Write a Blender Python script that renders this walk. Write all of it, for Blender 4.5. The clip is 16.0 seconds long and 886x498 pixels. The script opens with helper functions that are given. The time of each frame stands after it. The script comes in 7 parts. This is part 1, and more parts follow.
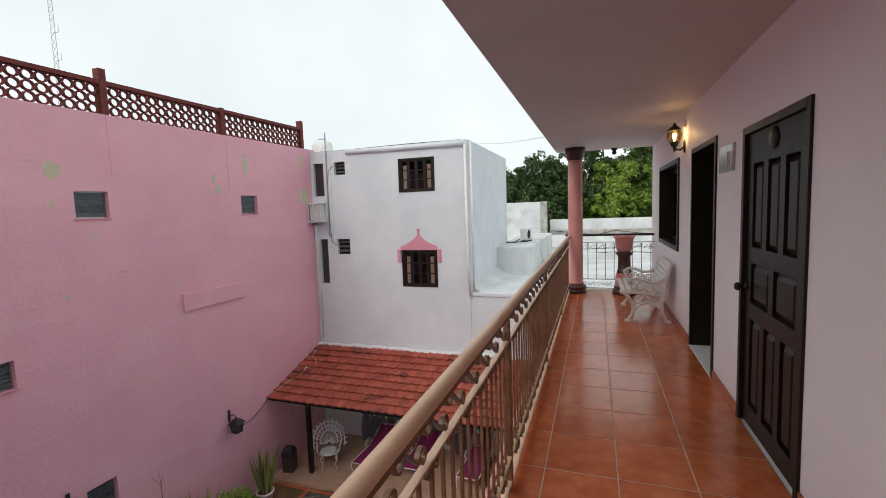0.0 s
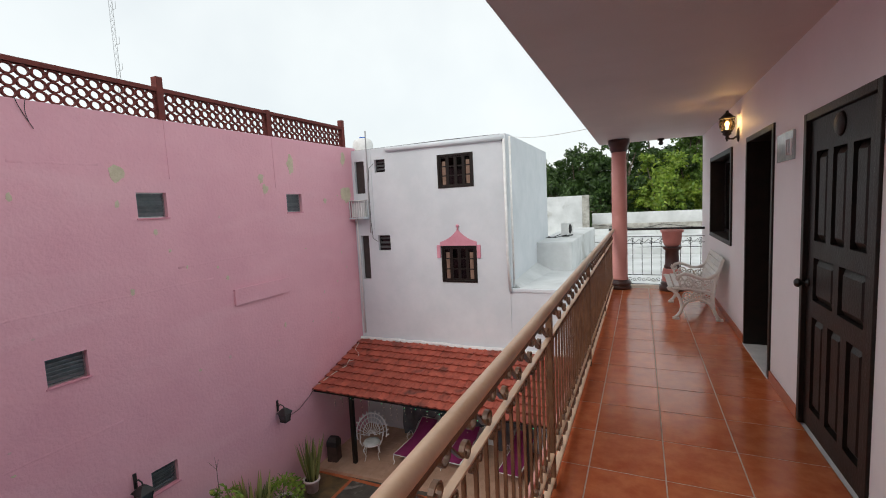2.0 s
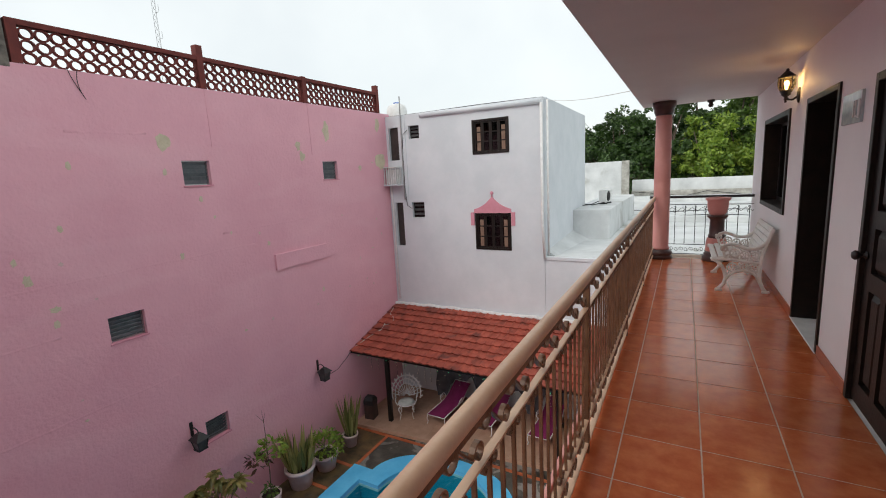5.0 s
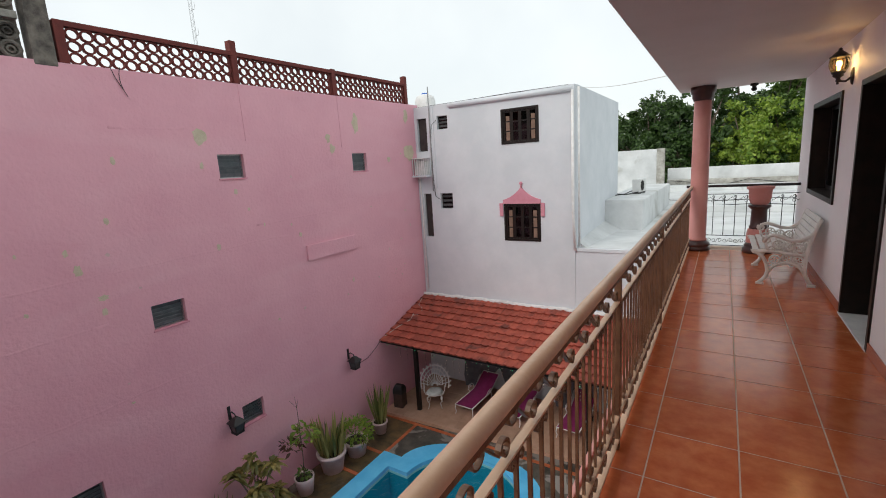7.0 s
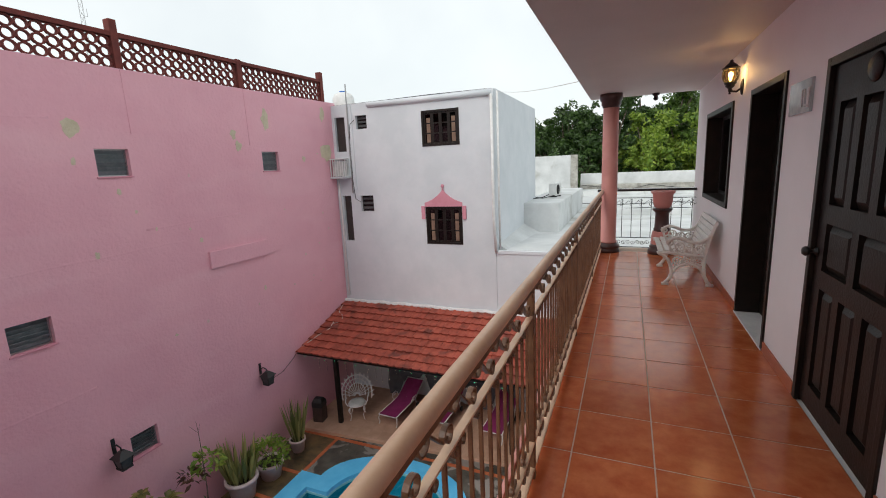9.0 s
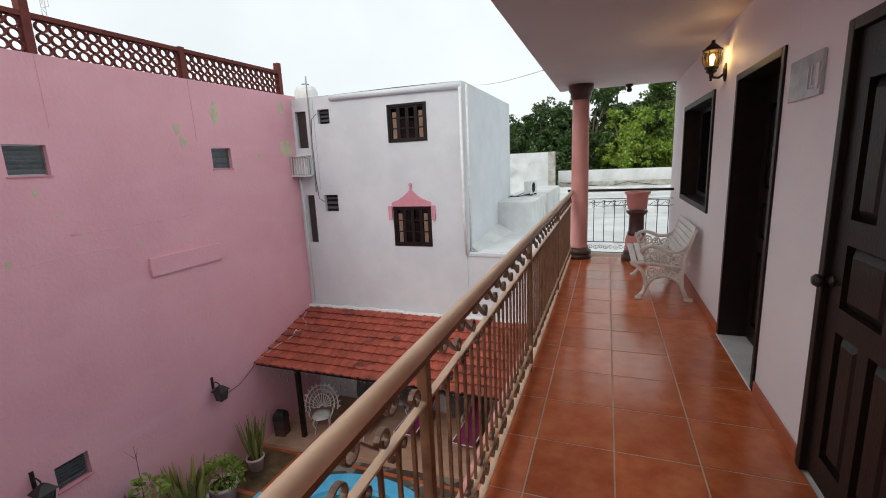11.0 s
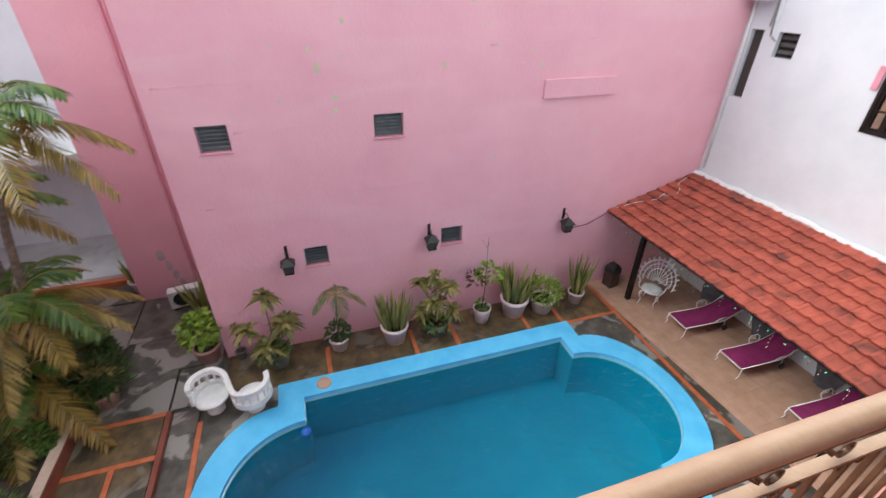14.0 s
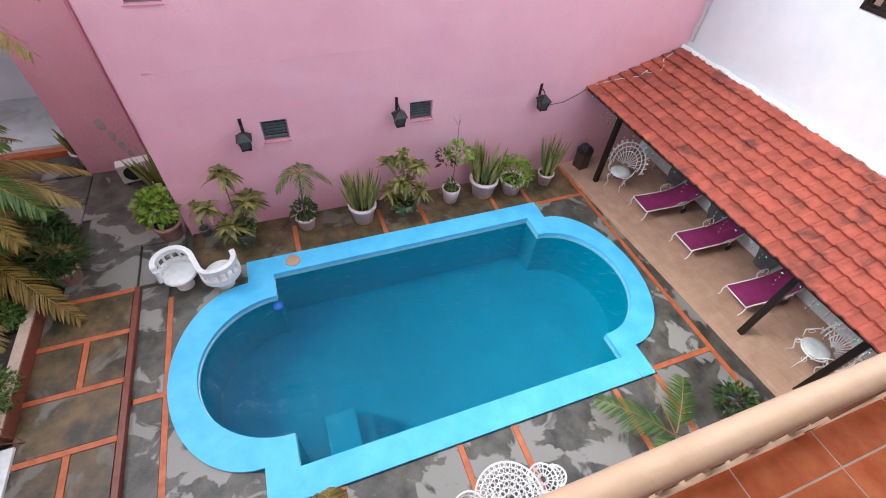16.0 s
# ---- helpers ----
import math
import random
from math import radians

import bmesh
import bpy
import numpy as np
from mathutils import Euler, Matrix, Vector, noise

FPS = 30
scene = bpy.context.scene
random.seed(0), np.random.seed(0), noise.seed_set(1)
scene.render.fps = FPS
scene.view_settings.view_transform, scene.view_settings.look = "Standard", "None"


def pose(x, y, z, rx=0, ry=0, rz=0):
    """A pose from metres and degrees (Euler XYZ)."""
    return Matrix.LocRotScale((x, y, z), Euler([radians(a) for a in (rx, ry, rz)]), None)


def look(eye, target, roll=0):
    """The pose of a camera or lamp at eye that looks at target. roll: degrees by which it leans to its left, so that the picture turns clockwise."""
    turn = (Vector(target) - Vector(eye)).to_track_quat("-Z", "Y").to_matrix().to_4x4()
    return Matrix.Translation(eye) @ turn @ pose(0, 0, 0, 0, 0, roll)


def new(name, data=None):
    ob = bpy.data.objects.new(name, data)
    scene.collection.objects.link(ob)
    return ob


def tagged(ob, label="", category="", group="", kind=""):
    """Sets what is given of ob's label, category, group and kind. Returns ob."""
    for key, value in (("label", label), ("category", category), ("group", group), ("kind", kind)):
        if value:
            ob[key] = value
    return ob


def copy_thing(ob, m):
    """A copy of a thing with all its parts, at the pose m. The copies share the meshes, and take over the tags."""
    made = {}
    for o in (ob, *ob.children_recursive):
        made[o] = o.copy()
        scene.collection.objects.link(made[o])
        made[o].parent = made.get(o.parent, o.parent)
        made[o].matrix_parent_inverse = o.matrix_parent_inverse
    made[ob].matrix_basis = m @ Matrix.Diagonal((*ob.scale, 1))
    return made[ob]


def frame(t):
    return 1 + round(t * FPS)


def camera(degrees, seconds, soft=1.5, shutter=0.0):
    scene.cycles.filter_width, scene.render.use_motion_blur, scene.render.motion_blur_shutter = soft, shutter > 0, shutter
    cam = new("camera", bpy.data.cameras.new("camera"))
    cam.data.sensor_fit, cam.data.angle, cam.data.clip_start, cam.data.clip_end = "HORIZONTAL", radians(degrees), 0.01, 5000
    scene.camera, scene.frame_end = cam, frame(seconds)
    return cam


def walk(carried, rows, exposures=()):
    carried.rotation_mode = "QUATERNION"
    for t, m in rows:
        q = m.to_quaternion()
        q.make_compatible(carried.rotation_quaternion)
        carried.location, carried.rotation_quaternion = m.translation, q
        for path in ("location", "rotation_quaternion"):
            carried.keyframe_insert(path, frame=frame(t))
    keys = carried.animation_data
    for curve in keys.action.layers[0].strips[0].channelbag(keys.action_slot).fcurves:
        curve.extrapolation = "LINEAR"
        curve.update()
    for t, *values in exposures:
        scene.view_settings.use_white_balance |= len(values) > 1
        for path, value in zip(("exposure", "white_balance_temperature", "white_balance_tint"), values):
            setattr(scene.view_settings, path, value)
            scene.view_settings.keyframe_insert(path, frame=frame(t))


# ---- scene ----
cam = camera(90.5, 16.0, soft=1.0, shutter=0.2)
PATH = [
    (0, (0.502, 0.362, 1.604), (-0.155, 2.242, 1.428), -2.0),
    (0.5, (0.502, 0.357, 1.602), (-0.196, 2.223, 1.426), -2.4),
    (1, (0.499, 0.354, 1.604), (-0.234, 2.207, 1.428), -2.6),
    (1.5, (0.498, 0.346, 1.609), (-0.274, 2.181, 1.428), -2.7),
    (2, (0.496, 0.344, 1.61), (-0.326, 2.158, 1.421), -2.8),
    (2.5, (0.492, 0.343, 1.616), (-0.363, 2.14, 1.416), -2.9),
    (3, (0.497, 0.346, 1.609), (-0.382, 2.13, 1.403), -3.0),
    (3.5, (0.488, 0.329, 1.617), (-0.403, 2.107, 1.403), -3.1),
    (4, (0.493, 0.33, 1.609), (-0.412, 2.099, 1.387), -3.2),
    (4.5, (0.484, 0.316, 1.618), (-0.439, 2.066, 1.329), -3.1),
    (7, (0.48, 0.333, 1.63), (-0.584, 1.986, 1.266), -3.6),
    (7.5, (0.516, 0.379, 1.619), (-0.524, 2.055, 1.287), -3.6),
    (8, (0.565, 0.45, 1.597), (-0.393, 2.174, 1.264), -3.3),
    (8.5, (0.551, 0.54, 1.588), (-0.275, 2.328, 1.238), -2.9),
    (9, (0.446, 0.712, 1.594), (-0.323, 2.521, 1.224), -2.6),
    (9.5, (0.427, 0.879, 1.599), (-0.309, 2.699, 1.214), -2.5),
    (10, (0.524, 1.113, 1.607), (-0.184, 2.944, 1.223), -2.5),
    (10.2, (0.567, 1.202, 1.605), (-0.124, 3.041, 1.228), -2.6),
    (12.5, (0.453, 2.374, 1.578), (-0.29, 4.178, 1.136), -1.9),
    (13, (0.421, 2.62, 1.643), (-0.578, 4.276, 1.136), -0.6),
    (13.5, (0.385, 2.747, 1.606), (-1.163, 3.798, 0.899), 0.2),
    (14, (0.317, 2.859, 1.754), (-1.3, 3.383, 0.7), 0.5),
    (14.5, (0.128, 2.805, 1.766), (-1.097, 3.272, 0.256), 5.5),
    (15, (0.089, 2.913, 1.761), (-1.082, 3.391, 0.212), 7.2),
    (15.5, (0.095, 3.002, 1.778), (-1.125, 3.511, 0.278), 5.2),
    (16, (0.109, 3.005, 1.785), (-1.115, 3.546, 0.299), 5.3),
]

# exposure rises as the view swings down to the bright courtyard
EXPOSURE = [(0, 0.3, 6500, 10), (12.9, 0.32, 6500, 10), (13.6, 0.45, 6450, 10), (14.1, 1.45, 6150, 9), (14.6, 1.58, 5900, 8), (16, 1.58, 5900, 8)]
walk(cam, [(t, look(eye, target, roll)) for t, eye, target, roll in PATH], EXPOSURE)

# ---- light: a bright overcast sky with a weak broad sun ----
world = bpy.data.worlds.new("sky")
scene.world = world
world.use_nodes = True
wn, wl = world.node_tree.nodes, world.node_tree.links
sky = wn.new("ShaderNodeTexSky")
sky.sky_type, sky.sun_disc = "NISHITA", False
sky.sun_elevation, sky.sun_rotation = radians(45), radians(205)
sky.air_density, sky.dust_density, sky.ozone_density = 1.0, 3.0, 1.0
cloud = wn.new("ShaderNodeTexNoise")
cloud.inputs["Scale"].default_value, cloud.inputs["Detail"].default_value = 1.6, 5.0
cloud_ramp = wn.new("ShaderNodeMapRange")
cloud_ramp.inputs["From Min"].default_value, cloud_ramp.inputs["From Max"].default_value = 0.35, 0.7
cloud_ramp.inputs["To Min"].default_value, cloud_ramp.inputs["To Max"].default_value = 0.62, 0.86
veil = wn.new("ShaderNodeMix")
veil.data_type = "RGBA"
veil.inputs["B"].default_value = (8.7, 9.1, 8.9, 1)
backing = wn["Background"]
backing.inputs["Strength"].default_value = 0.105
wl.new(cloud.outputs["Fac"], cloud_ramp.inputs["Value"])
wl.new(cloud_ramp.outputs["Result"], veil.inputs["Factor"])
wl.new(sky.outputs["Color"], veil.inputs["A"])
wl.new(veil.outputs["Result"], backing.inputs["Color"])
sun = new("sun", bpy.data.lights.new("sun", "SUN"))
sun.data.energy, sun.data.angle, sun.data.color = 0.8, radians(25), (1.0, 0.97, 0.92)
sun.matrix_world = pose(0, 0, 30, 45, 0, -14)


# ---- materials ----
def mat(name, c1, c2=None, rough=0.6, scale=3.0, fine=60.0, bump=0.15, metal=0.0, rand=0.0, detail=6.0, lo=0.35, hi=0.65,
        rough2=None, spots=None, spot_scale=1.0, spot_at=0.62, spec=0.5, coat=0.0, thin=0.02):
    m = bpy.data.materials.new(name)
    m.use_nodes = True
    n, l = m.node_tree.nodes, m.node_tree.links
    b = n["Principled BSDF"]
    b.inputs["Metallic"].default_value = metal
    b.inputs["Specular IOR Level"].default_value = spec
    b.inputs["Coat Weight"].default_value = coat
    geo = n.new("ShaderNodeNewGeometry")
    big = n.new("ShaderNodeTexNoise")
    big.inputs["Scale"].default_value, big.inputs["Detail"].default_value = scale, detail
    big.inputs["Roughness"].default_value = 0.62
    l.new(geo.outputs["Position"], big.inputs["Vector"])
    ramp = n.new("ShaderNodeValToRGB")
    ramp.color_ramp.elements[0].position, ramp.color_ramp.elements[1].position = lo, hi
    ramp.color_ramp.elements[0].color = (*c1, 1)
    ramp.color_ramp.elements[1].color = (*(c2 or [min(1, v * 1.18) for v in c1]), 1)
    l.new(big.outputs["Fac"], ramp.inputs["Fac"])
    out = ramp.outputs["Color"]
    if spots:
        sp = n.new("ShaderNodeTexNoise")
        sp.inputs["Scale"].default_value, sp.inputs["Detail"].default_value = spot_scale, 8.0
        sp.inputs["Distortion"].default_value = 0.6
        l.new(geo.outputs["Position"], sp.inputs["Vector"])
        mr = n.new("ShaderNodeMapRange")
        mr.inputs["From Min"].default_value, mr.inputs["From Max"].default_value = spot_at, spot_at + thin
        l.new(sp.outputs["Fac"], mr.inputs["Value"])
        mx = n.new("ShaderNodeMix")
        mx.data_type = "RGBA"
        mx.inputs["B"].default_value = (*spots, 1)
        l.new(mr.outputs["Result"], mx.inputs["Factor"])
        l.new(out, mx.inputs["A"])
        out = mx.outputs["Result"]
    if rand:
        info = n.new("ShaderNodeObjectInfo")
        r2 = n.new("ShaderNodeMapRange")
        r2.inputs["To Min"].default_value, r2.inputs["To Max"].default_value = 1 - rand, 1 + rand
        l.new(info.outputs["Random"], r2.inputs["Value"])
        hs = n.new("ShaderNodeHueSaturation")
        l.new(r2.outputs["Result"], hs.inputs["Value"])
        l.new(out, hs.inputs["Color"])
        out = hs.outputs["Color"]
    l.new(out, b.inputs["Base Color"])
    small = n.new("ShaderNodeTexNoise")
    small.inputs["Scale"].default_value, small.inputs["Detail"].default_value = fine, 4.0
    l.new(geo.outputs["Position"], small.inputs["Vector"])
    rr = n.new("ShaderNodeMapRange")
    rr.inputs["To Min"].default_value = max(0.02, rough - 0.08)
    rr.inputs["To Max"].default_value = min(1.0, (rough2 if rough2 is not None else rough) + 0.08)
    l.new(big.outputs["Fac"], rr.inputs["Value"])
    l.new(rr.outputs["Result"], b.inputs["Roughness"])
    if bump:
        bp = n.new("ShaderNodeBump")
        bp.inputs["Strength"].default_value, bp.inputs["Distance"].default_value = bump, 0.02
        add = n.new("ShaderNodeMath")
        add.operation = "ADD"
        l.new(small.outputs["Fac"], add.inputs[0])
        l.new(big.outputs["Fac"], add.inputs[1])
        l.new(add.outputs["Value"], bp.inputs["Height"])
        l.new(bp.outputs["Normal"], b.inputs["Normal"])
    return m


def leaf_mat(name, c1, c2, rough=0.45):
    m = bpy.data.materials.new(name)
    m.use_nodes = True
    n, l = m.node_tree.nodes, m.node_tree.links
    b = n["Principled BSDF"]
    geo = n.new("ShaderNodeNewGeometry")
    ramp = n.new("ShaderNodeValToRGB")
    ramp.color_ramp.elements[0].color, ramp.color_ramp.elements[1].color = (*c1, 1), (*c2, 1)
    l.new(geo.outputs["Random Per Island"], ramp.inputs["Fac"])
    l.new(ramp.outputs["Color"], b.inputs["Base Color"])
    b.inputs["Roughness"].default_value = rough
    tr = n.new("ShaderNodeBsdfTranslucent")
    l.new(ramp.outputs["Color"], tr.inputs["Color"])
    mx = n.new("ShaderNodeMixShader")
    mx.inputs["Fac"].default_value = 0.3
    l.new(b.outputs["BSDF"], mx.inputs[1])
    l.new(tr.outputs["BSDF"], mx.inputs[2])
    l.new(mx.outputs["Shader"], n["Material Output"].inputs["Surface"])
    return m


def glow_mat(name, color, strength):
    m = bpy.data.materials.new(name)
    m.use_nodes = True
    b = m.node_tree.nodes["Principled BSDF"]
    b.inputs["Base Color"].default_value = (*color, 1)
    b.inputs["Emission Color"].default_value = (*color, 1)
    b.inputs["Emission Strength"].default_value = strength
    return m


def glass_mat(name, color=(0.9, 0.95, 0.95), clear=0.75):
    m = bpy.data.materials.new(name)
    m.use_nodes = True
    n, l = m.node_tree.nodes, m.node_tree.links
    tr, gl, mx, fr = (n.new(k) for k in ("ShaderNodeBsdfTransparent", "ShaderNodeBsdfGlossy", "ShaderNodeMixShader", "ShaderNodeFresnel"))
    tr.inputs["Color"].default_value = (*[c * clear for c in color], 1)
    gl.inputs["Roughness"].default_value = 0.04
    fr.inputs["IOR"].default_value = 1.5
    l.new(fr.outputs["Fac"], mx.inputs["Fac"])
    l.new(tr.outputs["BSDF"], mx.inputs[1])
    l.new(gl.outputs["BSDF"], mx.inputs[2])
    l.new(mx.outputs["Shader"], n["Material Output"].inputs["Surface"])
    return m


def water_mat():
    m = bpy.data.materials.new("pool_water")
    m.use_nodes = True
    n, l = m.node_tree.nodes, m.node_tree.links
    tr, gl, mx, fr = (n.new(k) for k in ("ShaderNodeBsdfTransparent", "ShaderNodeBsdfGlossy", "ShaderNodeMixShader", "ShaderNodeFresnel"))
    tr.inputs["Color"].default_value = (0.035, 0.48, 0.61, 1)
    gl.inputs["Roughness"].default_value = 0.02
    fr.inputs["IOR"].default_value = 1.33
    geo = n.new("ShaderNodeNewGeometry")
    mp = n.new("ShaderNodeMapping")
    mp.inputs["Scale"].default_value = (1.0, 0.7, 1.0)
    l.new(geo.outputs["Position"], mp.inputs["Vector"])
    rip = n.new("ShaderNodeTexNoise")
    rip.inputs["Scale"].default_value, rip.inputs["Detail"].default_value, rip.inputs["Distortion"].default_value = 4.6, 3.0, 1.0
    l.new(mp.outputs["Vector"], rip.inputs["Vector"])
    bp = n.new("ShaderNodeBump")
    bp.inputs["Strength"].default_value, bp.inputs["Distance"].default_value = 1.0, 0.1
    l.new(rip.outputs["Fac"], bp.inputs["Height"])
    l.new(bp.outputs["Normal"], gl.inputs["Normal"])
    l.new(bp.outputs["Normal"], fr.inputs["Normal"])
    l.new(fr.outputs["Fac"], mx.inputs["Fac"])
    l.new(tr.outputs["BSDF"], mx.inputs[1])
    l.new(gl.outputs["BSDF"], mx.inputs[2])
    l.new(mx.outputs["Shader"], n["Material Output"].inputs["Surface"])
    return m


PINK = mat("pink_render", (0.72, 0.365, 0.435), (0.78, 0.42, 0.485), 0.75, 0.7, 14, 0.7, lo=0.3, hi=0.7)
def trowel_waves(m):
    """Adds long, soft horizontal waves to a render's relief and pale rubbed streaks along them."""
    n, l = m.node_tree.nodes, m.node_tree.links
    bsdf, old = n["Principled BSDF"], n["Bump"]
    geo = n["Geometry"]
    mp = n.new("ShaderNodeMapping")
    mp.inputs["Scale"].default_value = (0.35, 0.35, 1.5)
    mp.inputs["Rotation"].default_value = (radians(4), 0, 0)
    l.new(geo.outputs["Position"], mp.inputs["Vector"])
    wave = n.new("ShaderNodeTexNoise")
    wave.inputs["Scale"].default_value, wave.inputs["Detail"].default_value, wave.inputs["Distortion"].default_value = 0.9, 1.0, 0.5
    l.new(mp.outputs["Vector"], wave.inputs["Vector"])
    bp = n.new("ShaderNodeBump")
    bp.inputs["Strength"].default_value, bp.inputs["Distance"].default_value = 0.16, 0.16
    l.new(wave.outputs["Fac"], bp.inputs["Height"])
    l.new(old.outputs["Normal"], bp.inputs["Normal"])
    l.new(bp.outputs["Normal"], bsdf.inputs["Normal"])
    fade = n.new("ShaderNodeMapRange")
    fade.inputs["From Min"].default_value, fade.inputs["From Max"].default_value = 0.52, 0.72
    fade.inputs["To Max"].default_value = 0.3
    l.new(wave.outputs["Fac"], fade.inputs["Value"])
    mx = n.new("ShaderNodeMix")
    mx.data_type = "RGBA"
    mx.inputs["B"].default_value = (0.81, 0.50, 0.55, 1)
    l.new(fade.outputs["Result"], mx.inputs["Factor"])
    l.new(bsdf.inputs["Base Color"].links[0].from_socket, mx.inputs["A"])
    l.new(mx.outputs["Result"], bsdf.inputs["Base Color"])


trowel_waves(PINK)
PINK_TRIM = mat("pink_paint", (0.60, 0.24, 0.30), (0.66, 0.29, 0.36), 0.7, 3, 40, 0.2)
PLASTER = mat("bare_plaster", (0.52, 0.46, 0.32), (0.62, 0.56, 0.40), 0.9, 6, 50, 0.4)
PLASTER_PALE = mat("pale_plaster", (0.62, 0.40, 0.40), (0.66, 0.52, 0.46), 0.9, 6, 50, 0.4)
WHITE = mat("white_render", (0.60, 0.64, 0.67), (0.68, 0.71, 0.74), 0.75, 0.9, 30, 0.2, spots=(0.60, 0.63, 0.67), spot_scale=0.8, spot_at=0.68, thin=0.1)
WHITE_ROOF = mat("white_roof_coat", (0.50, 0.52, 0.52), (0.68, 0.70, 0.70), 0.6, 0.7, 14, 0.3, spots=(0.34, 0.34, 0.31), spot_scale=0.6, spot_at=0.6, thin=0.14)
OLD_WALL = mat("stained_parapet", (0.25, 0.24, 0.21), (0.5, 0.49, 0.45), 0.9, 2.0, 30, 0.4)
INNER = mat("white_wall_paint", (0.82, 0.81, 0.82), (0.86, 0.85, 0.86), 0.6, 1.5, 70, 0.12)
# white ceiling; the brownish floor bounce and shade are put into its colour
CEIL = mat("ceiling_paint_floor_bounce", (0.62, 0.56, 0.53), (0.67, 0.61, 0.58), 0.65, 1.2, 60, 0.12)
TILE = mat("terracotta_tile", (0.46, 0.105, 0.036), (0.60, 0.18, 0.07), 0.13, 7, 40, 0.04, rand=0.12, rough2=0.22)
GROUT = mat("pale_grout", (0.52, 0.38, 0.29), (0.60, 0.46, 0.36), 0.85, 12, 80, 0.2)
SKIRT = mat("terracotta_skirting", (0.37, 0.085, 0.035), (0.43, 0.12, 0.05), 0.35, 5, 50, 0.05)
DARK_WOOD = mat("dark_stained_wood", (0.008, 0.0055, 0.0045), (0.017, 0.011, 0.008), 0.45, 9, 70, 0.12, spec=0.3)
BLACK = mat("black_iron", (0.012, 0.011, 0.011), (0.02, 0.018, 0.018), 0.45, 12, 80, 0.1)
# the darkness of unlit interiors is put into this near-black colour
PAINTED_DARK = mat("painted_dark_interior", (0.006, 0.006, 0.007), (0.01, 0.01, 0.011), 0.7, 4, 40, 0.05)
RAIL_TAN = mat("tan_rail_paint", (0.56, 0.36, 0.23), (0.68, 0.47, 0.32), 0.38, 4, 60, 0.1, spots=(0.34, 0.17, 0.09), spot_scale=9, spot_at=0.68, thin=0.04)
RAIL_BROWN = mat("brown_iron_paint", (0.09, 0.038, 0.018), (0.20, 0.10, 0.05), 0.42, 9, 60, 0.15)
MAROON = mat("maroon_block", (0.12, 0.022, 0.018), (0.17, 0.034, 0.026), 0.8, 5, 60, 0.3)
ROOF_TILE = mat("clay_roof_tile", (0.26, 0.050, 0.030), (0.38, 0.085, 0.052), 0.8, 3.5, 40, 0.4, rand=0.15, spots=(0.10, 0.03, 0.023), spot_scale=2.0, spot_at=0.55, thin=0.2)
MORTAR = mat("white_mortar", (0.62, 0.62, 0.62), (0.72, 0.71, 0.70), 0.9, 8, 50, 0.4)
STONE = mat("wet_grey_slab", (0.04, 0.037, 0.031), (0.13, 0.118, 0.098), 0.28, 2.2, 30, 0.25, rough2=0.55, rand=0.2, spots=(0.26, 0.245, 0.222), spot_scale=1.25, spot_at=0.53, thin=0.03)
STONE_OCHRE = mat("ochre_stained_slab", (0.035, 0.03, 0.02), (0.17, 0.11, 0.05), 0.28, 2.2, 30, 0.25, rough2=0.55, rand=0.2, spots=(0.16, 0.14, 0.11), spot_scale=1.4, spot_at=0.57, thin=0.06)
EARTH = mat("dark_soil", (0.03, 0.022, 0.016), (0.06, 0.045, 0.03), 0.9, 8, 60, 0.5)
GROUND = mat("dull_ground", (0.06, 0.055, 0.045), (0.11, 0.10, 0.085), 0.7, 0.8, 20, 0.3)
STRIP = mat("orange_tile_strip", (0.42, 0.10, 0.035), (0.52, 0.16, 0.065), 0.5, 6, 50, 0.15)
RISER = mat("dark_red_tile", (0.17, 0.045, 0.03), (0.23, 0.07, 0.045), 0.45, 5, 50, 0.1)
COPING = mat("sky_blue_paint", (0.085, 0.47, 0.80), (0.13, 0.56, 0.88), 0.5, 2.2, 40, 0.15)
BASIN = mat("pool_basin_paint", (0.16, 0.55, 0.62), (0.22, 0.62, 0.69), 0.5, 0.8, 30, 0.1)
PATIO_TILE = mat("sandy_patio_tile", (0.44, 0.275, 0.185), (0.52, 0.335, 0.24), 0.5, 3, 60, 0.08, rand=0.05)
PATIO_GROUT = mat("patio_grout", (0.36, 0.23, 0.16), (0.42, 0.28, 0.2), 0.8, 9, 60, 0.1)
WHITE_METAL = mat("white_enamel", (0.74, 0.74, 0.73), (0.82, 0.82, 0.81), 0.38, 8, 80, 0.06)
CAST_WHITE = mat("cream_white_cast_iron", (0.66, 0.63, 0.58), (0.76, 0.74, 0.70), 0.42, 10, 70, 0.1)
SLAT_WHITE = mat("weathered_white_slat", (0.66, 0.64, 0.60), (0.78, 0.77, 0.74), 0.5, 14, 90, 0.15)
CUSHION = mat("white_cushion", (0.55, 0.58, 0.56), (0.68, 0.70, 0.68), 0.85, 6, 80, 0.2)
PURPLE = mat("magenta_sling_fabric", (0.27, 0.022, 0.12), (0.34, 0.035, 0.16), 0.75, 5, 150, 0.15)
PINK_STONE = mat("salmon_pink_paint", (0.62, 0.27, 0.24), (0.68, 0.32, 0.29), 0.55, 3, 40, 0.15)
BROWN_STONE = mat("dark_brown_gloss_paint", (0.06, 0.032, 0.03), (0.09, 0.05, 0.045), 0.3, 6, 50, 0.1)
POT_WHITE = mat("pinkish_white_pot", (0.70, 0.56, 0.56), (0.82, 0.70, 0.69), 0.7, 5, 40, 0.2)
POT_GREY = mat("grey_pot", (0.16, 0.16, 0.16), (0.24, 0.23, 0.23), 0.7, 5, 40, 0.2)
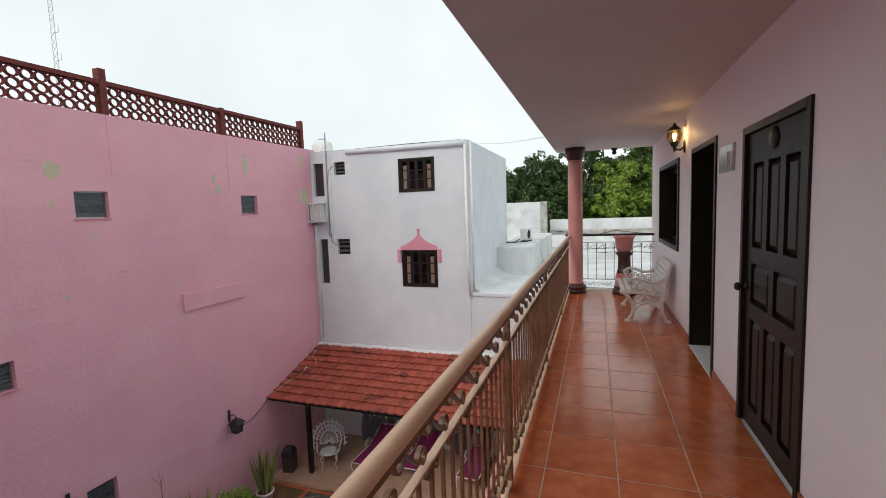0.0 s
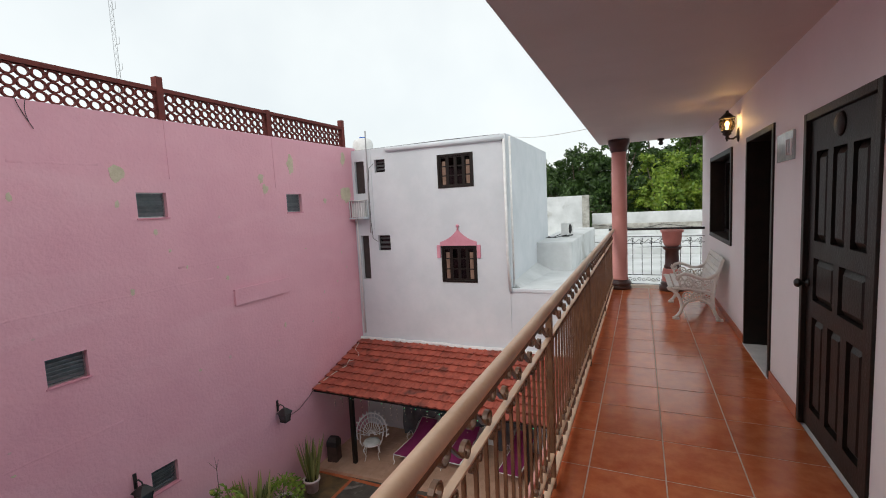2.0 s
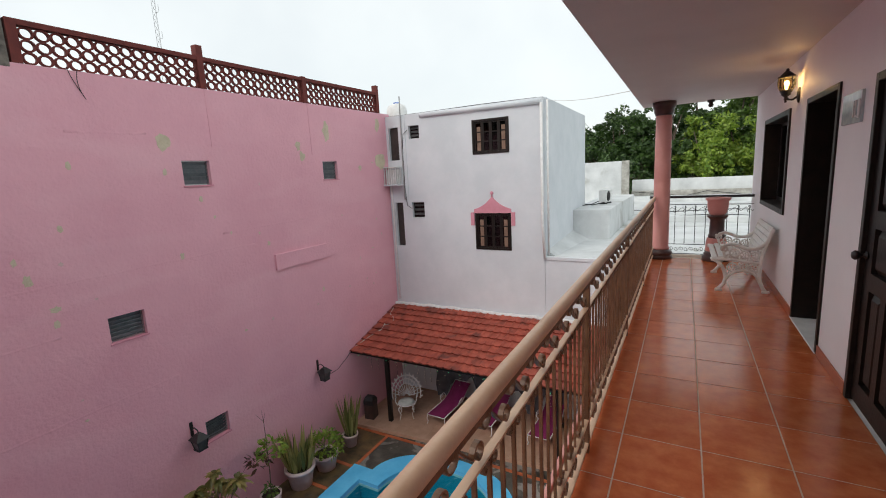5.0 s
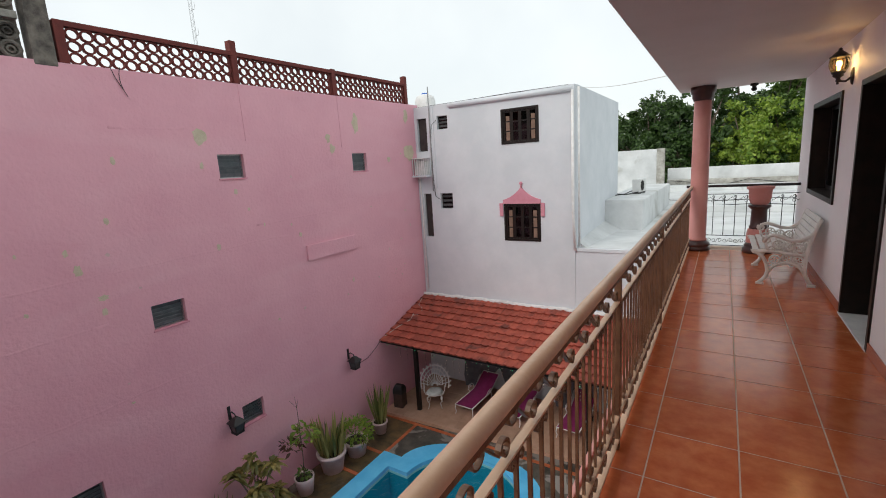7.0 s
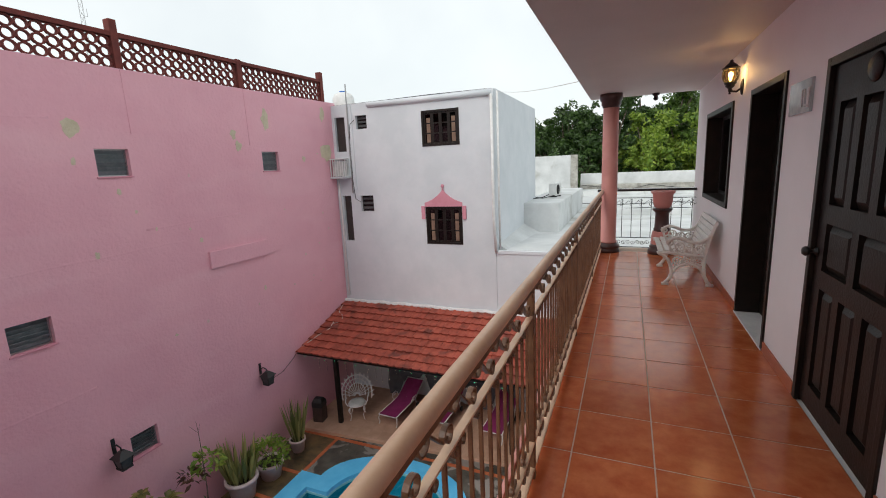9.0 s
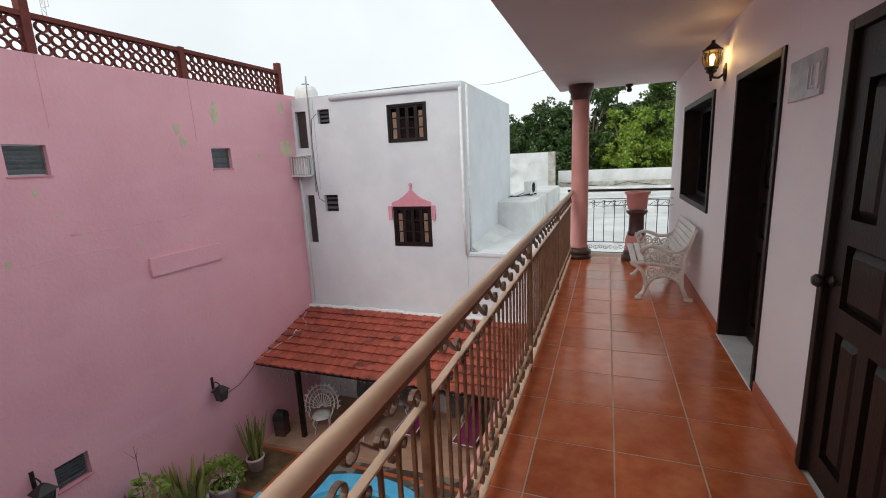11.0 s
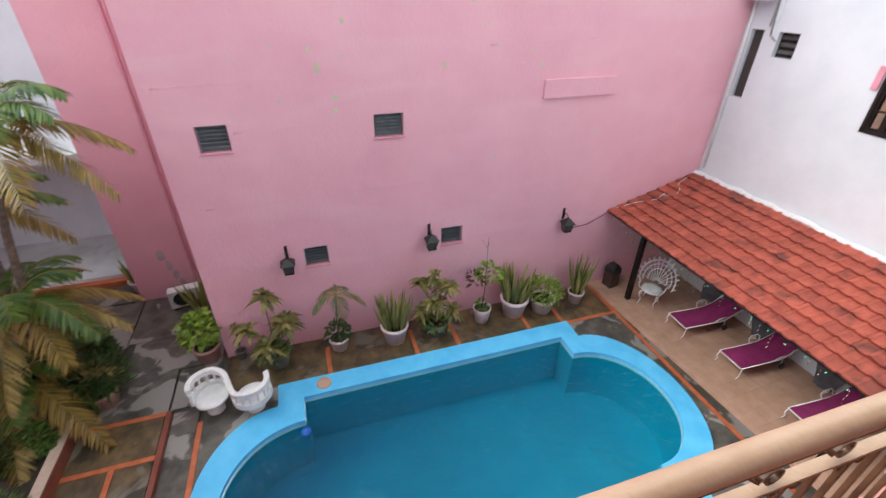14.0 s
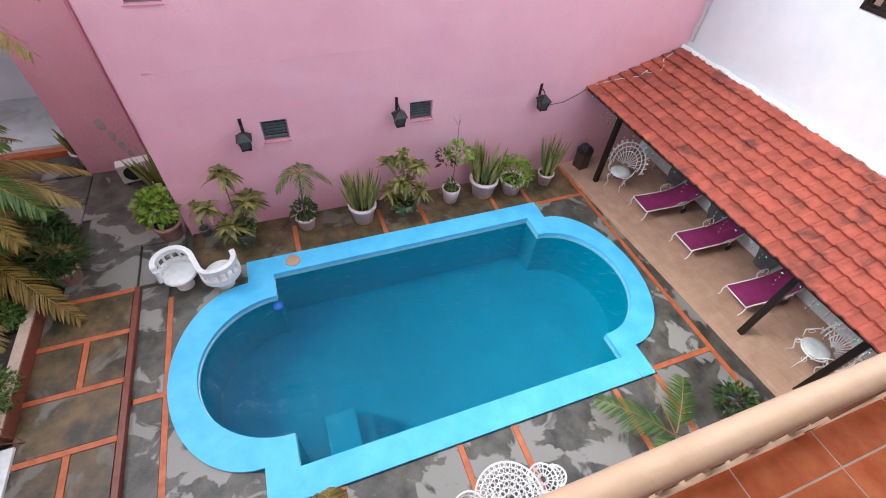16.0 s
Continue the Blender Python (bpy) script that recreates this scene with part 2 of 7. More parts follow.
POT_TERRA = mat("pink_clay_pot", (0.52, 0.28, 0.24), (0.6, 0.36, 0.31), 0.7, 5, 40, 0.2)
CONCRETE_WHITE = mat("white_concrete", (0.68, 0.68, 0.66), (0.8, 0.8, 0.79), 0.6, 6, 50, 0.25)
OLD_STONE = mat("lichen_grey_stone", (0.05, 0.045, 0.04), (0.22, 0.20, 0.17), 0.9, 4, 40, 0.5)
STEEL = mat("brushed_steel", (0.35, 0.35, 0.35), (0.45, 0.45, 0.45), 0.35, 12, 90, 0.05, metal=1.0)
CHROME = mat("chrome", (0.6, 0.6, 0.6), (0.7, 0.7, 0.7), 0.15, 12, 90, 0.0, metal=1.0)
PLASTIC_BLACK = mat("black_plastic", (0.012, 0.012, 0.013), (0.02, 0.02, 0.021), 0.45, 9, 80, 0.08)
AC_WHITE = mat("off_white_casing", (0.60, 0.61, 0.60), (0.7, 0.7, 0.68), 0.5, 6, 60, 0.08)
LOUVRE = mat("grey_glass_louvre", (0.13, 0.17, 0.18), (0.18, 0.22, 0.23), 0.22, 8, 60, 0.03, rand=0.12)
BLIND = mat("brown_blind", (0.035, 0.026, 0.024), (0.055, 0.042, 0.038), 0.7, 6, 60, 0.1)
CURTAIN = mat("tan_curtain", (0.20, 0.125, 0.088), (0.27, 0.175, 0.125), 0.85, 8, 90, 0.2)
GREY_CLOTH = mat("grey_sheet", (0.08, 0.083, 0.095), (0.13, 0.135, 0.15), 0.85, 4, 70, 0.25)
STAIN_PATCH = mat("grey_patch_filler", (0.46, 0.36, 0.38), (0.54, 0.45, 0.46), 0.85, 5, 50, 0.2)
BARK = mat("grey_brown_bark", (0.10, 0.075, 0.055), (0.2, 0.16, 0.12), 0.9, 9, 50, 0.5)
CABLE = mat("black_cable", (0.015, 0.015, 0.015), (0.03, 0.03, 0.03), 0.6, 9, 60, 0.0)
CABLE_WHITE = mat("white_cable", (0.5, 0.48, 0.44), (0.6, 0.58, 0.55), 0.6, 9, 60, 0.0)
PLATE = mat("pale_sign_plate", (0.34, 0.40, 0.41), (0.50, 0.56, 0.56), 0.12, 14, 60, 0.02)
BLUE_PLASTIC = mat("blue_plastic", (0.02, 0.12, 0.5), (0.03, 0.16, 0.6), 0.4, 9, 60, 0.0)
AMBER = glass_mat("amber_glass", (1.0, 0.82, 0.5), 0.85)
PANE = glass_mat("dark_window_glass", (0.5, 0.52, 0.5), 0.25)
LAMP_GLASS = mat("smoked_lamp_glass", (0.05, 0.05, 0.052), (0.08, 0.08, 0.082), 0.35, 9, 60, 0.0, spec=0.3)
WATER = water_mat()
BULB = glow_mat("warm_bulb", (1.0, 0.62, 0.22), 14.0)
FAIRY = glow_mat("fairy_light", (1.0, 0.85, 0.6), 0.9)
FAIRY_BLUE = glow_mat("green_fairy_light", (0.1, 0.9, 0.4), 0.6)
LEAF_DARK = leaf_mat("dark_green_leaf", (0.02, 0.05, 0.01), (0.075, 0.14, 0.03))
LEAF_MID = leaf_mat("mid_green_leaf", (0.045, 0.10, 0.016), (0.15, 0.25, 0.045))
LEAF_LIGHT = leaf_mat("yellow_green_leaf", (0.11, 0.21, 0.02), (0.32, 0.42, 0.06))
LEAF_OLIVE = leaf_mat("bronze_green_leaf", (0.09, 0.10, 0.022), (0.33, 0.27, 0.085))
LEAF_BLADE = leaf_mat("variegated_blade", (0.09, 0.13, 0.03), (0.50, 0.47, 0.17))
FROND = leaf_mat("palm_frond_leaf", (0.03, 0.09, 0.014), (0.14, 0.21, 0.035))
FROND_DRY = leaf_mat("dry_palm_leaf", (0.17, 0.11, 0.025), (0.40, 0.28, 0.07))
FROND_DARK = leaf_mat("dark_palm_leaf", (0.01, 0.03, 0.008), (0.04, 0.085, 0.02))


# ---- mesh helpers ----
def part(name, bm, material, parent=None, label=""):
    me = bpy.data.meshes.new(name)
    bm.to_mesh(me)
    bm.free()
    me.materials.append(material)
    ob = new(name, me)
    if parent is not None:
        ob.parent = parent
    if label:
        ob["label"] = label
    return ob


def piece(name, me, parent, m):
    ob = new(name, me)
    ob.parent = parent
    ob.matrix_basis = m
    return ob


def thing(name, label, category, group="", kind="", at=None):
    ob = tagged(new(name), label, category, group, kind)
    if at is not None:
        ob.matrix_basis = at
    return ob


def mesh_of(bm, material, name="shared"):
    me = bpy.data.meshes.new(name)
    bm.to_mesh(me)
    bm.free()
    me.materials.append(material)
    return me


def smooth(ob):
    for p in ob.data.polygons:
        p.use_smooth = True
    return ob


def box(bm, x0, y0, z0, x1, y1, z1, bevel=0.0, m=None):
    vs = [bm.verts.new((x, y, z)) for x in (x0, x1) for y in (y0, y1) for z in (z0, z1)]
    fs = [bm.faces.new([vs[i] for i in q]) for q in ((0, 1, 3, 2), (4, 6, 7, 5), (0, 4, 5, 1), (2, 3, 7, 6), (0, 2, 6, 4), (1, 5, 7, 3))]
    if bevel:
        es = list({e for f in fs for e in f.edges})
        got = bmesh.ops.bevel(bm, geom=es, offset=bevel, segments=2, affect="EDGES", profile=0.6)
        vs = list({v for f in got["faces"] for v in f.verts} | {v for v in vs if v.is_valid})
    if m is not None:
        for v in vs:
            v.co = m @ v.co
    return bm


def boxes(*rows, bevel=0.0):
    bm = bmesh.new()
    for r in rows:
        box(bm, *r, bevel=bevel)
    return bm


def tube(bm, pts, r, sides=6, r_end=None, closed=False, flat=1.0, caps=True):
    pts = [Vector(p) for p in pts]
    k = len(pts)
    rings = []
    side = None
    for i, p in enumerate(pts):
        a = pts[(i - 1) % k] if (closed or i) else p
        b = pts[(i + 1) % k] if (closed or i < k - 1) else p
        d = (b - a).normalized() if (b - a).length > 1e-9 else Vector((0, 0, 1))
        if side is None:
            side = d.orthogonal().normalized()
        side = (side - d * side.dot(d))
        side = side.normalized() if side.length > 1e-6 else d.orthogonal().normalized()
        up = d.cross(side)
        rad = r + ((r_end - r) * i / max(1, k - 1) if r_end is not None else 0)
        rings.append([bm.verts.new(p + side * (math.cos(t) * rad) + up * (math.sin(t) * rad * flat))
                      for t in (2 * math.pi * j / sides + math.pi / sides for j in range(sides))])
    for i in range(k if closed else k - 1):
        a, b = rings[i], rings[(i + 1) % k]
        for j in range(sides):
            bm.faces.new((a[j], a[(j + 1) % sides], b[(j + 1) % sides], b[j]))
    if caps and not closed:
        bm.faces.new(rings[0][::-1])
        bm.faces.new(rings[-1])
    return bm


def lathe(bm, profile, segs=20, o=(0, 0, 0), sx=1.0, sy=1.0):
    rings = []
    for r, z in profile:
        rings.append([bm.verts.new((o[0] + sx * r * math.cos(2 * math.pi * j / segs), o[1] + sy * r * math.sin(2 * math.pi * j / segs), o[2] + z)) for j in range(segs)])
    for a, b in zip(rings, rings[1:]):
        for j in range(segs):
            bm.faces.new((a[j], a[(j + 1) % segs], b[(j + 1) % segs], b[j]))
    if profile[0][0] > 0:
        bm.faces.new(rings[0][::-1])
    if profile[-1][0] > 0:
        bm.faces.new(rings[-1])
    return bm


def prism(bm, poly, z0, z1):
    lo = [bm.verts.new((x, y, z0)) for x, y in poly]
    hi = [bm.verts.new((x, y, z1)) for x, y in poly]
    k = len(poly)
    for i in range(k):
        bm.faces.new((lo[i], lo[(i + 1) % k], hi[(i + 1) % k], hi[i]))
    bm.faces.new(lo[::-1])
    bm.faces.new(hi)
    return bm


def pierced(bm, u0, u1, v0, v1, thick, holes, put, top=None):
    """A wall in (u, v) with rectangular holes through its thickness; put(u, v, w) gives the place. top(u): its upper edge."""
    us = sorted({u0, u1, *[h[0] for h in holes], *[h[1] for h in holes]})
    vs = sorted({v0, v1, *[h[2] for h in holes], *[h[3] for h in holes]})

    def solid(i, j):
        if not (0 <= i < len(us) - 1 and 0 <= j < len(vs) - 1):
            return False
        cu, cv = (us[i] + us[i + 1]) / 2, (vs[j] + vs[j + 1]) / 2
        return not any(h[0] < cu < h[1] and h[2] < cv < h[3] for h in holes)
    cache = {}

    def vert(i, j, w):
        if (i, j, w) not in cache:
            v = top(us[i]) if (top and j == len(vs) - 1) else vs[j]
            cache[i, j, w] = bm.verts.new(put(us[i], v, w * thick))
        return cache[i, j, w]
    for i in range(len(us) - 1):
        for j in range(len(vs) - 1):
            if not solid(i, j):
                continue
            for w in (0, 1):
                q = [vert(i, j, w), vert(i + 1, j, w), vert(i + 1, j + 1, w), vert(i, j + 1, w)]
                bm.faces.new(q if w == 0 else q[::-1])
            for di, dj, a, b in ((-1, 0, (i, j), (i, j + 1)), (1, 0, (i + 1, j), (i + 1, j + 1)), (0, -1, (i, j), (i + 1, j)), (0, 1, (i, j + 1), (i + 1, j + 1))):
                if not solid(i + di, j + dj):
                    bm.faces.new((vert(*a, 0), vert(*b, 0), vert(*b, 1), vert(*a, 1)))
    bmesh.ops.recalc_face_normals(bm, faces=bm.faces)
    return bm


def arc(cx, cz, r, a0, a1, n):
    return [(cx + r * math.cos(radians(a0 + (a1 - a0) * i / n)), cz + r * math.sin(radians(a0 + (a1 - a0) * i / n))) for i in range(n + 1)]


def spiral(cx, cz, r, turns, start, n=14, sign=1):
    return [(cx + r * (1 - 0.72 * i / n) * math.cos(radians(start) + sign * 2 * math.pi * turns * i / n),
             cz + r * (1 - 0.72 * i / n) * math.sin(radians(start) + sign * 2 * math.pi * turns * i / n)) for i in range(n + 1)]


RNG = random.Random(11)
GZ = -6.74          # courtyard level
PX = -9.26          # pink wall's face
WX = 1.5            # walkway wall's face
WY = 14.05          # white house's face


def pink_top(y):
    return 3.765 + 0.013 * y


# ---- structure ----
def slab(name, label, row, material, bevel=0.0, category="floor"):
    return tagged(part(name, boxes(row, bevel=bevel), material), label, category, kind="structure")


def build_structure():
    # ground with a hole for the pool
    bm = bmesh.new()
    pierced(bm, -400, 400, -400, 400, 0.5, [(-8.0, -2.2, -0.3, 10.9)], lambda u, v, w: (u, v, GZ - 0.08 - w))
    tagged(part("ground", bm, GROUND), "dull grey earth and concrete ground round the buildings", "ground", kind="structure")

    # pink wall with six louvred openings
    wins = [(0.82, 1.42, -1.33, -0.77), (4.35, 5.015, -1.31, -0.785), (6.25, 6.905, 1.685, 2.24), (10.61, 11.26, 1.685, 2.24),
            (2.42, 2.995, -4.38, -3.84), (5.91, 6.50, -4.365, -3.845)]
    bm = bmesh.new()
    pierced(bm, 0.08, 14.3, GZ - 0.1, 4.0, 0.3, wins, lambda u, v, w: (PX - w, u, v), top=pink_top)
    wall = tagged(part("wall_west", bm, PINK), "tall pink rendered wall with peeling patches", "wall", kind="structure")
    # shallow raised panel, hairline bulge and chipped patches
    bm = bmesh.new()
    box(bm, PX - 0.01, 8.43, -0.70, PX + 0.07, 10.39, -0.27, bevel=0.008)
    part("raised_panel", bm, PINK, wall)

    def patch(y, z, w, h, material, seed):
        rg = random.Random(seed)
        pts = []
        for i in range(14):
            a = 2 * math.pi * i / 14
            k = rg.uniform(0.55, 1.0)
            pts.append((y + w * k * math.cos(a), z + h * k * math.sin(a)))
        b = bmesh.new()
        f = [b.verts.new((PX + 0.004, u, v)) for u, v in pts]
        g = [b.verts.new((PX - 0.02, u, v)) for u, v in pts]
        b.faces.new(f)
        for i in range(14):
            b.faces.new((f[i], f[(i + 1) % 14], g[(i + 1) % 14], g[i]))
        bmesh.ops.recalc_face_normals(b, faces=b.faces)
        part("peeled_patch", b, material, wall, "bare plaster showing through")
    for i, (y, z, w, h) in enumerate([(5.91, 2.63, 0.12, 0.15), (9.68, 2.67, 0.08, 0.11), (9.81, 2.37, 0.08, 0.12), (10.87, 3.16, 0.12, 0.24),
                                      (13.62, 2.25, 0.26, 0.28), (13.52, 3.5, 0.10, 0.18), (12.38, 2.03, 0.06, 0.08), (3.30, 0.2, 0.06, 0.10), (3.6, -0.38, 0.07, 0.05)]):
        patch(y, z, w * 1.5, h * 1.5, PLASTER, i)
    for i in range(30):
        rg = random.Random(100 + i)
        patch(rg.uniform(0.6, 13.6), rg.uniform(-3.2, 3.0), rg.uniform(0.02, 0.05), rg.uniform(0.02, 0.06), PLASTER_PALE if i % 2 else PLASTER, 50 + i)
    for y, z in ((4.18, 2.14), (3.18, 0.55), (3.58, -0.65), (10.14, -1.67), (8.3, 0.07), (5.96, 0.15), (5.86, 2.0), (6.58, 1.37), (3.88, 1.03)):
        patch(y, z, 0.055, 0.09, PLASTER, int(y * 10))
    # slight ridges in the render
    for k, (z, ya, yb) in enumerate(((-0.02, 0.3, 7.9), (0.52, 7.0, 9.6), (-2.55, 0.6, 5.5), (-0.95, 1.5, 3.6), (2.75, 4.2, 5.6))):
        rg = random.Random(200 + k)
        bm = bmesh.new()
        n = int((yb - ya) / 0.25)
        tube(bm, [(PX - 0.092, ya + (yb - ya) * i / n, z + 0.02 * (yb - ya) * i / n + rg.uniform(-0.015, 0.015)) for i in range(n + 1)], 0.096, 24, flat=1.0)
        smooth(part("render_ridge", bm, PINK, wall))
    for y, z1 in ((7.02, 2.55), (10.2, 2.42)):
        bm = bmesh.new()
        tube(bm, [(PX + 0.002, y, pink_top(y)), (PX + 0.002, y + 0.01, z1)], 0.014, 6)
        part("painted_conduit", bm, PINK, wall)
    # return walls that close the recess, and its back wall
    bm = boxes((-12.65, 0.08, GZ - 0.1, PX - 0.3, 0.38, 3.7))
    part("return_wall", bm, PINK, wall)
    bm = boxes((-12.95, -2.66, GZ - 0.1, -12.65, 0.4, 3.7))
    rec = tagged(part("wall_recess", bm, PINK), "shaded pink wall set back in a recess", "wall", kind="structure")
    bm = bmesh.new()
    for k, (y, z, w, h) in enumerate(((-1.75, -5.35, 0.14, 0.22), (-1.62, -5.7, 0.11, 0.22), (-1.52, -6.05, 0.09, 0.22), (-1.42, -6.35, 0.08, 0.2))):
        prism_pts = [(y + w * math.cos(a / 9 * 2 * math.pi) * RNG.uniform(0.7, 1), z + h * math.sin(a / 9 * 2 * math.pi) * RNG.uniform(0.7, 1)) for a in range(9)]
        f = [bm.verts.new((-12.646 + 0.0015 * k, u, v)) for u, v in prism_pts]
        bm.faces.new(f)
    part("filler_patch", bm, STAIN_PATCH, rec, "pale grey filler patch")
    bm = bmesh.new()
    for y in (-0.92, -1.02):
        tube(bm, [(-12.58, y, GZ), (-12.58, y, 3.6)], 0.035, 8)
    part("downpipe", bm, PINK_TRIM, rec)
    # light house beyond the recess
    bm = boxes((-17.3, -12, GZ - 0.1, -17.0, 2, 1.5))
    tagged(part("wall_beyond", bm, WHITE), "pale grey-white wall beyond the garden", "wall", kind="structure")
    slab("floor_beyond", "pale tiled porch floor beyond an orange step", (-17.0, -9, GZ - 0.1, -13.95, 1.5, GZ + 0.22), WHITE_ROOF)
    # roof added only to keep sky light off the pale wall beyond
    part("added_shade_roof", boxes((-17.0, -12, -2.6, -13.6, 2, -2.4)), WHITE_ROOF, bpy.data.objects["floor_beyond"])
    part("porch_step", boxes((-13.95, -9, GZ - 0.1, -13.7, 1.5, GZ + 0.12), bevel=0.01), STRIP, bpy.data.objects["floor_beyond"])

    # white house: front with windows, long flank, roof
    holes = [(-5.78, -4.49, 2.25, 3.37), (-5.78, -4.49, -0.965, 0.295), (-9.15, -8.69, 2.256, 3.425), (-8.28, -7.84, 2.976, 3.43), (-9.05, -8.71, -0.93, 0.70), (-8.31, -7.79, 0.14, 0.70)]
    bm = bmesh.new()
    pierced(bm, -9.26, -3.38, GZ - 0.1, 3.83, 0.28, holes, lambda u, v, w: (u, WY + w, v))
    house = tagged(part("wall_north", bm, WHITE), "white rendered three-storey house front", "wall", kind="structure")
    part("flank", boxes((-3.68, WY + 0.28, GZ, -3.38, 20.6, 3.85)), WHITE, house)
    part("back_wall", boxes((-9.26, 20.3, GZ, -3.68, 20.6, 3.85)), WHITE, house)
    part("flat_roof", boxes((-9.4, WY + 0.28, 3.60, -3.68, 20.3, 3.70)), WHITE_ROOF, house)
    bm = bmesh.new()
    tube(bm, [(-7.75, WY - 0.01, 3.74), (-3.44, WY - 0.01, 3.70)], 0.09, 10)
    smooth(part("parapet_moulding", bm, WHITE, house))
    bm = bmesh.new()
    tube(bm, [(-3.42, WY - 0.06, 3.66), (-3.42, WY - 0.06, 0.0), (-3.36, WY - 0.06, -1.2)], 0.045, 8)
    tube(bm, [(-3.28, WY + 0.12, 3.75), (-3.28, WY + 0.12, -1.1)], 0.035, 8)
    smooth(part("downpipe", bm, CONCRETE_WHITE, house))
    bm = bmesh.new()
    tube(bm, [(-9.16, WY - 0.05, 1.45), (-9.12, WY - 0.05, 0.4), (-9.1, WY - 0.05, -3.0)], 0.03, 8)
    smooth(part("downpipe", bm, WHITE_METAL, house))
    # side strip of the facade between the small windows: a thin raised band
    bm = bmesh.new()
    box(bm, -8.72, WY - 0.025, 0.9, -8.42, WY, 3.8, bevel=0.01)
    part("raised_band", bm, WHITE, house)
    # lower neighbour: wall and flat white roof
    bm = bmesh.new()
    box(bm, -3.38, WY + 0.02, GZ - 0.1, 14, WY + 0.3, -1.16, bevel=0.02)
    low = tagged(part("wall_low_north", bm, WHITE), "low white rendered wall under a flat roof", "wall", kind="structure")
    part("edge_moulding", boxes((-3.32, WY - 0.01, -1.24, 14, WY + 0.05, -1.12), bevel=0.02), WHITE, low)
    tagged(part("roof_low", boxes((-3.38, WY + 0.3, -1.4, 30, 46, -1.15)), WHITE_ROOF), "white-coated flat roof with stains and cables", "roof", kind="structure")
    part("roof_rear", boxes((-16, 20.62, -1.4, -3.38, 46, -1.15)), WHITE_ROOF, bpy.data.objects["roof_low"])
    bm = bmesh.new()
    vs = [(-3.38, WY + 0.3, -1.15), (-3.1, WY + 0.3, -1.15), (-3.38, WY + 0.3, -0.98), (-3.38, 20.6, -1.15), (-2.6, 20.6, -1.15), (-3.38, 20.6, -0.7)]
    vv = [bm.verts.new(v) for v in vs]
    for q in ((0, 1, 2), (3, 5, 4), (1, 4, 5, 2), (0, 2, 5, 3), (0, 3, 4, 1)):
        bm.faces.new([vv[i] for i in q])
    part("sloped_fillet", bm, WHITE_ROOF, bpy.data.objects["roof_low"])
    bm = bmesh.new()
    box(bm, -3.6, 18.2, -1.2, -2.0, 27.8, 0.0, bevel=0.06)
    tagged(part("roof_block", bm, WHITE_ROOF), "raised white roof block carrying an air-conditioner", "roof", kind="structure")
    bm = bmesh.new()
    box(bm, -14, 36.6, -1.2, -3.72, 36.9, 2.0, bevel=0.03)
    far = tagged(part("parapet_high", bm, WHITE_ROOF), "high white parapet wall with a bare end", "wall", kind="structure")
    part("bare_end", boxes((-3.72, 36.55, -1.2, -3.2, 36.95, 2.02), bevel=0.03), OLD_WALL, far, "weathered unpainted end post")
    bm = bmesh.new()
    box(bm, -3.2, 39, -1.2, 34, 39.3, 0.48, bevel=0.03)
    par = tagged(part("parapet_long", bm, WHITE_ROOF), "long low white parapet with a mouldy ledge", "wall", kind="structure")
    part("ledge", boxes((-3.2, 38.6, -0.78, 34, 39.0, -0.4), bevel=0.03), OLD_WALL, par, "dark mouldy ledge")
    part("lower_parapet", boxes((-3.2, 36.8, -1.16, 34, 38.6, -0.78), bevel=0.03), WHITE_ROOF, par)
    part("low_kerb", boxes((-0.6, 23.9, -1.16, 34, 24.3, -0.86), bevel=0.03), WHITE_ROOF, par)

    # walkway slab, ceiling, wall
    tagged(part("floor", boxes((-0.06, -6, -0.3, WX, 9.22, -0.0025)), GROUT), "terracotta-tiled balcony floor with pale grout", "floor", kind="structure")
    bm = bmesh.new()
    box(bm, -0.09, -6, -0.32, -0.06, 9.3, 0.03, bevel=0.008)
    part("slab_edge", bm, PINK_STONE, bpy.data.objects["floor"], "pink-cream painted slab edge")
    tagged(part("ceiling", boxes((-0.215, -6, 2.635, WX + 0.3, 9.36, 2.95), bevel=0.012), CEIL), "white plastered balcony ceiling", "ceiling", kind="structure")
    d1, d2, w1 = (3.0, 4.05, -0.012, 2.10), (4.79, 5.83, -0.012, 2.165), (6.62, 8.33, 0.99, 2.14)
    bm = bmesh.new()
    pierced(bm, -6, 9.42, -0.3, 2.635, 0.3, [d1, d2, w1], lambda u, v, w: (WX + w, u, v))
    tagged(part("wall_east", bm, INNER), "white painted balcony wall with doors and a window", "wall", kind="structure")
    # near-black sheet: its colour stands in for the unlit rooms
    slab("wall_room", "near-black wall with the rooms' darkness in its colour", (WX + 0.9, -6, -0.3, WX + 1.0, 9.12, 2.635), PAINTED_DARK, category="wall")
    slab("wall_room_end", "outer end wall of the rooms", (WX + 0.3, 9.12, GZ, 8, 9.42, 2.635), INNER, category="wall")
    slab("wall_south", "plain white wall closing the balcony", (-0.26, -6.3, -0.3, WX + 1, -6, 2.635), INNER, category="wall")
    # ground floor under the walkway
    slab("wall_under", "plain pink ground-floor wall under the balcony", (WX, -6, GZ, WX + 0.3, 9.3, -0.3), PINK, category="wall")
    bm = boxes((0.1, 9.3, GZ, 3, WY, -2.5))
    tagged(part("wall_corner", bm, INNER), "plain white wall closing the yard's corner", "wall", kind="structure")

    # unseen wall, added to block sky light from the courtyard's south end
    slab("wall_unseen_south", "unseen plain pink wall added to darken the courtyard's south", (-22, -8.3, GZ, 1.5, -8.0, 3.2), PINK, category="wall")

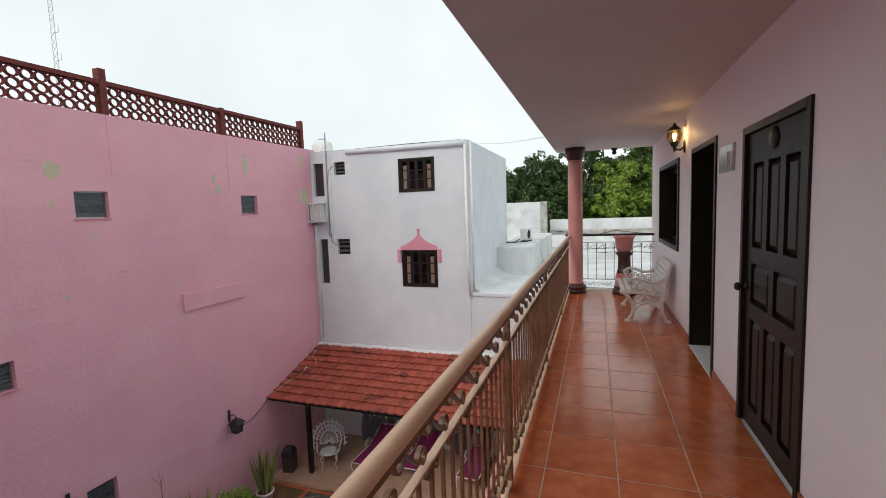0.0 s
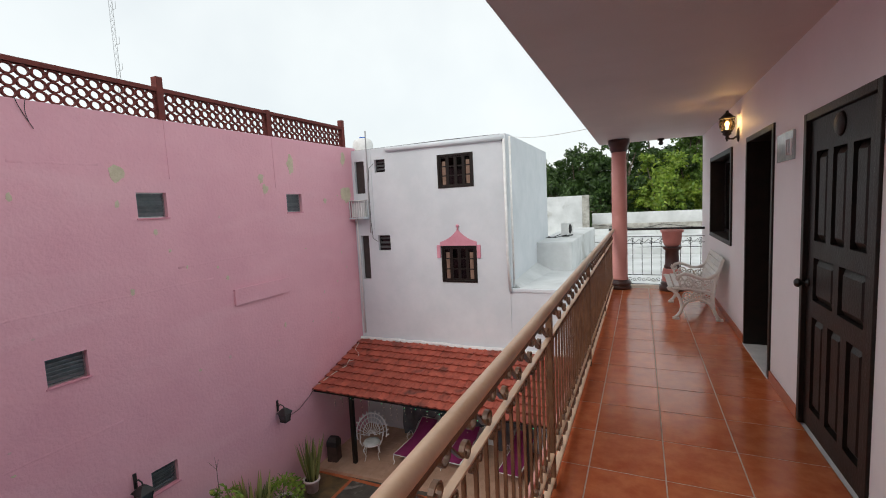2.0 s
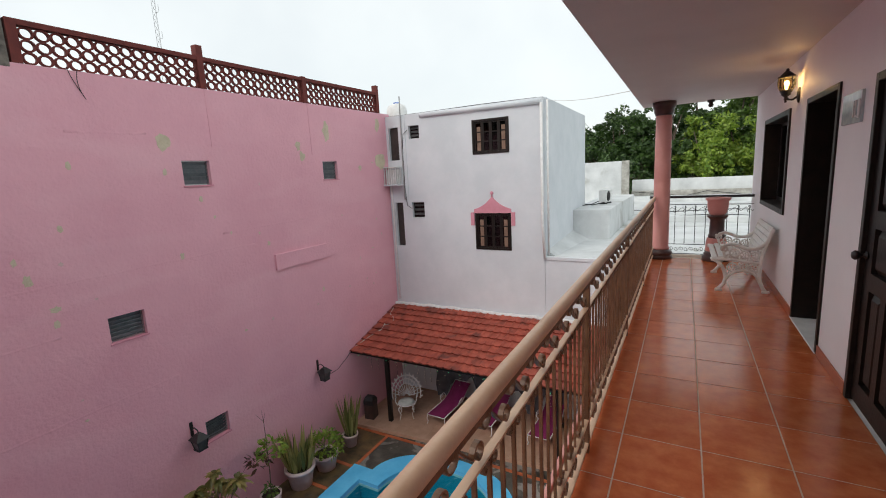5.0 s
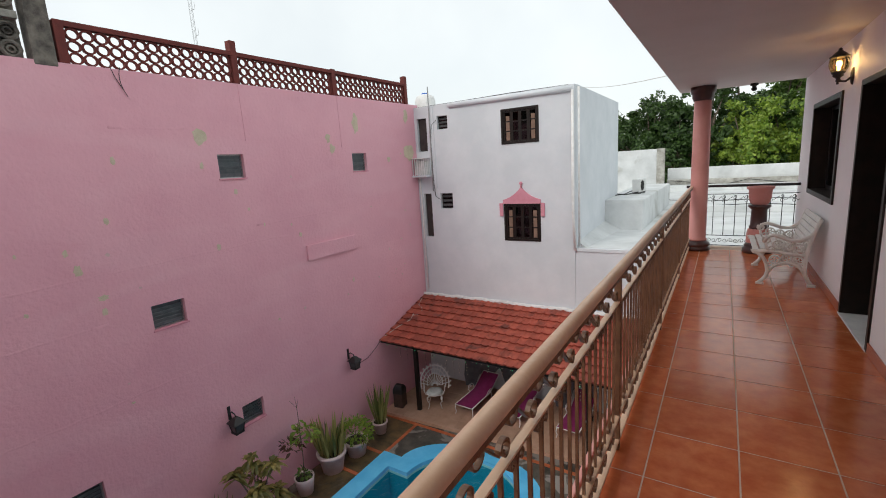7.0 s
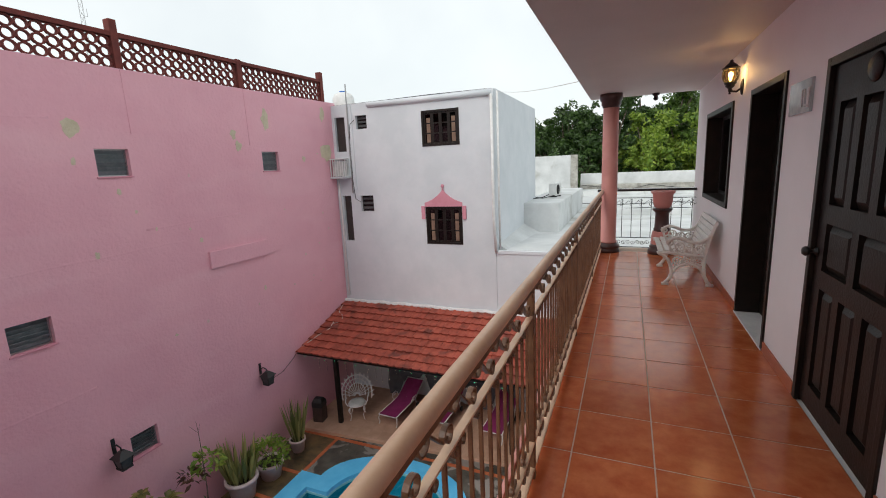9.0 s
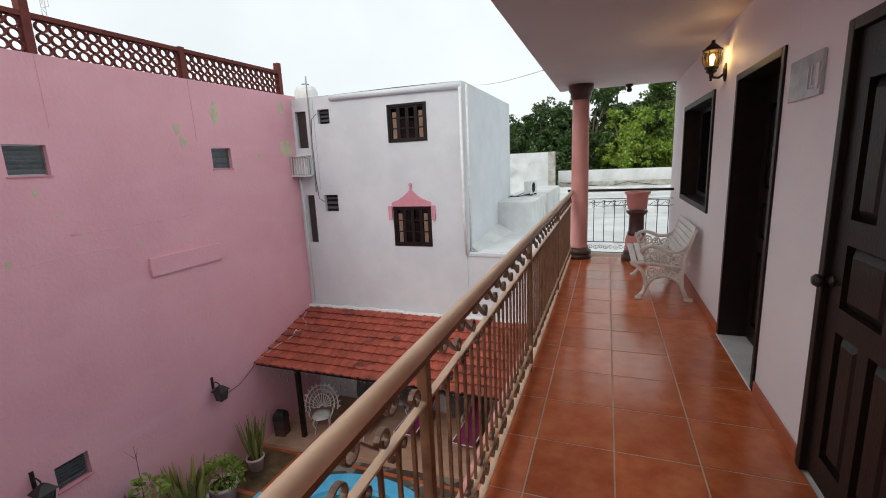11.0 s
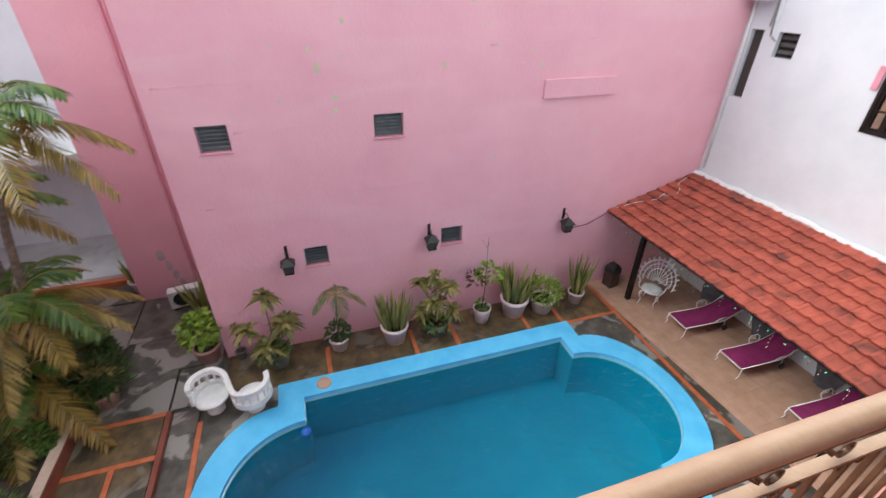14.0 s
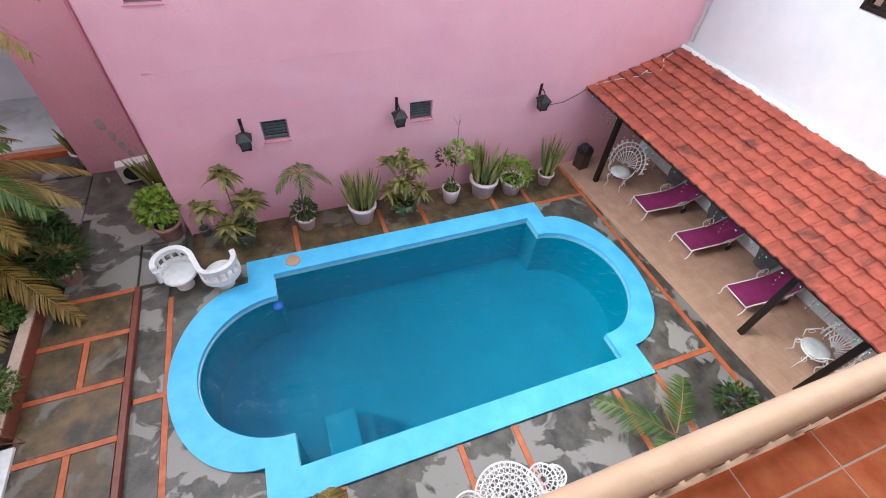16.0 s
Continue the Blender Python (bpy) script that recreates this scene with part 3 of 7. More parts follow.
    # skirting between the doors
    for a, b in ((-6, 2.99), (4.06, 4.78), (5.84, 9.05)):
        bm = bmesh.new()
        box(bm, WX - 0.014, a, 0.0, WX - 0.002, b, 0.085, bevel=0.003)
        tagged(part("baseboard", bm, SKIRT), "terracotta tile skirting along the wall", "baseboard", kind="structure")
    tagged(part("trim_threshold", boxes((WX - 0.02, 4.80, -0.011, WX + 0.3, 5.82, 0.012), bevel=0.004), MORTAR), "white marble door sill", "sill", kind="structure")
    return wins, holes


WEST_WINDOWS, NORTH_WINDOWS = build_structure()


# ---- windows and doors ----
def louvre_window(i, y0, y1, z0, z1):
    w = tagged(new("window_%d" % i), "small louvred glass window set deep in the pink wall", "window", "louvred windows", "structure")
    x = PX - 0.12
    bm = boxes((x - 0.02, y0, z0, x + 0.02, y0 + 0.03, z1), (x - 0.02, y1 - 0.03, z0, x + 0.02, y1, z1), (x - 0.02, y0 + 0.03, z0, x + 0.02, y1 - 0.03, z0 + 0.03), (x - 0.02, y0 + 0.03, z1 - 0.03, x + 0.02, y1 - 0.03, z1))
    part("window_frame", bm, STEEL, w)
    # black sheet behind the louvres, painted as the room's shade
    part("dark_backing", boxes((x - 0.17, y0, z0, x - 0.14, y1, z1)), PAINTED_DARK, w)
    bm = bmesh.new()
    box(bm, -0.004, -(y1 - y0) / 2 + 0.03, -0.055, 0.004, (y1 - y0) / 2 - 0.03, 0.055)
    me = mesh_of(bm, LOUVRE, "louvre")
    n = 6
    for k in range(n):
        piece("louvre", me, w, pose(x, (y0 + y1) / 2, z0 + 0.03 + (k + 0.5) * (z1 - z0 - 0.06) / n, 0, 32, 0))
    part("window_sill", boxes((PX - 0.1, y0 - 0.03, z0 - 0.03, PX + 0.025, y1 + 0.03, z0 + 0.004), bevel=0.006), PINK_TRIM, w)


for i, h in enumerate(WEST_WINDOWS):
    louvre_window(i + 1, *h)


def wood_window(i, x0, x1, z0, z1):
    w = tagged(new("window_%d" % i), "dark wooden casement window with tan side panes", "window", "wooden windows", "structure")
    y = WY - 0.02
    t = 0.07
    bm = boxes((x0, y, z0, x0 + t, y + 0.12, z1), (x1 - t, y, z0, x1, y + 0.12, z1), (x0 + t, y, z0, x1 - t, y + 0.12, z0 + t), (x0 + t, y, z1 - t, x1 - t, y + 0.12, z1), bevel=0.006)
    part("window_frame", bm, DARK_WOOD, w)
    q = (x1 - x0 - 2 * t) / 4
    for k in range(4):
        a = x0 + t + k * q
        bm = boxes((a, y + 0.04, z0 + t, a + 0.05, y + 0.1, z1 - t), (a + q - 0.05, y + 0.04, z0 + t, a + q, y + 0.1, z1 - t),
                   *[(a + 0.05, y + 0.045, z0 + t + (z1 - z0 - 2 * t) * f - 0.02, a + q - 0.05, y + 0.095, z0 + t + (z1 - z0 - 2 * t) * f + 0.02) for f in (0.03, 0.345, 0.66, 0.97)])
        leaf = part("casement", bm, DARK_WOOD, w)
        part("pane", boxes((a + 0.05, y + 0.066, z0 + t, a + q - 0.05, y + 0.072, z1 - t)), PANE, leaf)
        if k in (0, 3):
            part("curtain", boxes((a + 0.09, y + 0.058, z0 + t + 0.05, a + q - 0.07, y + 0.064, z1 - t - 0.16)), CURTAIN, leaf, "tan side panes")
    # interior shade painted as a black sheet behind the casements
    part("dark_backing", boxes((x0, y + 0.26, z0, x1, y + 0.29, z1)), PAINTED_DARK, w)
    return w


wood_window(7, *NORTH_WINDOWS[0])
low_win = wood_window(8, *NORTH_WINDOWS[1])


def moorish_hood():
    pts = [(-0.79, -0.42), (-0.79, 0.02), (-0.66, 0.02), (-0.66, 0.13)]
    pts += [(-0.66 + 0.66 * s, 0.13 + 0.42 * (0.45 * s + 0.55 * s ** 2.6)) for s in (0.1, 0.2, 0.3, 0.4, 0.5, 0.6, 0.7, 0.8, 0.9)]
    left = pts + [(0, 0.56)]
    outer = left + [(-x, z) for x, z in pts[::-1]]
    inner = [(0.67, -0.42), (0.67, 0.0), (-0.67, 0.0), (-0.67, -0.42)]
    bm = bmesh.new()
    poly = outer + inner
    for y0, y1 in ((WY - 0.05, WY),):
        a = [bm.verts.new((-5.135 + x, y0, 0.295 + z)) for x, z in poly]
        b = [bm.verts.new((-5.135 + x, y1, 0.295 + z)) for x, z in poly]
        bm.faces.new(a)
        for i in range(len(poly)):
            bm.faces.new((a[i], a[(i + 1) % len(poly)], b[(i + 1) % len(poly)], b[i]))
    bmesh.ops.recalc_face_normals(bm, faces=bm.faces)
    hood = tagged(part("trim_window_hood", bm, PINK_TRIM), "pink ogee window surround with a small finial", "window trim", kind="structure")
    bm = bmesh.new()
    lathe(bm, [(0.0, -0.05), (0.035, -0.03), (0.02, 0.03), (0.06, 0.09), (0.045, 0.14), (0, 0.16)], 10, (-5.135, WY - 0.03, 0.865))
    smooth(part("finial", bm, PINK_TRIM, hood))


moorish_hood()


def small_window(i, x0, x1, z0, z1):
    w = tagged(new("window_%d" % i), "small dark recessed window in the white house", "window", "small dark windows", "structure")
    y = WY + 0.12
    part("window_frame", boxes((x0, y, z0, x0 + 0.03, y + 0.04, z1), (x1 - 0.03, y, z0, x1, y + 0.04, z1), (x0 + 0.03, y, z0, x1 - 0.03, y + 0.04, z0 + 0.03), (x0 + 0.03, y, z1 - 0.03, x1 - 0.03, y + 0.04, z1)), BLACK, w)
    part("pane", boxes((x0 + 0.03, y + 0.015, z0 + 0.03, x1 - 0.03, y + 0.02, z1 - 0.03)), PANE, w)
    # black sheet gives the recess its shade by colour
    part("dark_backing", boxes((x0, y + 0.1, z0, x1, y + 0.115, z1)), PAINTED_DARK, w)
    if z1 - z0 > 0.6:
        part("blind", boxes((x0 + 0.03, y - 0.02, z0 + 0.03, x1 - 0.03, y + 0.005, z1 - 0.03), bevel=0.004), BLIND, w, "closed brown blind")
    n = max(3, int((z1 - z0) / 0.14))
    if z1 - z0 < 0.6:
        bm = bmesh.new()
        box(bm, (x0 + 0.03 - (x0 + x1) / 2), -0.004, -0.045, (x1 - 0.03 - (x0 + x1) / 2), 0.004, 0.045)
        me = mesh_of(bm, LAMP_GLASS, "louvre")
        for k in range(n):
            piece("louvre", me, w, pose((x0 + x1) / 2, y - 0.01, z0 + 0.05 + (k + 0.5) * (z1 - z0 - 0.08) / n, -35, 0, 0))


for i, h in enumerate(NORTH_WINDOWS[2:]):
    small_window(9 + i, *h)


def wall_unit():
    """Air-conditioner cage in the corner of the white house."""
    u = thing("window_air_conditioner", "white window air-conditioner behind a barred cage", "air conditioner", at=pose(-0.03, 0, -0.09))
    part("shelf", boxes((-9.22, WY - 0.38, 1.42, -8.6, WY, 1.48), bevel=0.006), WHITE, u)
    part("casing", boxes((-9.12, WY - 0.28, 1.5, -8.72, WY - 0.01, 2.0), bevel=0.012), AC_WHITE, u)
    bm = bmesh.new()
    box(bm, -0.012, -0.012, 0, 0.012, 0.012, 0.6)
    me = mesh_of(bm, WHITE_METAL, "bar")
    for k in range(6):
        piece("bar", me, u, pose(-9.18 + 0.1 * k, WY - 0.36, 1.48))
    for k in range(3):
        piece("bar", me, u, pose(-8.66, WY - 0.26 + 0.1 * k, 1.48))
    part("top_bar", boxes((-9.2, WY - 0.375, 2.08, -8.64, WY, 2.11)), WHITE_METAL, u)


wall_unit()


def panelled_leaf(parent, y0, y1, z0, z1, x):
    """A six-over-two-over-three panelled leaf whose front faces -x."""
    w = y1 - y0
    st = 0.11
    rows = [(z0 + 0.14, z0 + 0.76, 3), (z0 + 0.87, z0 + 1.15, 2), (z0 + 1.26, z1 - 0.2, 3)]
    holes, fields = [], []
    for a, b, n in rows:
        pw = (w - 2 * st - (n - 1) * 0.075) / n
        for k in range(n):
            u = y0 + st + k * (pw + 0.075)
            holes.append((u, u + pw, a, b))
            fields.append((u, u + pw, a, b))
    bm = bmesh.new()
    pierced(bm, y0, y1, z0, z1, 0.035, holes, lambda u, v, t: (x + t, u, v))
    leaf = part("door_leaf", bm, DARK_WOOD, parent)
    part("backing", boxes((x + 0.036, y0 + 0.02, z0 + 0.02, x + 0.045, y1 - 0.02, z1 - 0.02)), DARK_WOOD, leaf)
    for u0, u1, a, b in fields:
        bm = bmesh.new()
        m, d = 0.045, 0.03
        o = [bm.verts.new((x + 0.035, *p)) for p in ((u0, a), (u1, a), (u1, b), (u0, b))]
        i = [bm.verts.new((x + 0.035 - d, *p)) for p in ((u0 + m, a + m), (u1 - m, a + m), (u1 - m, b - m), (u0 + m, b - m))]
        bm.faces.new(i)
        for k in range(4):
            bm.faces.new((o[k], o[(k + 1) % 4], i[(k + 1) % 4], i[k]))
        bmesh.ops.recalc_face_normals(bm, faces=bm.faces)
        part("raised_panel", bm, DARK_WOOD, leaf)
    return leaf


def door(i, label, y0, y1, z1, x, knob_y, recess):
    d = tagged(new("door_%d" % i), label, "door", kind="structure")
    t = 0.05
    xf = WX - 0.015
    bm = boxes((xf, y0, 0, WX + recess + 0.04, y0 + t, z1), (xf, y1 - t, 0, WX + recess + 0.04, y1, z1), (xf, y0 + t, z1 - t, WX + recess + 0.04, y1 - t, z1), bevel=0.005)
    part("door_frame", bm, DARK_WOOD, d)
    panelled_leaf(d, y0 + t + 0.004, y1 - t - 0.004, 0.02, z1 - t - 0.004, x)
    bm = bmesh.new()
    lathe(bm, [(0.0, 0.0), (0.026, 0.002), (0.026, 0.008), (0.011, 0.012), (0.011, 0.035), (0.028, 0.045), (0.031, 0.06), (0.02, 0.075), (0.0, 0.078)], 14)
    k = smooth(part("door_knob", bm, CHROME if i == 2 else BLACK, d, "round metal door knob"))
    k.matrix_basis = pose(x, knob_y, 0.99, 0, -90, 0)
    return d


door_one = door(1, "closed dark wooden panelled door with a round crest", 3.0, 4.05, 2.10, WX + 0.012, 3.97, 0.06)
bm = bmesh.new()
lathe(bm, [(0.0, 0.02), (0.05, 0.018), (0.065, 0.008), (0.07, 0.0)], 20, sx=1.0, sy=1.0)
crest = smooth(part("crest", bm, DARK_WOOD, door_one, "carved round crest"))
crest.matrix_basis = pose(WX + 0.012, 3.525, 1.965, 0, -90, 0)
door(2, "dark panelled door set deep in its reveal", 4.79, 5.83, 2.165, WX + 0.19, 5.22, 0.2)

win = tagged(new("window_13"), "large dark sliding window with a wooden frame", "window", kind="structure")
y0, y1, z0, z1 = 6.62, 8.33, 0.99, 2.14
part("window_frame", boxes((WX - 0.02, y0 - 0.02, z0 - 0.02, WX + 0.2, y0 + 0.045, z1 + 0.02), (WX - 0.02, y1 - 0.045, z0 - 0.02, WX + 0.2, y1 + 0.02, z1 + 0.02),
                           (WX - 0.02, y0 + 0.045, z0 - 0.02, WX + 0.2, y1 - 0.045, z0 + 0.04), (WX - 0.02, y0 + 0.045, z1 - 0.04, WX + 0.2, y1 - 0.045, z1 + 0.02), bevel=0.005), DARK_WOOD, win)
for a, b, dx in ((y0 + 0.045, 7.50, 0.14), (7.44, y1 - 0.045, 0.17)):
    s = part("sash", boxes((WX + dx, a, z0 + 0.04, WX + dx + 0.025, a + 0.045, z1 - 0.04), (WX + dx, b - 0.045, z0 + 0.04, WX + dx + 0.025, b, z1 - 0.04),
                           (WX + dx, a + 0.045, z0 + 0.04, WX + dx + 0.025, b - 0.045, z0 + 0.085), (WX + dx, a + 0.045, z1 - 0.085, WX + dx + 0.025, b - 0.045, z1 - 0.04)), BLACK, win)
    part("pane", boxes((WX + dx + 0.01, a + 0.04, z0 + 0.08, WX + dx + 0.014, b - 0.04, z1 - 0.08)), PANE, s)


# ---- balcony: railing, column, bench, pedestal, lamps ----
def balcony_railing():
    X = 0.035
    r = thing("railing", "tan-painted wrought-iron railing with scrolls along the balcony", "railing")
    bm = bmesh.new()
    tube(bm, [(X + 0.012, y, 1.055) for y in np.linspace(-6, 8.66, 40)], 0.0295, 18, flat=0.9)
    smooth(part("handrail", bm, RAIL_TAN, r, "thick round tan handrail, paint worn on its side"))
    part("upper_bar", boxes((X - 0.013, -6, 0.868, X + 0.013, 8.66, 0.876)), RAIL_TAN, r)
    part("rail_channel", boxes((X - 0.012, -6, 1.018, X + 0.03, 8.66, 1.034)), RAIL_BROWN, r, "brown flat bar under the handrail")
    part("lower_bar", boxes((X - 0.018, -6, 0.20, X + 0.018, 8.66, 0.212)), RAIL_TAN, r)
    part("bottom_bar", boxes((X - 0.018, -6, 0.055, X + 0.018, 8.66, 0.067)), RAIL_TAN, r)
    bm = bmesh.new()
    box(bm, -0.006, -0.006, 0.21, 0.006, 0.006, 0.868)
    bal = mesh_of(bm, RAIL_BROWN, "baluster")
    bm = bmesh.new()
    box(bm, -0.017, -0.017, 0.0, 0.017, 0.017, 1.02, bevel=0.002)
    post = mesh_of(bm, RAIL_BROWN, "post")

    def ribbon(curves, w=0.009, th=0.0035):
        b = bmesh.new()
        for pts in curves:
            pv = [Vector((0, u, v)) for u, v in pts]
            rows = []
            for i, p in enumerate(pv):
                d = (pv[min(i + 1, len(pv) - 1)] - pv[max(i - 1, 0)]).normalized()
                nrm = Vector((0, -d.z, d.y))
                rows.append([b.verts.new(p + nrm * th + Vector((w, 0, 0))), b.verts.new(p + nrm * th - Vector((w, 0, 0))),
                             b.verts.new(p - nrm * th - Vector((w, 0, 0))), b.verts.new(p - nrm * th + Vector((w, 0, 0)))])
            for a, c in zip(rows, rows[1:]):
                for k in range(4):
                    b.faces.new((a[k], a[(k + 1) % 4], c[(k + 1) % 4], c[k]))
            b.faces.new(rows[0])
            b.faces.new(rows[-1][::-1])
        bmesh.ops.recalc_face_normals(b, faces=b.faces)
        return mesh_of(b, RAIL_BROWN, "scroll")
    # an S scroll in the upper band
    top = spiral(-0.075, 0.986, 0.036, 1.1, 0, 16, -1)[::-1]
    end = spiral(0.075, 0.913, 0.036, 1.1, 180, 16, -1)
    s_curve = top + [(-0.039 + 0.078 * k / 5, 0.986 - 0.073 * k / 5) for k in range(1, 5)] + end
    s_mesh = ribbon([s_curve], 0.008, 0.003)
    # curls that hold a baluster top and foot
    curl = ribbon([[(0.0, 0.74), (0.004, 0.79)] + spiral(0.03, 0.795, 0.024, 0.95, 180, 12, -1), [(0.0, 0.74), (-0.004, 0.79)] + spiral(-0.03, 0.795, 0.024, 0.95, 0, 12, 1),
                   ], 0.007, 0.003)
    foot = ribbon([spiral(0.028, 0.245, 0.024, 0.95, 180, 12, 1), spiral(-0.028, 0.245, 0.024, 0.95, 0, 12, -1)], 0.007, 0.003)
    low = ribbon([spiral(-0.04, 0.13, 0.038, 1.2, 0, 16, 1)[::-1] + spiral(0.04, 0.13, 0.038, 1.2, 180, 16, 1)], 0.008, 0.003)
    y = -1.86
    k = 0
    while y < 8.55:
        if k % 20 == 6:
            piece("post", post, r, pose(X, y, 0))
        else:
            piece("baluster", bal, r, pose(X, y, 0))
            if k % 2 == 0:
                piece("scroll", curl, r, pose(X, y, 0.04))
                piece("scroll", foot, r, pose(X, y, 0.0))
        if k % 2 == 0 and k % 20 != 6:
            piece("scroll", s_mesh, r, pose(X, y + 0.05, 0))
            piece("scroll", low, r, pose(X, y + 0.05, 0))
        y += 0.0995
        k += 1
    # far end, across the walkway
    e = thing("end_railing", "dark wrought-iron railing with scrolls across the balcony's end", "railing")
    Y = 9.08
    bm = bmesh.new()
    tube(bm, [(-0.05, Y, 1.04), (WX, Y, 1.04)], 0.022, 10)
    smooth(part("handrail", bm, BLACK, e, "dark round handrail"))
    part("upper_bar", boxes((-0.05, Y - 0.012, 0.90, WX, Y + 0.012, 0.91)), BLACK, e)
    part("lower_bar", boxes((-0.05, Y - 0.012, 0.20, WX, Y + 0.012, 0.21)), BLACK, e)
    part("bottom_bar", boxes((-0.05, Y - 0.012, 0.03, WX, Y + 0.012, 0.04)), BLACK, e)
    dark = [mesh_of(_copy_bm(m), BLACK, "dark_" + m.name) for m in (bal, s_mesh, low)]
    for k in range(10):
        x = 0.05 + 0.155 * k
        piece("baluster", dark[0], e, pose(x, Y, 0.0) @ Matrix.Diagonal((0.9, 0.9, 1.02, 1)))
        piece("scroll", dark[1], e, pose(x + 0.07, Y, -0.125, 0, 0, 90))
        piece("scroll", dark[2], e, pose(x + 0.07, Y, -0.01, 0, 0, 90))


def _copy_bm(me):
    b = bmesh.new()
    b.from_mesh(me)
    return b


balcony_railing()


def column():
    c = thing("column", "slim pink column with dark brown base and capital", "column", at=pose(0.15, 8.8, 0))
    bm = bmesh.new()
    lathe(bm, [(0.125, 0.16), (0.142, 0.165), (0.142, 0.19), (0.128, 0.2), (0.128, 1.3), (0.1265, 1.31), (0.128, 1.32), (0.122, 2.44)], 28)
    smooth(part("shaft", bm, PINK_STONE, c))
    bm = bmesh.new()
    lathe(bm, [(0.19, 0.0), (0.19, 0.05), (0.17, 0.06), (0.185, 0.075), (0.195, 0.1), (0.18, 0.13), (0.15, 0.15), (0.135, 0.165), (0.0, 0.165)], 28)
    smooth(part("base", bm, BROWN_STONE, c))
    bm = bmesh.new()
    lathe(bm, [(0.0, 2.42), (0.135, 2.42), (0.14, 2.45), (0.155, 2.47), (0.155, 2.52), (0.175, 2.54), (0.18, 2.575), (0.18, 2.635), (0, 2.635)], 28)
    smooth(part("capital", bm, BROWN_STONE, c))


column()


def pedestal():
    p = thing("pedestal", "brown and pink turned pedestal on the balcony floor", "pedestal", at=pose(0.98, 8.76, 0))
    bm = bmesh.new()
    lathe(bm, [(0.2, 0), (0.2, 0.07), (0.17, 0.09), (0.18, 0.12), (0.15, 0.16), (0, 0.16)], 24)
    smooth(part("base", bm, BROWN_STONE, p))
    bm = bmesh.new()
    lathe(bm, [(0.155, 0.16), (0.15, 0.3), (0.135, 0.38), (0, 0.38)], 12)
    part("fluted_foot", bm, PINK_STONE, p)
    bm = bmesh.new()
    lathe(bm, [(0.12, 0.38), (0.125, 0.42), (0.11, 0.44), (0.105, 0.68), (0.125, 0.7), (0.15, 0.73), (0.15, 0.755), (0, 0.755)], 24)
    smooth(part("shaft", bm, BROWN_STONE, p))
    q = thing("planter_bowl", "salmon-pink empty bowl planter on the pedestal", "planter", at=pose(0.98, 8.76, 0.755) @ Matrix.Scale(0.95, 4))
    bm = bmesh.new()
    lathe(bm, [(0.1, 0.0), (0.13, 0.03), (0.155, 0.12), (0.16, 0.24), (0.19, 0.27), (0.19, 0.3), (0.155, 0.3), (0.14, 0.22), (0.1, 0.06), (0, 0.05)], 24)
    smooth(part("bowl", bm, PINK_STONE, q))


pedestal()


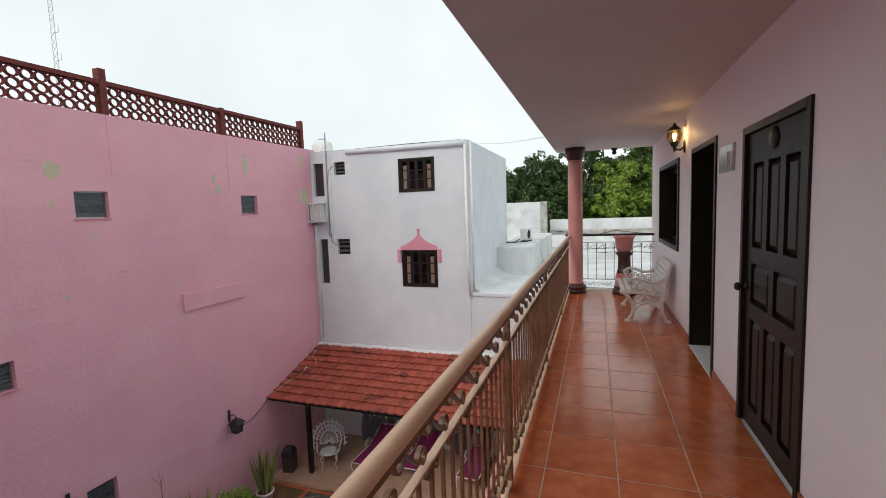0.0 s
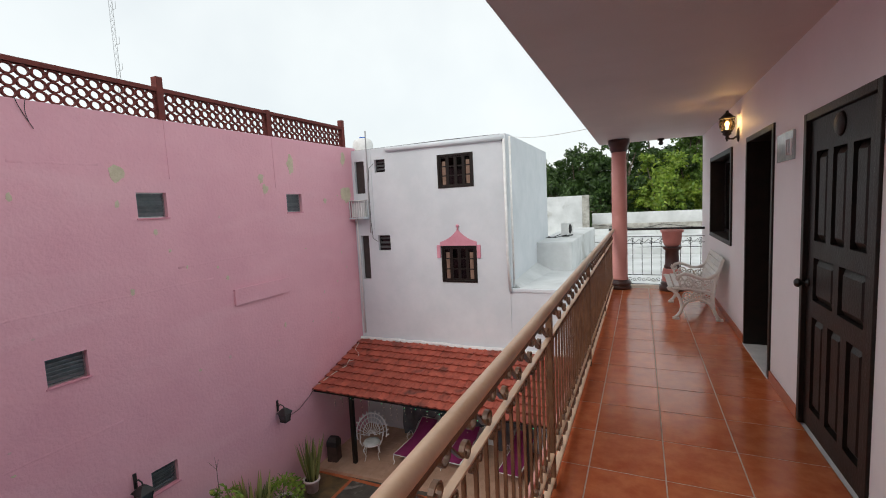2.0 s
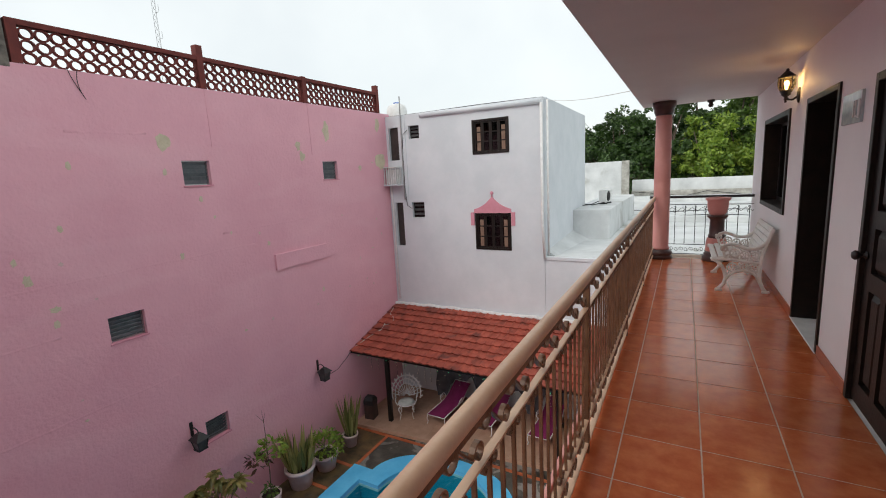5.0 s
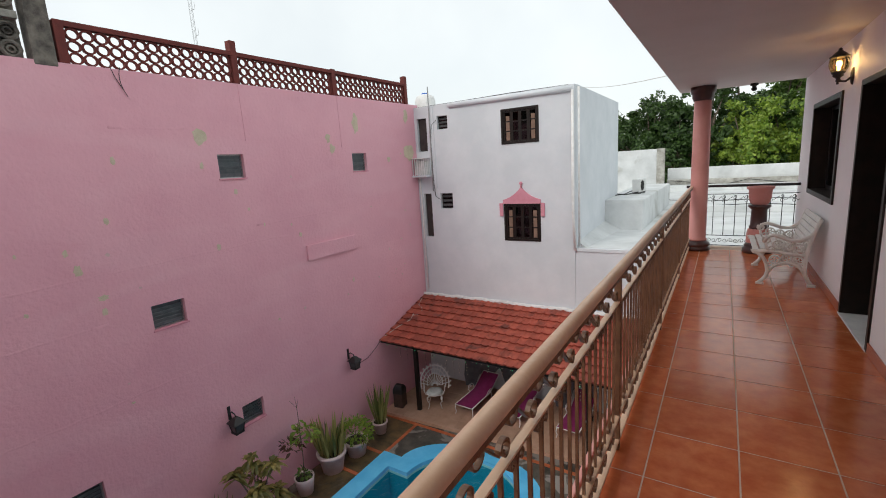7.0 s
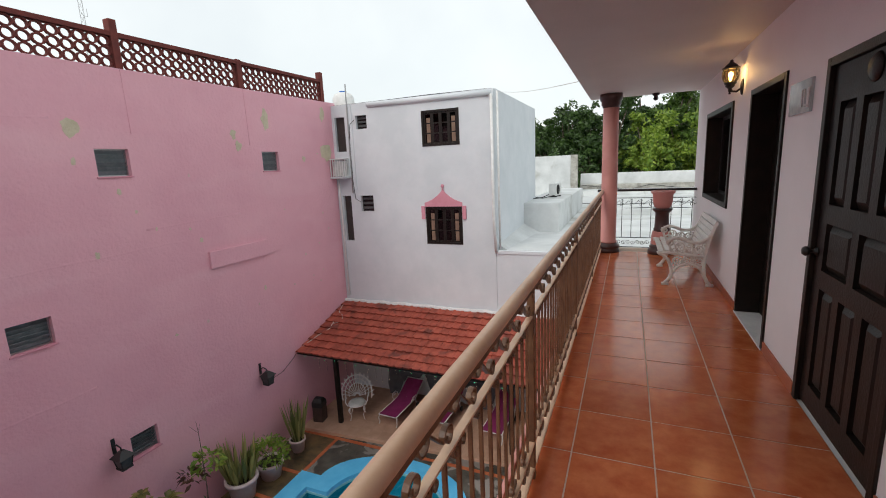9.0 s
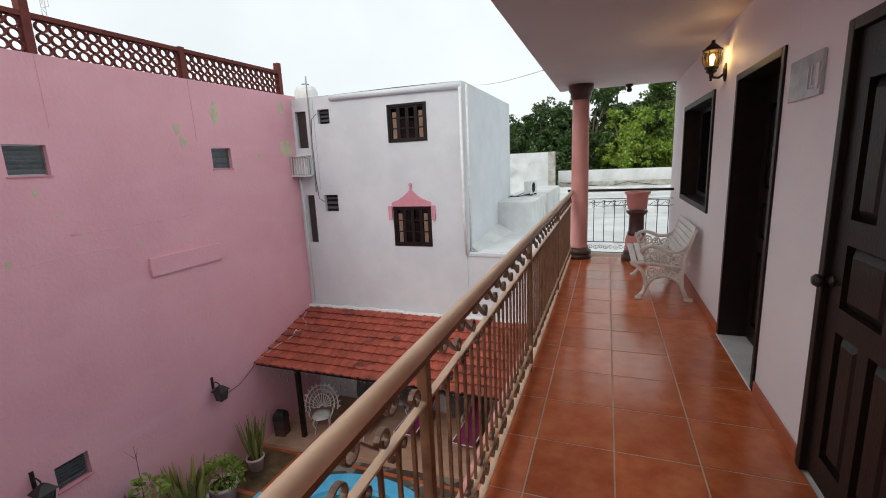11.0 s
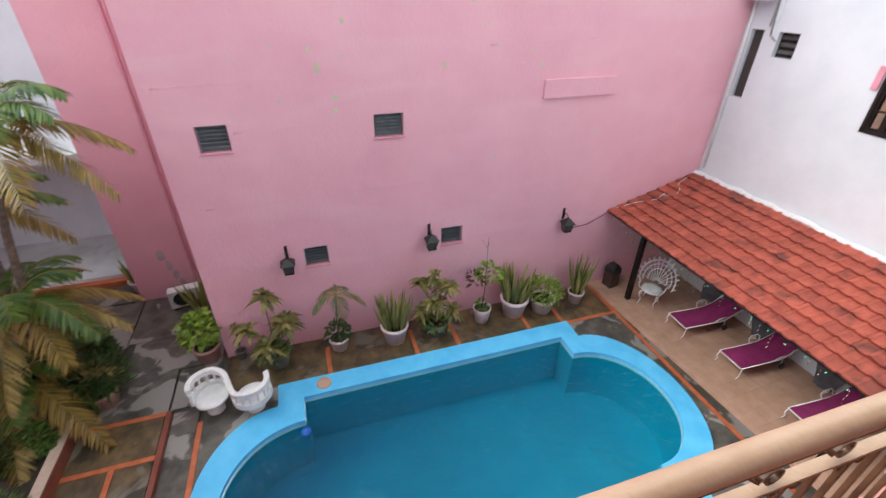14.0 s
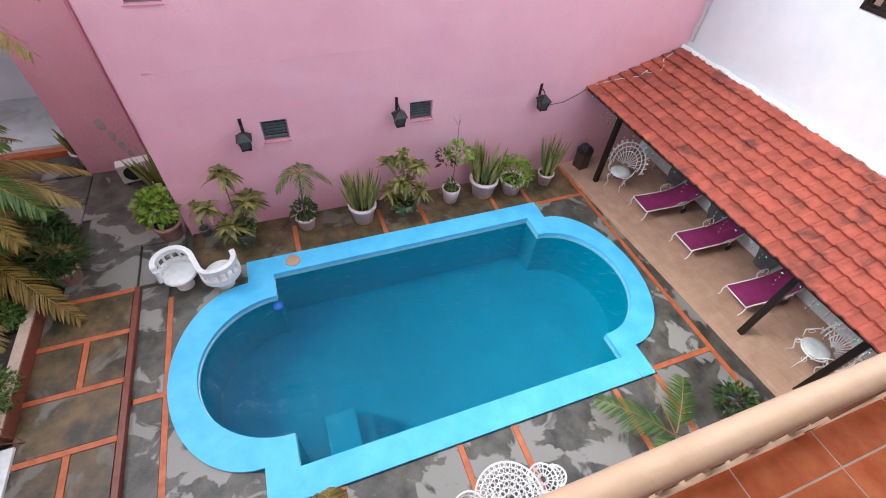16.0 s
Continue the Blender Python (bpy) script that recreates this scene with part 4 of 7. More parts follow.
def bench():
    b = thing("garden_bench", "white cast-iron garden bench with wooden slats against the wall", "bench")
    y0, y1 = 6.73, 7.76
    # side profile in (x, z); the seat faces the courtyard
    for y in (y0, y1):
        bm = bmesh.new()

        def bar(pts, r=0.018, flat=1.0):
            tube(bm, [(x, y, z) for x, z in pts], r, 8, flat=flat)
        bar([(0.90, 0.02), (0.93, 0.05), (0.965, 0.10), (0.98, 0.17), (0.965, 0.25), (0.93, 0.33), (0.87, 0.385), (0.83, 0.40), (0.82, 0.43)], 0.022)
        bar([(1.40, 0.02), (1.37, 0.06), (1.335, 0.14), (1.325, 0.24), (1.33, 0.36), (1.35, 0.5), (1.385, 0.64), (1.42, 0.75), (1.435, 0.79)], 0.022)
        bar([(0.98, 0.17)] + arc(1.155, 0.10, 0.175, 160, 20, 8) + [(1.325, 0.17)], 0.016)
        bar([(0.83, 0.405), (0.95, 0.41), (1.10, 0.395), (1.22, 0.38), (1.33, 0.37)], 0.02)
        bar([(0.93, 0.52)] + [(0.96, 0.585), (1.02, 0.605), (1.1, 0.58), (1.18, 0.545), (1.27, 0.545), (1.36, 0.60), (1.395, 0.66)], 0.022)
        bar(spiral(0.955, 0.545, 0.045, 1.2, 130, 16, 1), 0.013)
        bar([(0.94, 0.52), (0.955, 0.46), (0.97, 0.41)], 0.016)
        # pierced ornament: rings and scrolls in the apron and under the arm
        for cx, cz, rr in ((1.04, 0.31, 0.05), (1.15, 0.33, 0.045), (1.26, 0.30, 0.05), (1.06, 0.49, 0.05), (1.165, 0.47, 0.045), (1.265, 0.46, 0.045)):
            tube(bm, [(x, y, z) for x, z in arc(cx, cz, rr, 0, 330, 11)], 0.011, 6, closed=True)
            for a in range(0, 360, 72):
                tube(bm, [(cx + 0.3 * rr * math.cos(radians(a)), y, cz + 0.3 * rr * math.sin(radians(a))), (cx + rr * math.cos(radians(a)), y, cz + rr * math.sin(radians(a)))], 0.008, 5)
            tube(bm, [(x, y, z) for x, z in arc(cx, cz, rr * 0.32, 0, 300, 6)], 0.007, 5, closed=True)
        for c, st, sg in (((1.0, 0.25), 0, 1), ((1.10, 0.27), 90, -1), ((1.21, 0.26), 90, 1), ((1.30, 0.25), 180, -1), ((1.33, 0.52), 200, -1), ((1.0, 0.44), 20, 1), ((1.115, 0.43), 20, 1), ((1.22, 0.42), 20, -1), ((1.3, 0.43), 120, 1)):
            bar(spiral(c[0], c[1], 0.035, 1.1, st, 12, sg), 0.009)
        box(bm, 0.87, y - 0.025, 0.0, 0.95, y + 0.025, 0.03, bevel=0.006)
        box(bm, 1.36, y - 0.025, 0.0, 1.44, y + 0.025, 0.03, bevel=0.006)
        smooth(part("end_frame", bm, CAST_WHITE, b, "pierced cast-iron end frame"))
    bm = bmesh.new()
    box(bm, -0.03, -(y1 - y0) / 2 + 0.0, -0.01, 0.03, (y1 - y0) / 2, 0.01, bevel=0.004)
    me = mesh_of(bm, SLAT_WHITE, "slat")
    ym = (y0 + y1) / 2
    for k, (x, z) in enumerate(((0.85, 0.425), (0.925, 0.435), (1.0, 0.43), (1.075, 0.42), (1.15, 0.412), (1.225, 0.405))):
        piece("seat_slat", me, b, pose(x, ym, z, 0, 3, 0))
    for k in range(6):
        f = k / 5
        piece("back_slat", me, b, pose(1.325 + 0.10 * f, ym, 0.45 + 0.33 * f, 0, -72, 0))
    bm = bmesh.new()
    tube(bm, [(1.0, y0, 0.2), (1.3, y1, 0.2)], 0.008, 6)
    part("brace", bm, CAST_WHITE, b)


bench()


def wall_lamp():
    o = thing("wall_lantern", "lit black coach lantern with amber glass on the wall", "wall lamp", at=pose(1.385, 6.26, 2.225))
    bm = bmesh.new()
    lathe(bm, [(0, 0), (0.055, 0.0), (0.05, 0.012), (0.03, 0.02), (0, 0.022)], 14, sy=0.75, sx=1.5)
    bp = smooth(part("back_plate", bm, BLACK, o))
    bp.matrix_basis = pose(0.113, 0, 0.03, 0, -90, 0)
    bm = bmesh.new()
    tube(bm, [(0.1, 0, 0.02), (0.06, 0, -0.01), (0.02, 0, -0.005), (0, 0, 0.03)], 0.011, 8)
    smooth(part("arm", bm, BLACK, o))
    bm = bmesh.new()
    lathe(bm, [(0, -0.035), (0.012, -0.03), (0.008, -0.015), (0.018, 0.0), (0.014, 0.02), (0.03, 0.035), (0.045, 0.045), (0.04, 0.06), (0.058, 0.075), (0.052, 0.09), (0, 0.09)], 16)
    smooth(part("cup", bm, BLACK, o))
    bm = bmesh.new()
    lathe(bm, [(0.052, 0.09), (0.066, 0.12), (0.072, 0.155), (0.07, 0.19), (0.064, 0.215)], 20)
    g = smooth(part("glass", bm, AMBER, o, "amber glass shade"))
    g.visible_shadow = False
    bm = bmesh.new()
    for k in range(6):
        a = 2 * math.pi * k / 6
        tube(bm, [(rr * math.cos(a), rr * math.sin(a), z) for rr, z in ((0.054, 0.09), (0.069, 0.12), (0.075, 0.155), (0.073, 0.19), (0.066, 0.217))], 0.0045, 5)
    part("cage", bm, BLACK, o)
    bm = bmesh.new()
    lathe(bm, [(0.068, 0.213), (0.082, 0.216), (0.08, 0.228), (0.06, 0.24), (0.052, 0.252), (0.03, 0.27), (0.018, 0.28), (0.014, 0.29), (0.018, 0.297), (0, 0.31)], 18)
    smooth(part("cap", bm, BLACK, o))
    bm = bmesh.new()
    lathe(bm, [(0, 0.095), (0.012, 0.1), (0.014, 0.13), (0.024, 0.155), (0.02, 0.18), (0, 0.192)], 12)
    bl = smooth(part("bulb", bm, BULB, o, "glowing warm bulb"))
    bl.visible_shadow = False
    lamp = new("lantern_light", bpy.data.lights.new("lantern_light", "POINT"))
    lamp.data.energy, lamp.data.color, lamp.data.shadow_soft_size = 1.5, (1.0, 0.6, 0.25), 0.025
    lamp.matrix_basis = pose(1.385, 6.26, 2.225 + 0.155)


wall_lamp()


def number_plate():
    p = thing("room_plate", "pale mirrored room plate on the wall beside the door", "sign")
    bm = bmesh.new()
    box(bm, WX - 0.018, 4.26, 1.83, WX, 4.66, 2.04, bevel=0.004)
    plate = part("plate", bm, PLATE, p)
    bm = bmesh.new()
    for y, z, w, h in ((4.40, 1.87, 0.012, 0.11), (4.36, 1.87, 0.012, 0.11), (4.34, 1.87, 0.05, 0.012), (4.29, 1.86, 0.035, 0.12)):
        box(bm, WX - 0.023, y - w / 2, z, WX - 0.0185, y + w / 2, z + h)
    part("marking", bm, MORTAR, plate, "pale unreadable marking")


number_plate()
dome = thing("ceiling_camera", "small dark dome under the ceiling's edge", "security camera", at=pose(0.83, 9.2, 2.635))
bm = bmesh.new()
lathe(bm, [(0.0, 0.0), (0.055, 0.0), (0.055, -0.03), (0.03, -0.04), (0.03, -0.06), (0.042, -0.08), (0.03, -0.11), (0, -0.12)][::-1], 14)
smooth(part("housing", bm, BLACK, dome))


# ---- lattice on the pink wall, old block wall, roof-top things ----
def lattice():
    t = thing("lattice_parapet", "maroon openwork ring-block parapet along the pink wall's top", "parapet")
    x0, x1 = PX - 0.14, PX - 0.02
    h = 0.615
    ya, yb = 3.78, 13.70
    slope = math.degrees(math.atan(0.013))
    # one ring block: a square block with a round hole and hollow corners
    s = 0.203
    bm = bmesh.new()
    n = 20
    r_out, r_in = s / 2, s / 2 - 0.027
    rings = []
    for xx in (-0.035, 0.035):
        rings.append(([bm.verts.new((xx, r_out * math.cos(2 * math.pi * k / n), r_out * math.sin(2 * math.pi * k / n))) for k in range(n)],
                      [bm.verts.new((xx, r_in * math.cos(2 * math.pi * k / n), r_in * math.sin(2 * math.pi * k / n))) for k in range(n)]))
    (o0, i0), (o1, i1) = rings
    for k in range(n):
        j = (k + 1) % n
        for q in ((o0[k], o0[j], i0[j], i0[k]), (o1[k], i1[k], i1[j], o1[j]), (o0[k], o1[k], o1[j], o0[j]), (i0[k], i0[j], i1[j], i1[k])):
            bm.faces.new(q)
    me = mesh_of(bm, MAROON, "ring_block")
    y = ya + 0.08 + s / 2
    while y < yb - 0.1:
        if all(abs(y - p) > 0.14 for p in (7.02, 10.16)):
            for k in range(3):
                piece("ring_block", me, t, pose((x0 + x1) / 2, y, pink_top(y) + 0.01 + s * (k + 0.5), slope, 0, 0) @ Matrix.Diagonal((1, 1.1, 1.015, 1)))
        y += s * 1.09
    bm = bmesh.new()
    vs = []
    for yy in (ya - 0.08, yb):
        z = pink_top(yy) + h + 0.005
        vs.append([bm.verts.new((xx, yy, zz)) for xx, zz in ((x0 - 0.02, z), (x1 + 0.02, z), (x1 + 0.02, z + 0.09), (x0 - 0.02, z + 0.09))])
    for j in range(4):
        bm.faces.new((vs[0][j], vs[0][(j + 1) % 4], vs[1][(j + 1) % 4], vs[1][j]))
    bm.faces.new(vs[0][::-1])
    bm.faces.new(vs[1])
    part("cap_rail", bm, MAROON, t)
    for yy, top in ((ya - 0.02, 0.70), (7.02, 0.95), (10.16, 0.74), (13.66, 0.95)):
        bm = bmesh.new()
        box(bm, x0 - 0.03, yy - 0.075, pink_top(yy), x1 + 0.03, yy + 0.075, pink_top(yy) + top, bevel=0.01)
        part("post", bm, MAROON, t)
    c = thing("cable", "thin loop of black cable hanging on the pink wall", "cable")
    bm = bmesh.new()
    tube(bm, [(PX + 0.015, 4.42 + 0.28 * f + 0.12 * math.sin(5 * f), 3.86 - 0.52 * math.sin(math.pi * f ** 0.8)) for f in np.linspace(0, 1, 22)], 0.006, 5)
    part("loop", bm, CABLE, c)
    s2 = thing("cable", "thin wire sagging from the white house to the balcony roof", "cable")
    bm = bmesh.new()
    tube(bm, [(-3.5 + 3.26 * f, 15 - 7 * f, 3.86 - 1.09 * f - 0.08 * math.sin(math.pi * f)) for f in np.linspace(0, 1, 14)], 0.005, 5)
    part("wire", bm, CABLE_WHITE, s2)


lattice()


def block_wall():
    w = thing("old_block_wall", "weathered grey wall of old openwork stone blocks", "wall")
    z0 = 3.75
    part("pillar", boxes((PX - 0.3, 3.33, z0 - 0.02, PX + 0.01, 3.66, 6.6), bevel=0.03), OLD_STONE, w)
    part("bed", boxes((PX - 0.28, 0.1, z0 - 0.05, PX - 0.12, 3.25, 6.6)), OLD_STONE, w)
    for k in range(3):
        part("course", boxes((PX - 0.3, 0.1, z0 + 0.66 + k * 0.78, PX, 3.25, z0 + 0.78 + k * 0.78), bevel=0.02), OLD_WALL, w)
    bm = bmesh.new()
    tube(bm, [(0, 0.12 * math.cos(a), 0.12 * math.sin(a)) for a in np.linspace(0, 2 * math.pi, 15)[:-1]], 0.035, 6, closed=True)
    tube(bm, [(0, 0.05 * math.cos(a), 0.05 * math.sin(a)) for a in np.linspace(0, 2 * math.pi, 9)[:-1]], 0.02, 5, closed=True)
    me = mesh_of(bm, OLD_STONE, "ring_block")
    for r in range(6):
        for k in range(11):
            piece("ring_block", me, w, pose(PX - 0.08, 3.1 - 0.28 * k, z0 + 0.15 + 0.28 * (r % 2) + (r // 2) * 0.78 + 0.04))


block_wall()


def roof_tank():
    t = thing("water_tank", "white roof water tank behind the pink wall's corner", "water tank", at=pose(-9.55, 15.3, 3.7))
    bm = bmesh.new()
    lathe(bm, [(0.38, 0), (0.4, 0.05), (0.4, 0.55), (0.33, 0.7), (0.14, 0.78), (0, 0.78)], 20)
    smooth(part("tank", bm, CONCRETE_WHITE, t))
    bm = bmesh.new()
    lathe(bm, [(0.13, 0.77), (0.13, 0.82), (0, 0.83)], 14)
    part("lid", bm, BLUE_PLASTIC, t, "blue plastic lid")
    v = thing("vent_pipe", "thin vent pipe up the white house front", "pipe")
    bm = bmesh.new()
    tube(bm, [(-8.58, WY - 0.05, -0.1 + 0.9), (-8.57, WY - 0.05, 2.4), (-8.55, WY - 0.05, 4.48)], 0.022, 8)
    part("pipe", bm, STEEL, v)
    c = thing("cable", "thin dark cable drooping between small windows", "cable")
    bm = bmesh.new()
    tube(bm, [(-8.3, WY - 0.03, 3.3), (-8.5, WY - 0.03, 3.15), (-8.56, WY - 0.03, 2.6), (-8.55, WY - 0.03, 1.2), (-8.5, WY - 0.03, 0.6), (-8.3, WY - 0.03, 0.48)], 0.01, 5)
    part("lead", bm, CABLE, c)
    g = thing("roof_cable", "thin wire along the white house's parapet", "cable")
    bm = bmesh.new()
    tube(bm, [(-9.2, WY + 0.1, 3.84), (-7.5, WY + 0.1, 3.845), (-5.5, WY + 0.1, 3.86), (-3.6, WY + 0.15, 3.85)], 0.012, 5)
    part("wire", bm, CABLE, g)
    m = thing("radio_mast", "tall distant lattice radio mast", "mast", at=pose(-113.7, 68.8, 0))
    bm = bmesh.new()
    hgt = 75
    for k in range(3):
        a = 2 * math.pi * k / 3
        tube(bm, [(0.55 * math.cos(a), 0.55 * math.sin(a), GZ), (0.45 * math.cos(a), 0.45 * math.sin(a), hgt)], 0.05, 5)
    part("leg_frame", bm, STEEL, m)
    bm = bmesh.new()
    for i in range(52):
        z = GZ + i * 1.55
        for k in range(3):
            a, b = 2 * math.pi * (k + i) / 3, 2 * math.pi * (k + i + 1) / 3
            tube(bm, [(0.5 * math.cos(a), 0.5 * math.sin(a), z), (0.5 * math.cos(b), 0.5 * math.sin(b), z + 1.55)], 0.03, 4)
    for z in (38, 44, 52, 60):
        tube(bm, [(-0.2, 0, z), (1.6, 0, z), (1.6, 0, z + 1.6)], 0.05, 5)
    part("bracing", bm, STEEL, m)


roof_tank()


def outdoor_unit(at, label):
    u = thing("air_conditioner", label, "air conditioner", at=at)
    part("casing", boxes((-0.42, -0.16, 0.06, 0.42, 0.16, 0.62), bevel=0.015), AC_WHITE, u)
    bm = bmesh.new()
    for r in (0.06, 0.11, 0.16, 0.21):
        tube(bm, [(-0.1 + r * math.cos(a), -0.175, 0.34 + r * math.sin(a)) for a in np.linspace(0, 2 * math.pi, 21)[:-1]], 0.006, 5, closed=True)
    for k in range(4):
        a = math.pi * k / 4
        tube(bm, [(-0.1 - 0.22 * math.cos(a), -0.175, 0.34 - 0.22 * math.sin(a)), (-0.1 + 0.22 * math.cos(a), -0.175, 0.34 + 0.22 * math.sin(a))], 0.005, 5)
    part("grille", bm, BLACK, u)
    # black disc: the shade inside the fan opening is in its colour
    bm = bmesh.new()
    lathe(bm, [(0, 0), (0.22, 0), (0.22, 0.01), (0, 0.01)], 20)
    d = part("fan_opening", bm, PAINTED_DARK, u)
    d.matrix_basis = pose(-0.1, -0.158, 0.34, 90, 0, 0)
    part("side_vent", boxes(*[(0.421, -0.12, 0.14 + 0.06 * k, 0.426, 0.12, 0.17 + 0.06 * k) for k in range(7)]), BLACK, u)
    part("foot", boxes((-0.35, -0.17, 0, -0.28, 0.17, 0.06)), BLACK, u)
    part("foot", boxes((0.28, -0.17, 0, 0.35, 0.17, 0.06)), BLACK, u)


outdoor_unit(pose(-2.62, 21.3, 0.0, 0, 0, 82), "white outdoor air-conditioner on the far white roof")
for k, pts in enumerate(([(-3.5, 19.9, 0.02), (-3.1, 20.6, 0.02), (-2.8, 21.0, 0.15)], [(-3.5, 20.9, 0.02), (-3.0, 20.3, 0.02), (-2.5, 21.0, 0.1)], [(-2.5, 30, -1.12), (0, 29, -1.12), (3, 30.5, -1.12), (6, 29, -1.12)],
                         [(-1, 26, -1.12), (2, 27.5, -1.12), (5, 26.2, -1.12)], [(-3, 38.57, -0.45), (0.5, 38.57, -0.85), (2, 38.57, -0.5), (5, 38.57, -0.9), (8, 38.57, -0.5)])):
    c = thing("cable", "loose black cable lying on the white roof", "cable", "roof cables")
    bm = bmesh.new()
    tube(bm, pts, 0.02, 5)
    part("lead", bm, CABLE, c)


# ---- pool ----
def outline(x0, x1, y0, y1, ax, hw, b0, b1, n=26):
    """Rectangle with an elliptical bulge at each end."""
    pts = [(x0, y0)]
    pts += [(ax - hw * math.cos(math.pi * k / n), y0 - b0 * math.sin(math.pi * k / n)) for k in range(n + 1)]
    pts += [(x1, y0), (x1, y1)]
    pts += [(ax + hw * math.cos(math.pi * k / n), y1 + b1 * math.sin(math.pi * k / n)) for k in range(n + 1)]
    pts += [(x0, y1)]
    return pts


POOL_OUT = outline(-7.83, -2.215, 1.335, 9.26, -5.05, 2.13, 1.63, 1.42)
POOL_IN = outline(-7.28, -2.75, 1.91, 8.77, -4.99, 1.63, 1.68, 1.45)


def pool():
    p = thing("swimming_pool", "turquoise swimming pool with a sky-blue painted coping", "pool")
    bm = bmesh.new()
    zt, zb = GZ + 0.06, GZ - 0.06
    o = [bm.verts.new((x, y, zt)) for x, y in POOL_OUT]
    i = [bm.verts.new((x, y, zt)) for x, y in POOL_IN]
    o2 = [bm.verts.new((x, y, zb)) for x, y in POOL_OUT]
    i2 = [bm.verts.new((x, y, zb)) for x, y in POOL_IN]
    k = len(o)
    for a in range(k):
        b = (a + 1) % k
        bm.faces.new((o[a], o[b], i[b], i[a]))
        bm.faces.new((o2[a], o2[b], o[b], o[a]))
        bm.faces.new((i[a], i[b], i2[b], i2[a]))
    bmesh.ops.recalc_face_normals(bm, faces=bm.faces)
    part("coping", bm, COPING, p, "sky-blue painted coping")
    bm = bmesh.new()
    ring = [(-5.05 + (x + 5.05) * 1.12, 5.33 + (y - 5.33) * 1.1) for x, y in POOL_OUT]
    ra, rb = ([bm.verts.new((x, y, GZ - 0.058)) for x, y in q] for q in (POOL_OUT, ring))
    for q in range(k):
        bm.faces.new((ra[q], ra[(q + 1) % k], rb[(q + 1) % k], rb[q]))
    bmesh.ops.recalc_face_normals(bm, faces=bm.faces)
    part("bed", bm, GROUND, p)
    bm = bmesh.new()
    grow = [(-4.99 + (x + 4.99) * 0.999, 5.33 + (y - 5.33) * 0.999) for x, y in POOL_IN]
    a0 = [bm.verts.new((x, y, zb)) for x, y in grow]
    a1 = [bm.verts.new((x, y, GZ - 1.5)) for x, y in grow]
    for a in range(k):
        b = (a + 1) % k
        bm.faces.new((a0[a], a0[b], a1[b], a1[a]))
    bm.faces.new(a1)
    bmesh.ops.recalc_face_normals(bm, faces=bm.faces)
    part("basin", bm, BASIN, p)
    bm = bmesh.new()
    bm.faces.new([bm.verts.new((x, y, GZ - 0.13)) for x, y in grow])
    w = part("water", bm, WATER, p, "rippled clear turquoise water")
    w.visible_shadow = False
    for k2 in range(3):
        part("step", boxes((-3.65, 2.44, GZ - 1.48, -2.77, 3.04, GZ - 0.28), bevel=0.03) if k2 == 0 else boxes((-3.65, 3.04 + 0.3 * (k2 - 1), GZ - 1.48, -2.77, 3.04 + 0.3 * k2, GZ - 0.28 - 0.35 * k2)), BASIN, p)
    bm = bmesh.new()
    lathe(bm, [(0.13, 0.0), (0.18, 0.0), (0.17, 0.03), (0.13, 0.03), (0.12, 0.012), (0.0, 0.012)], 20, (-7.56, 2.4, zt))
    part("skimmer_ring", bm, PATIO_TILE, p, "round skimmer lid")
    f = thing("pool_float", "small blue floating dispenser in the pool", "pool float", at=pose(-6.45, 1.9, GZ - 0.13))
    bm = bmesh.new()
    lathe(bm, [(0.02, -0.1), (0.06, -0.04), (0.11, -0.02), (0.11, 0.03), (0.06, 0.05), (0.05, 0.08), (0, 0.09)], 16)
    smooth(part("body", bm, BLUE_PLASTIC, f))


pool()


# ---- patio under the tiled roof ----
PZ = GZ + 0.10


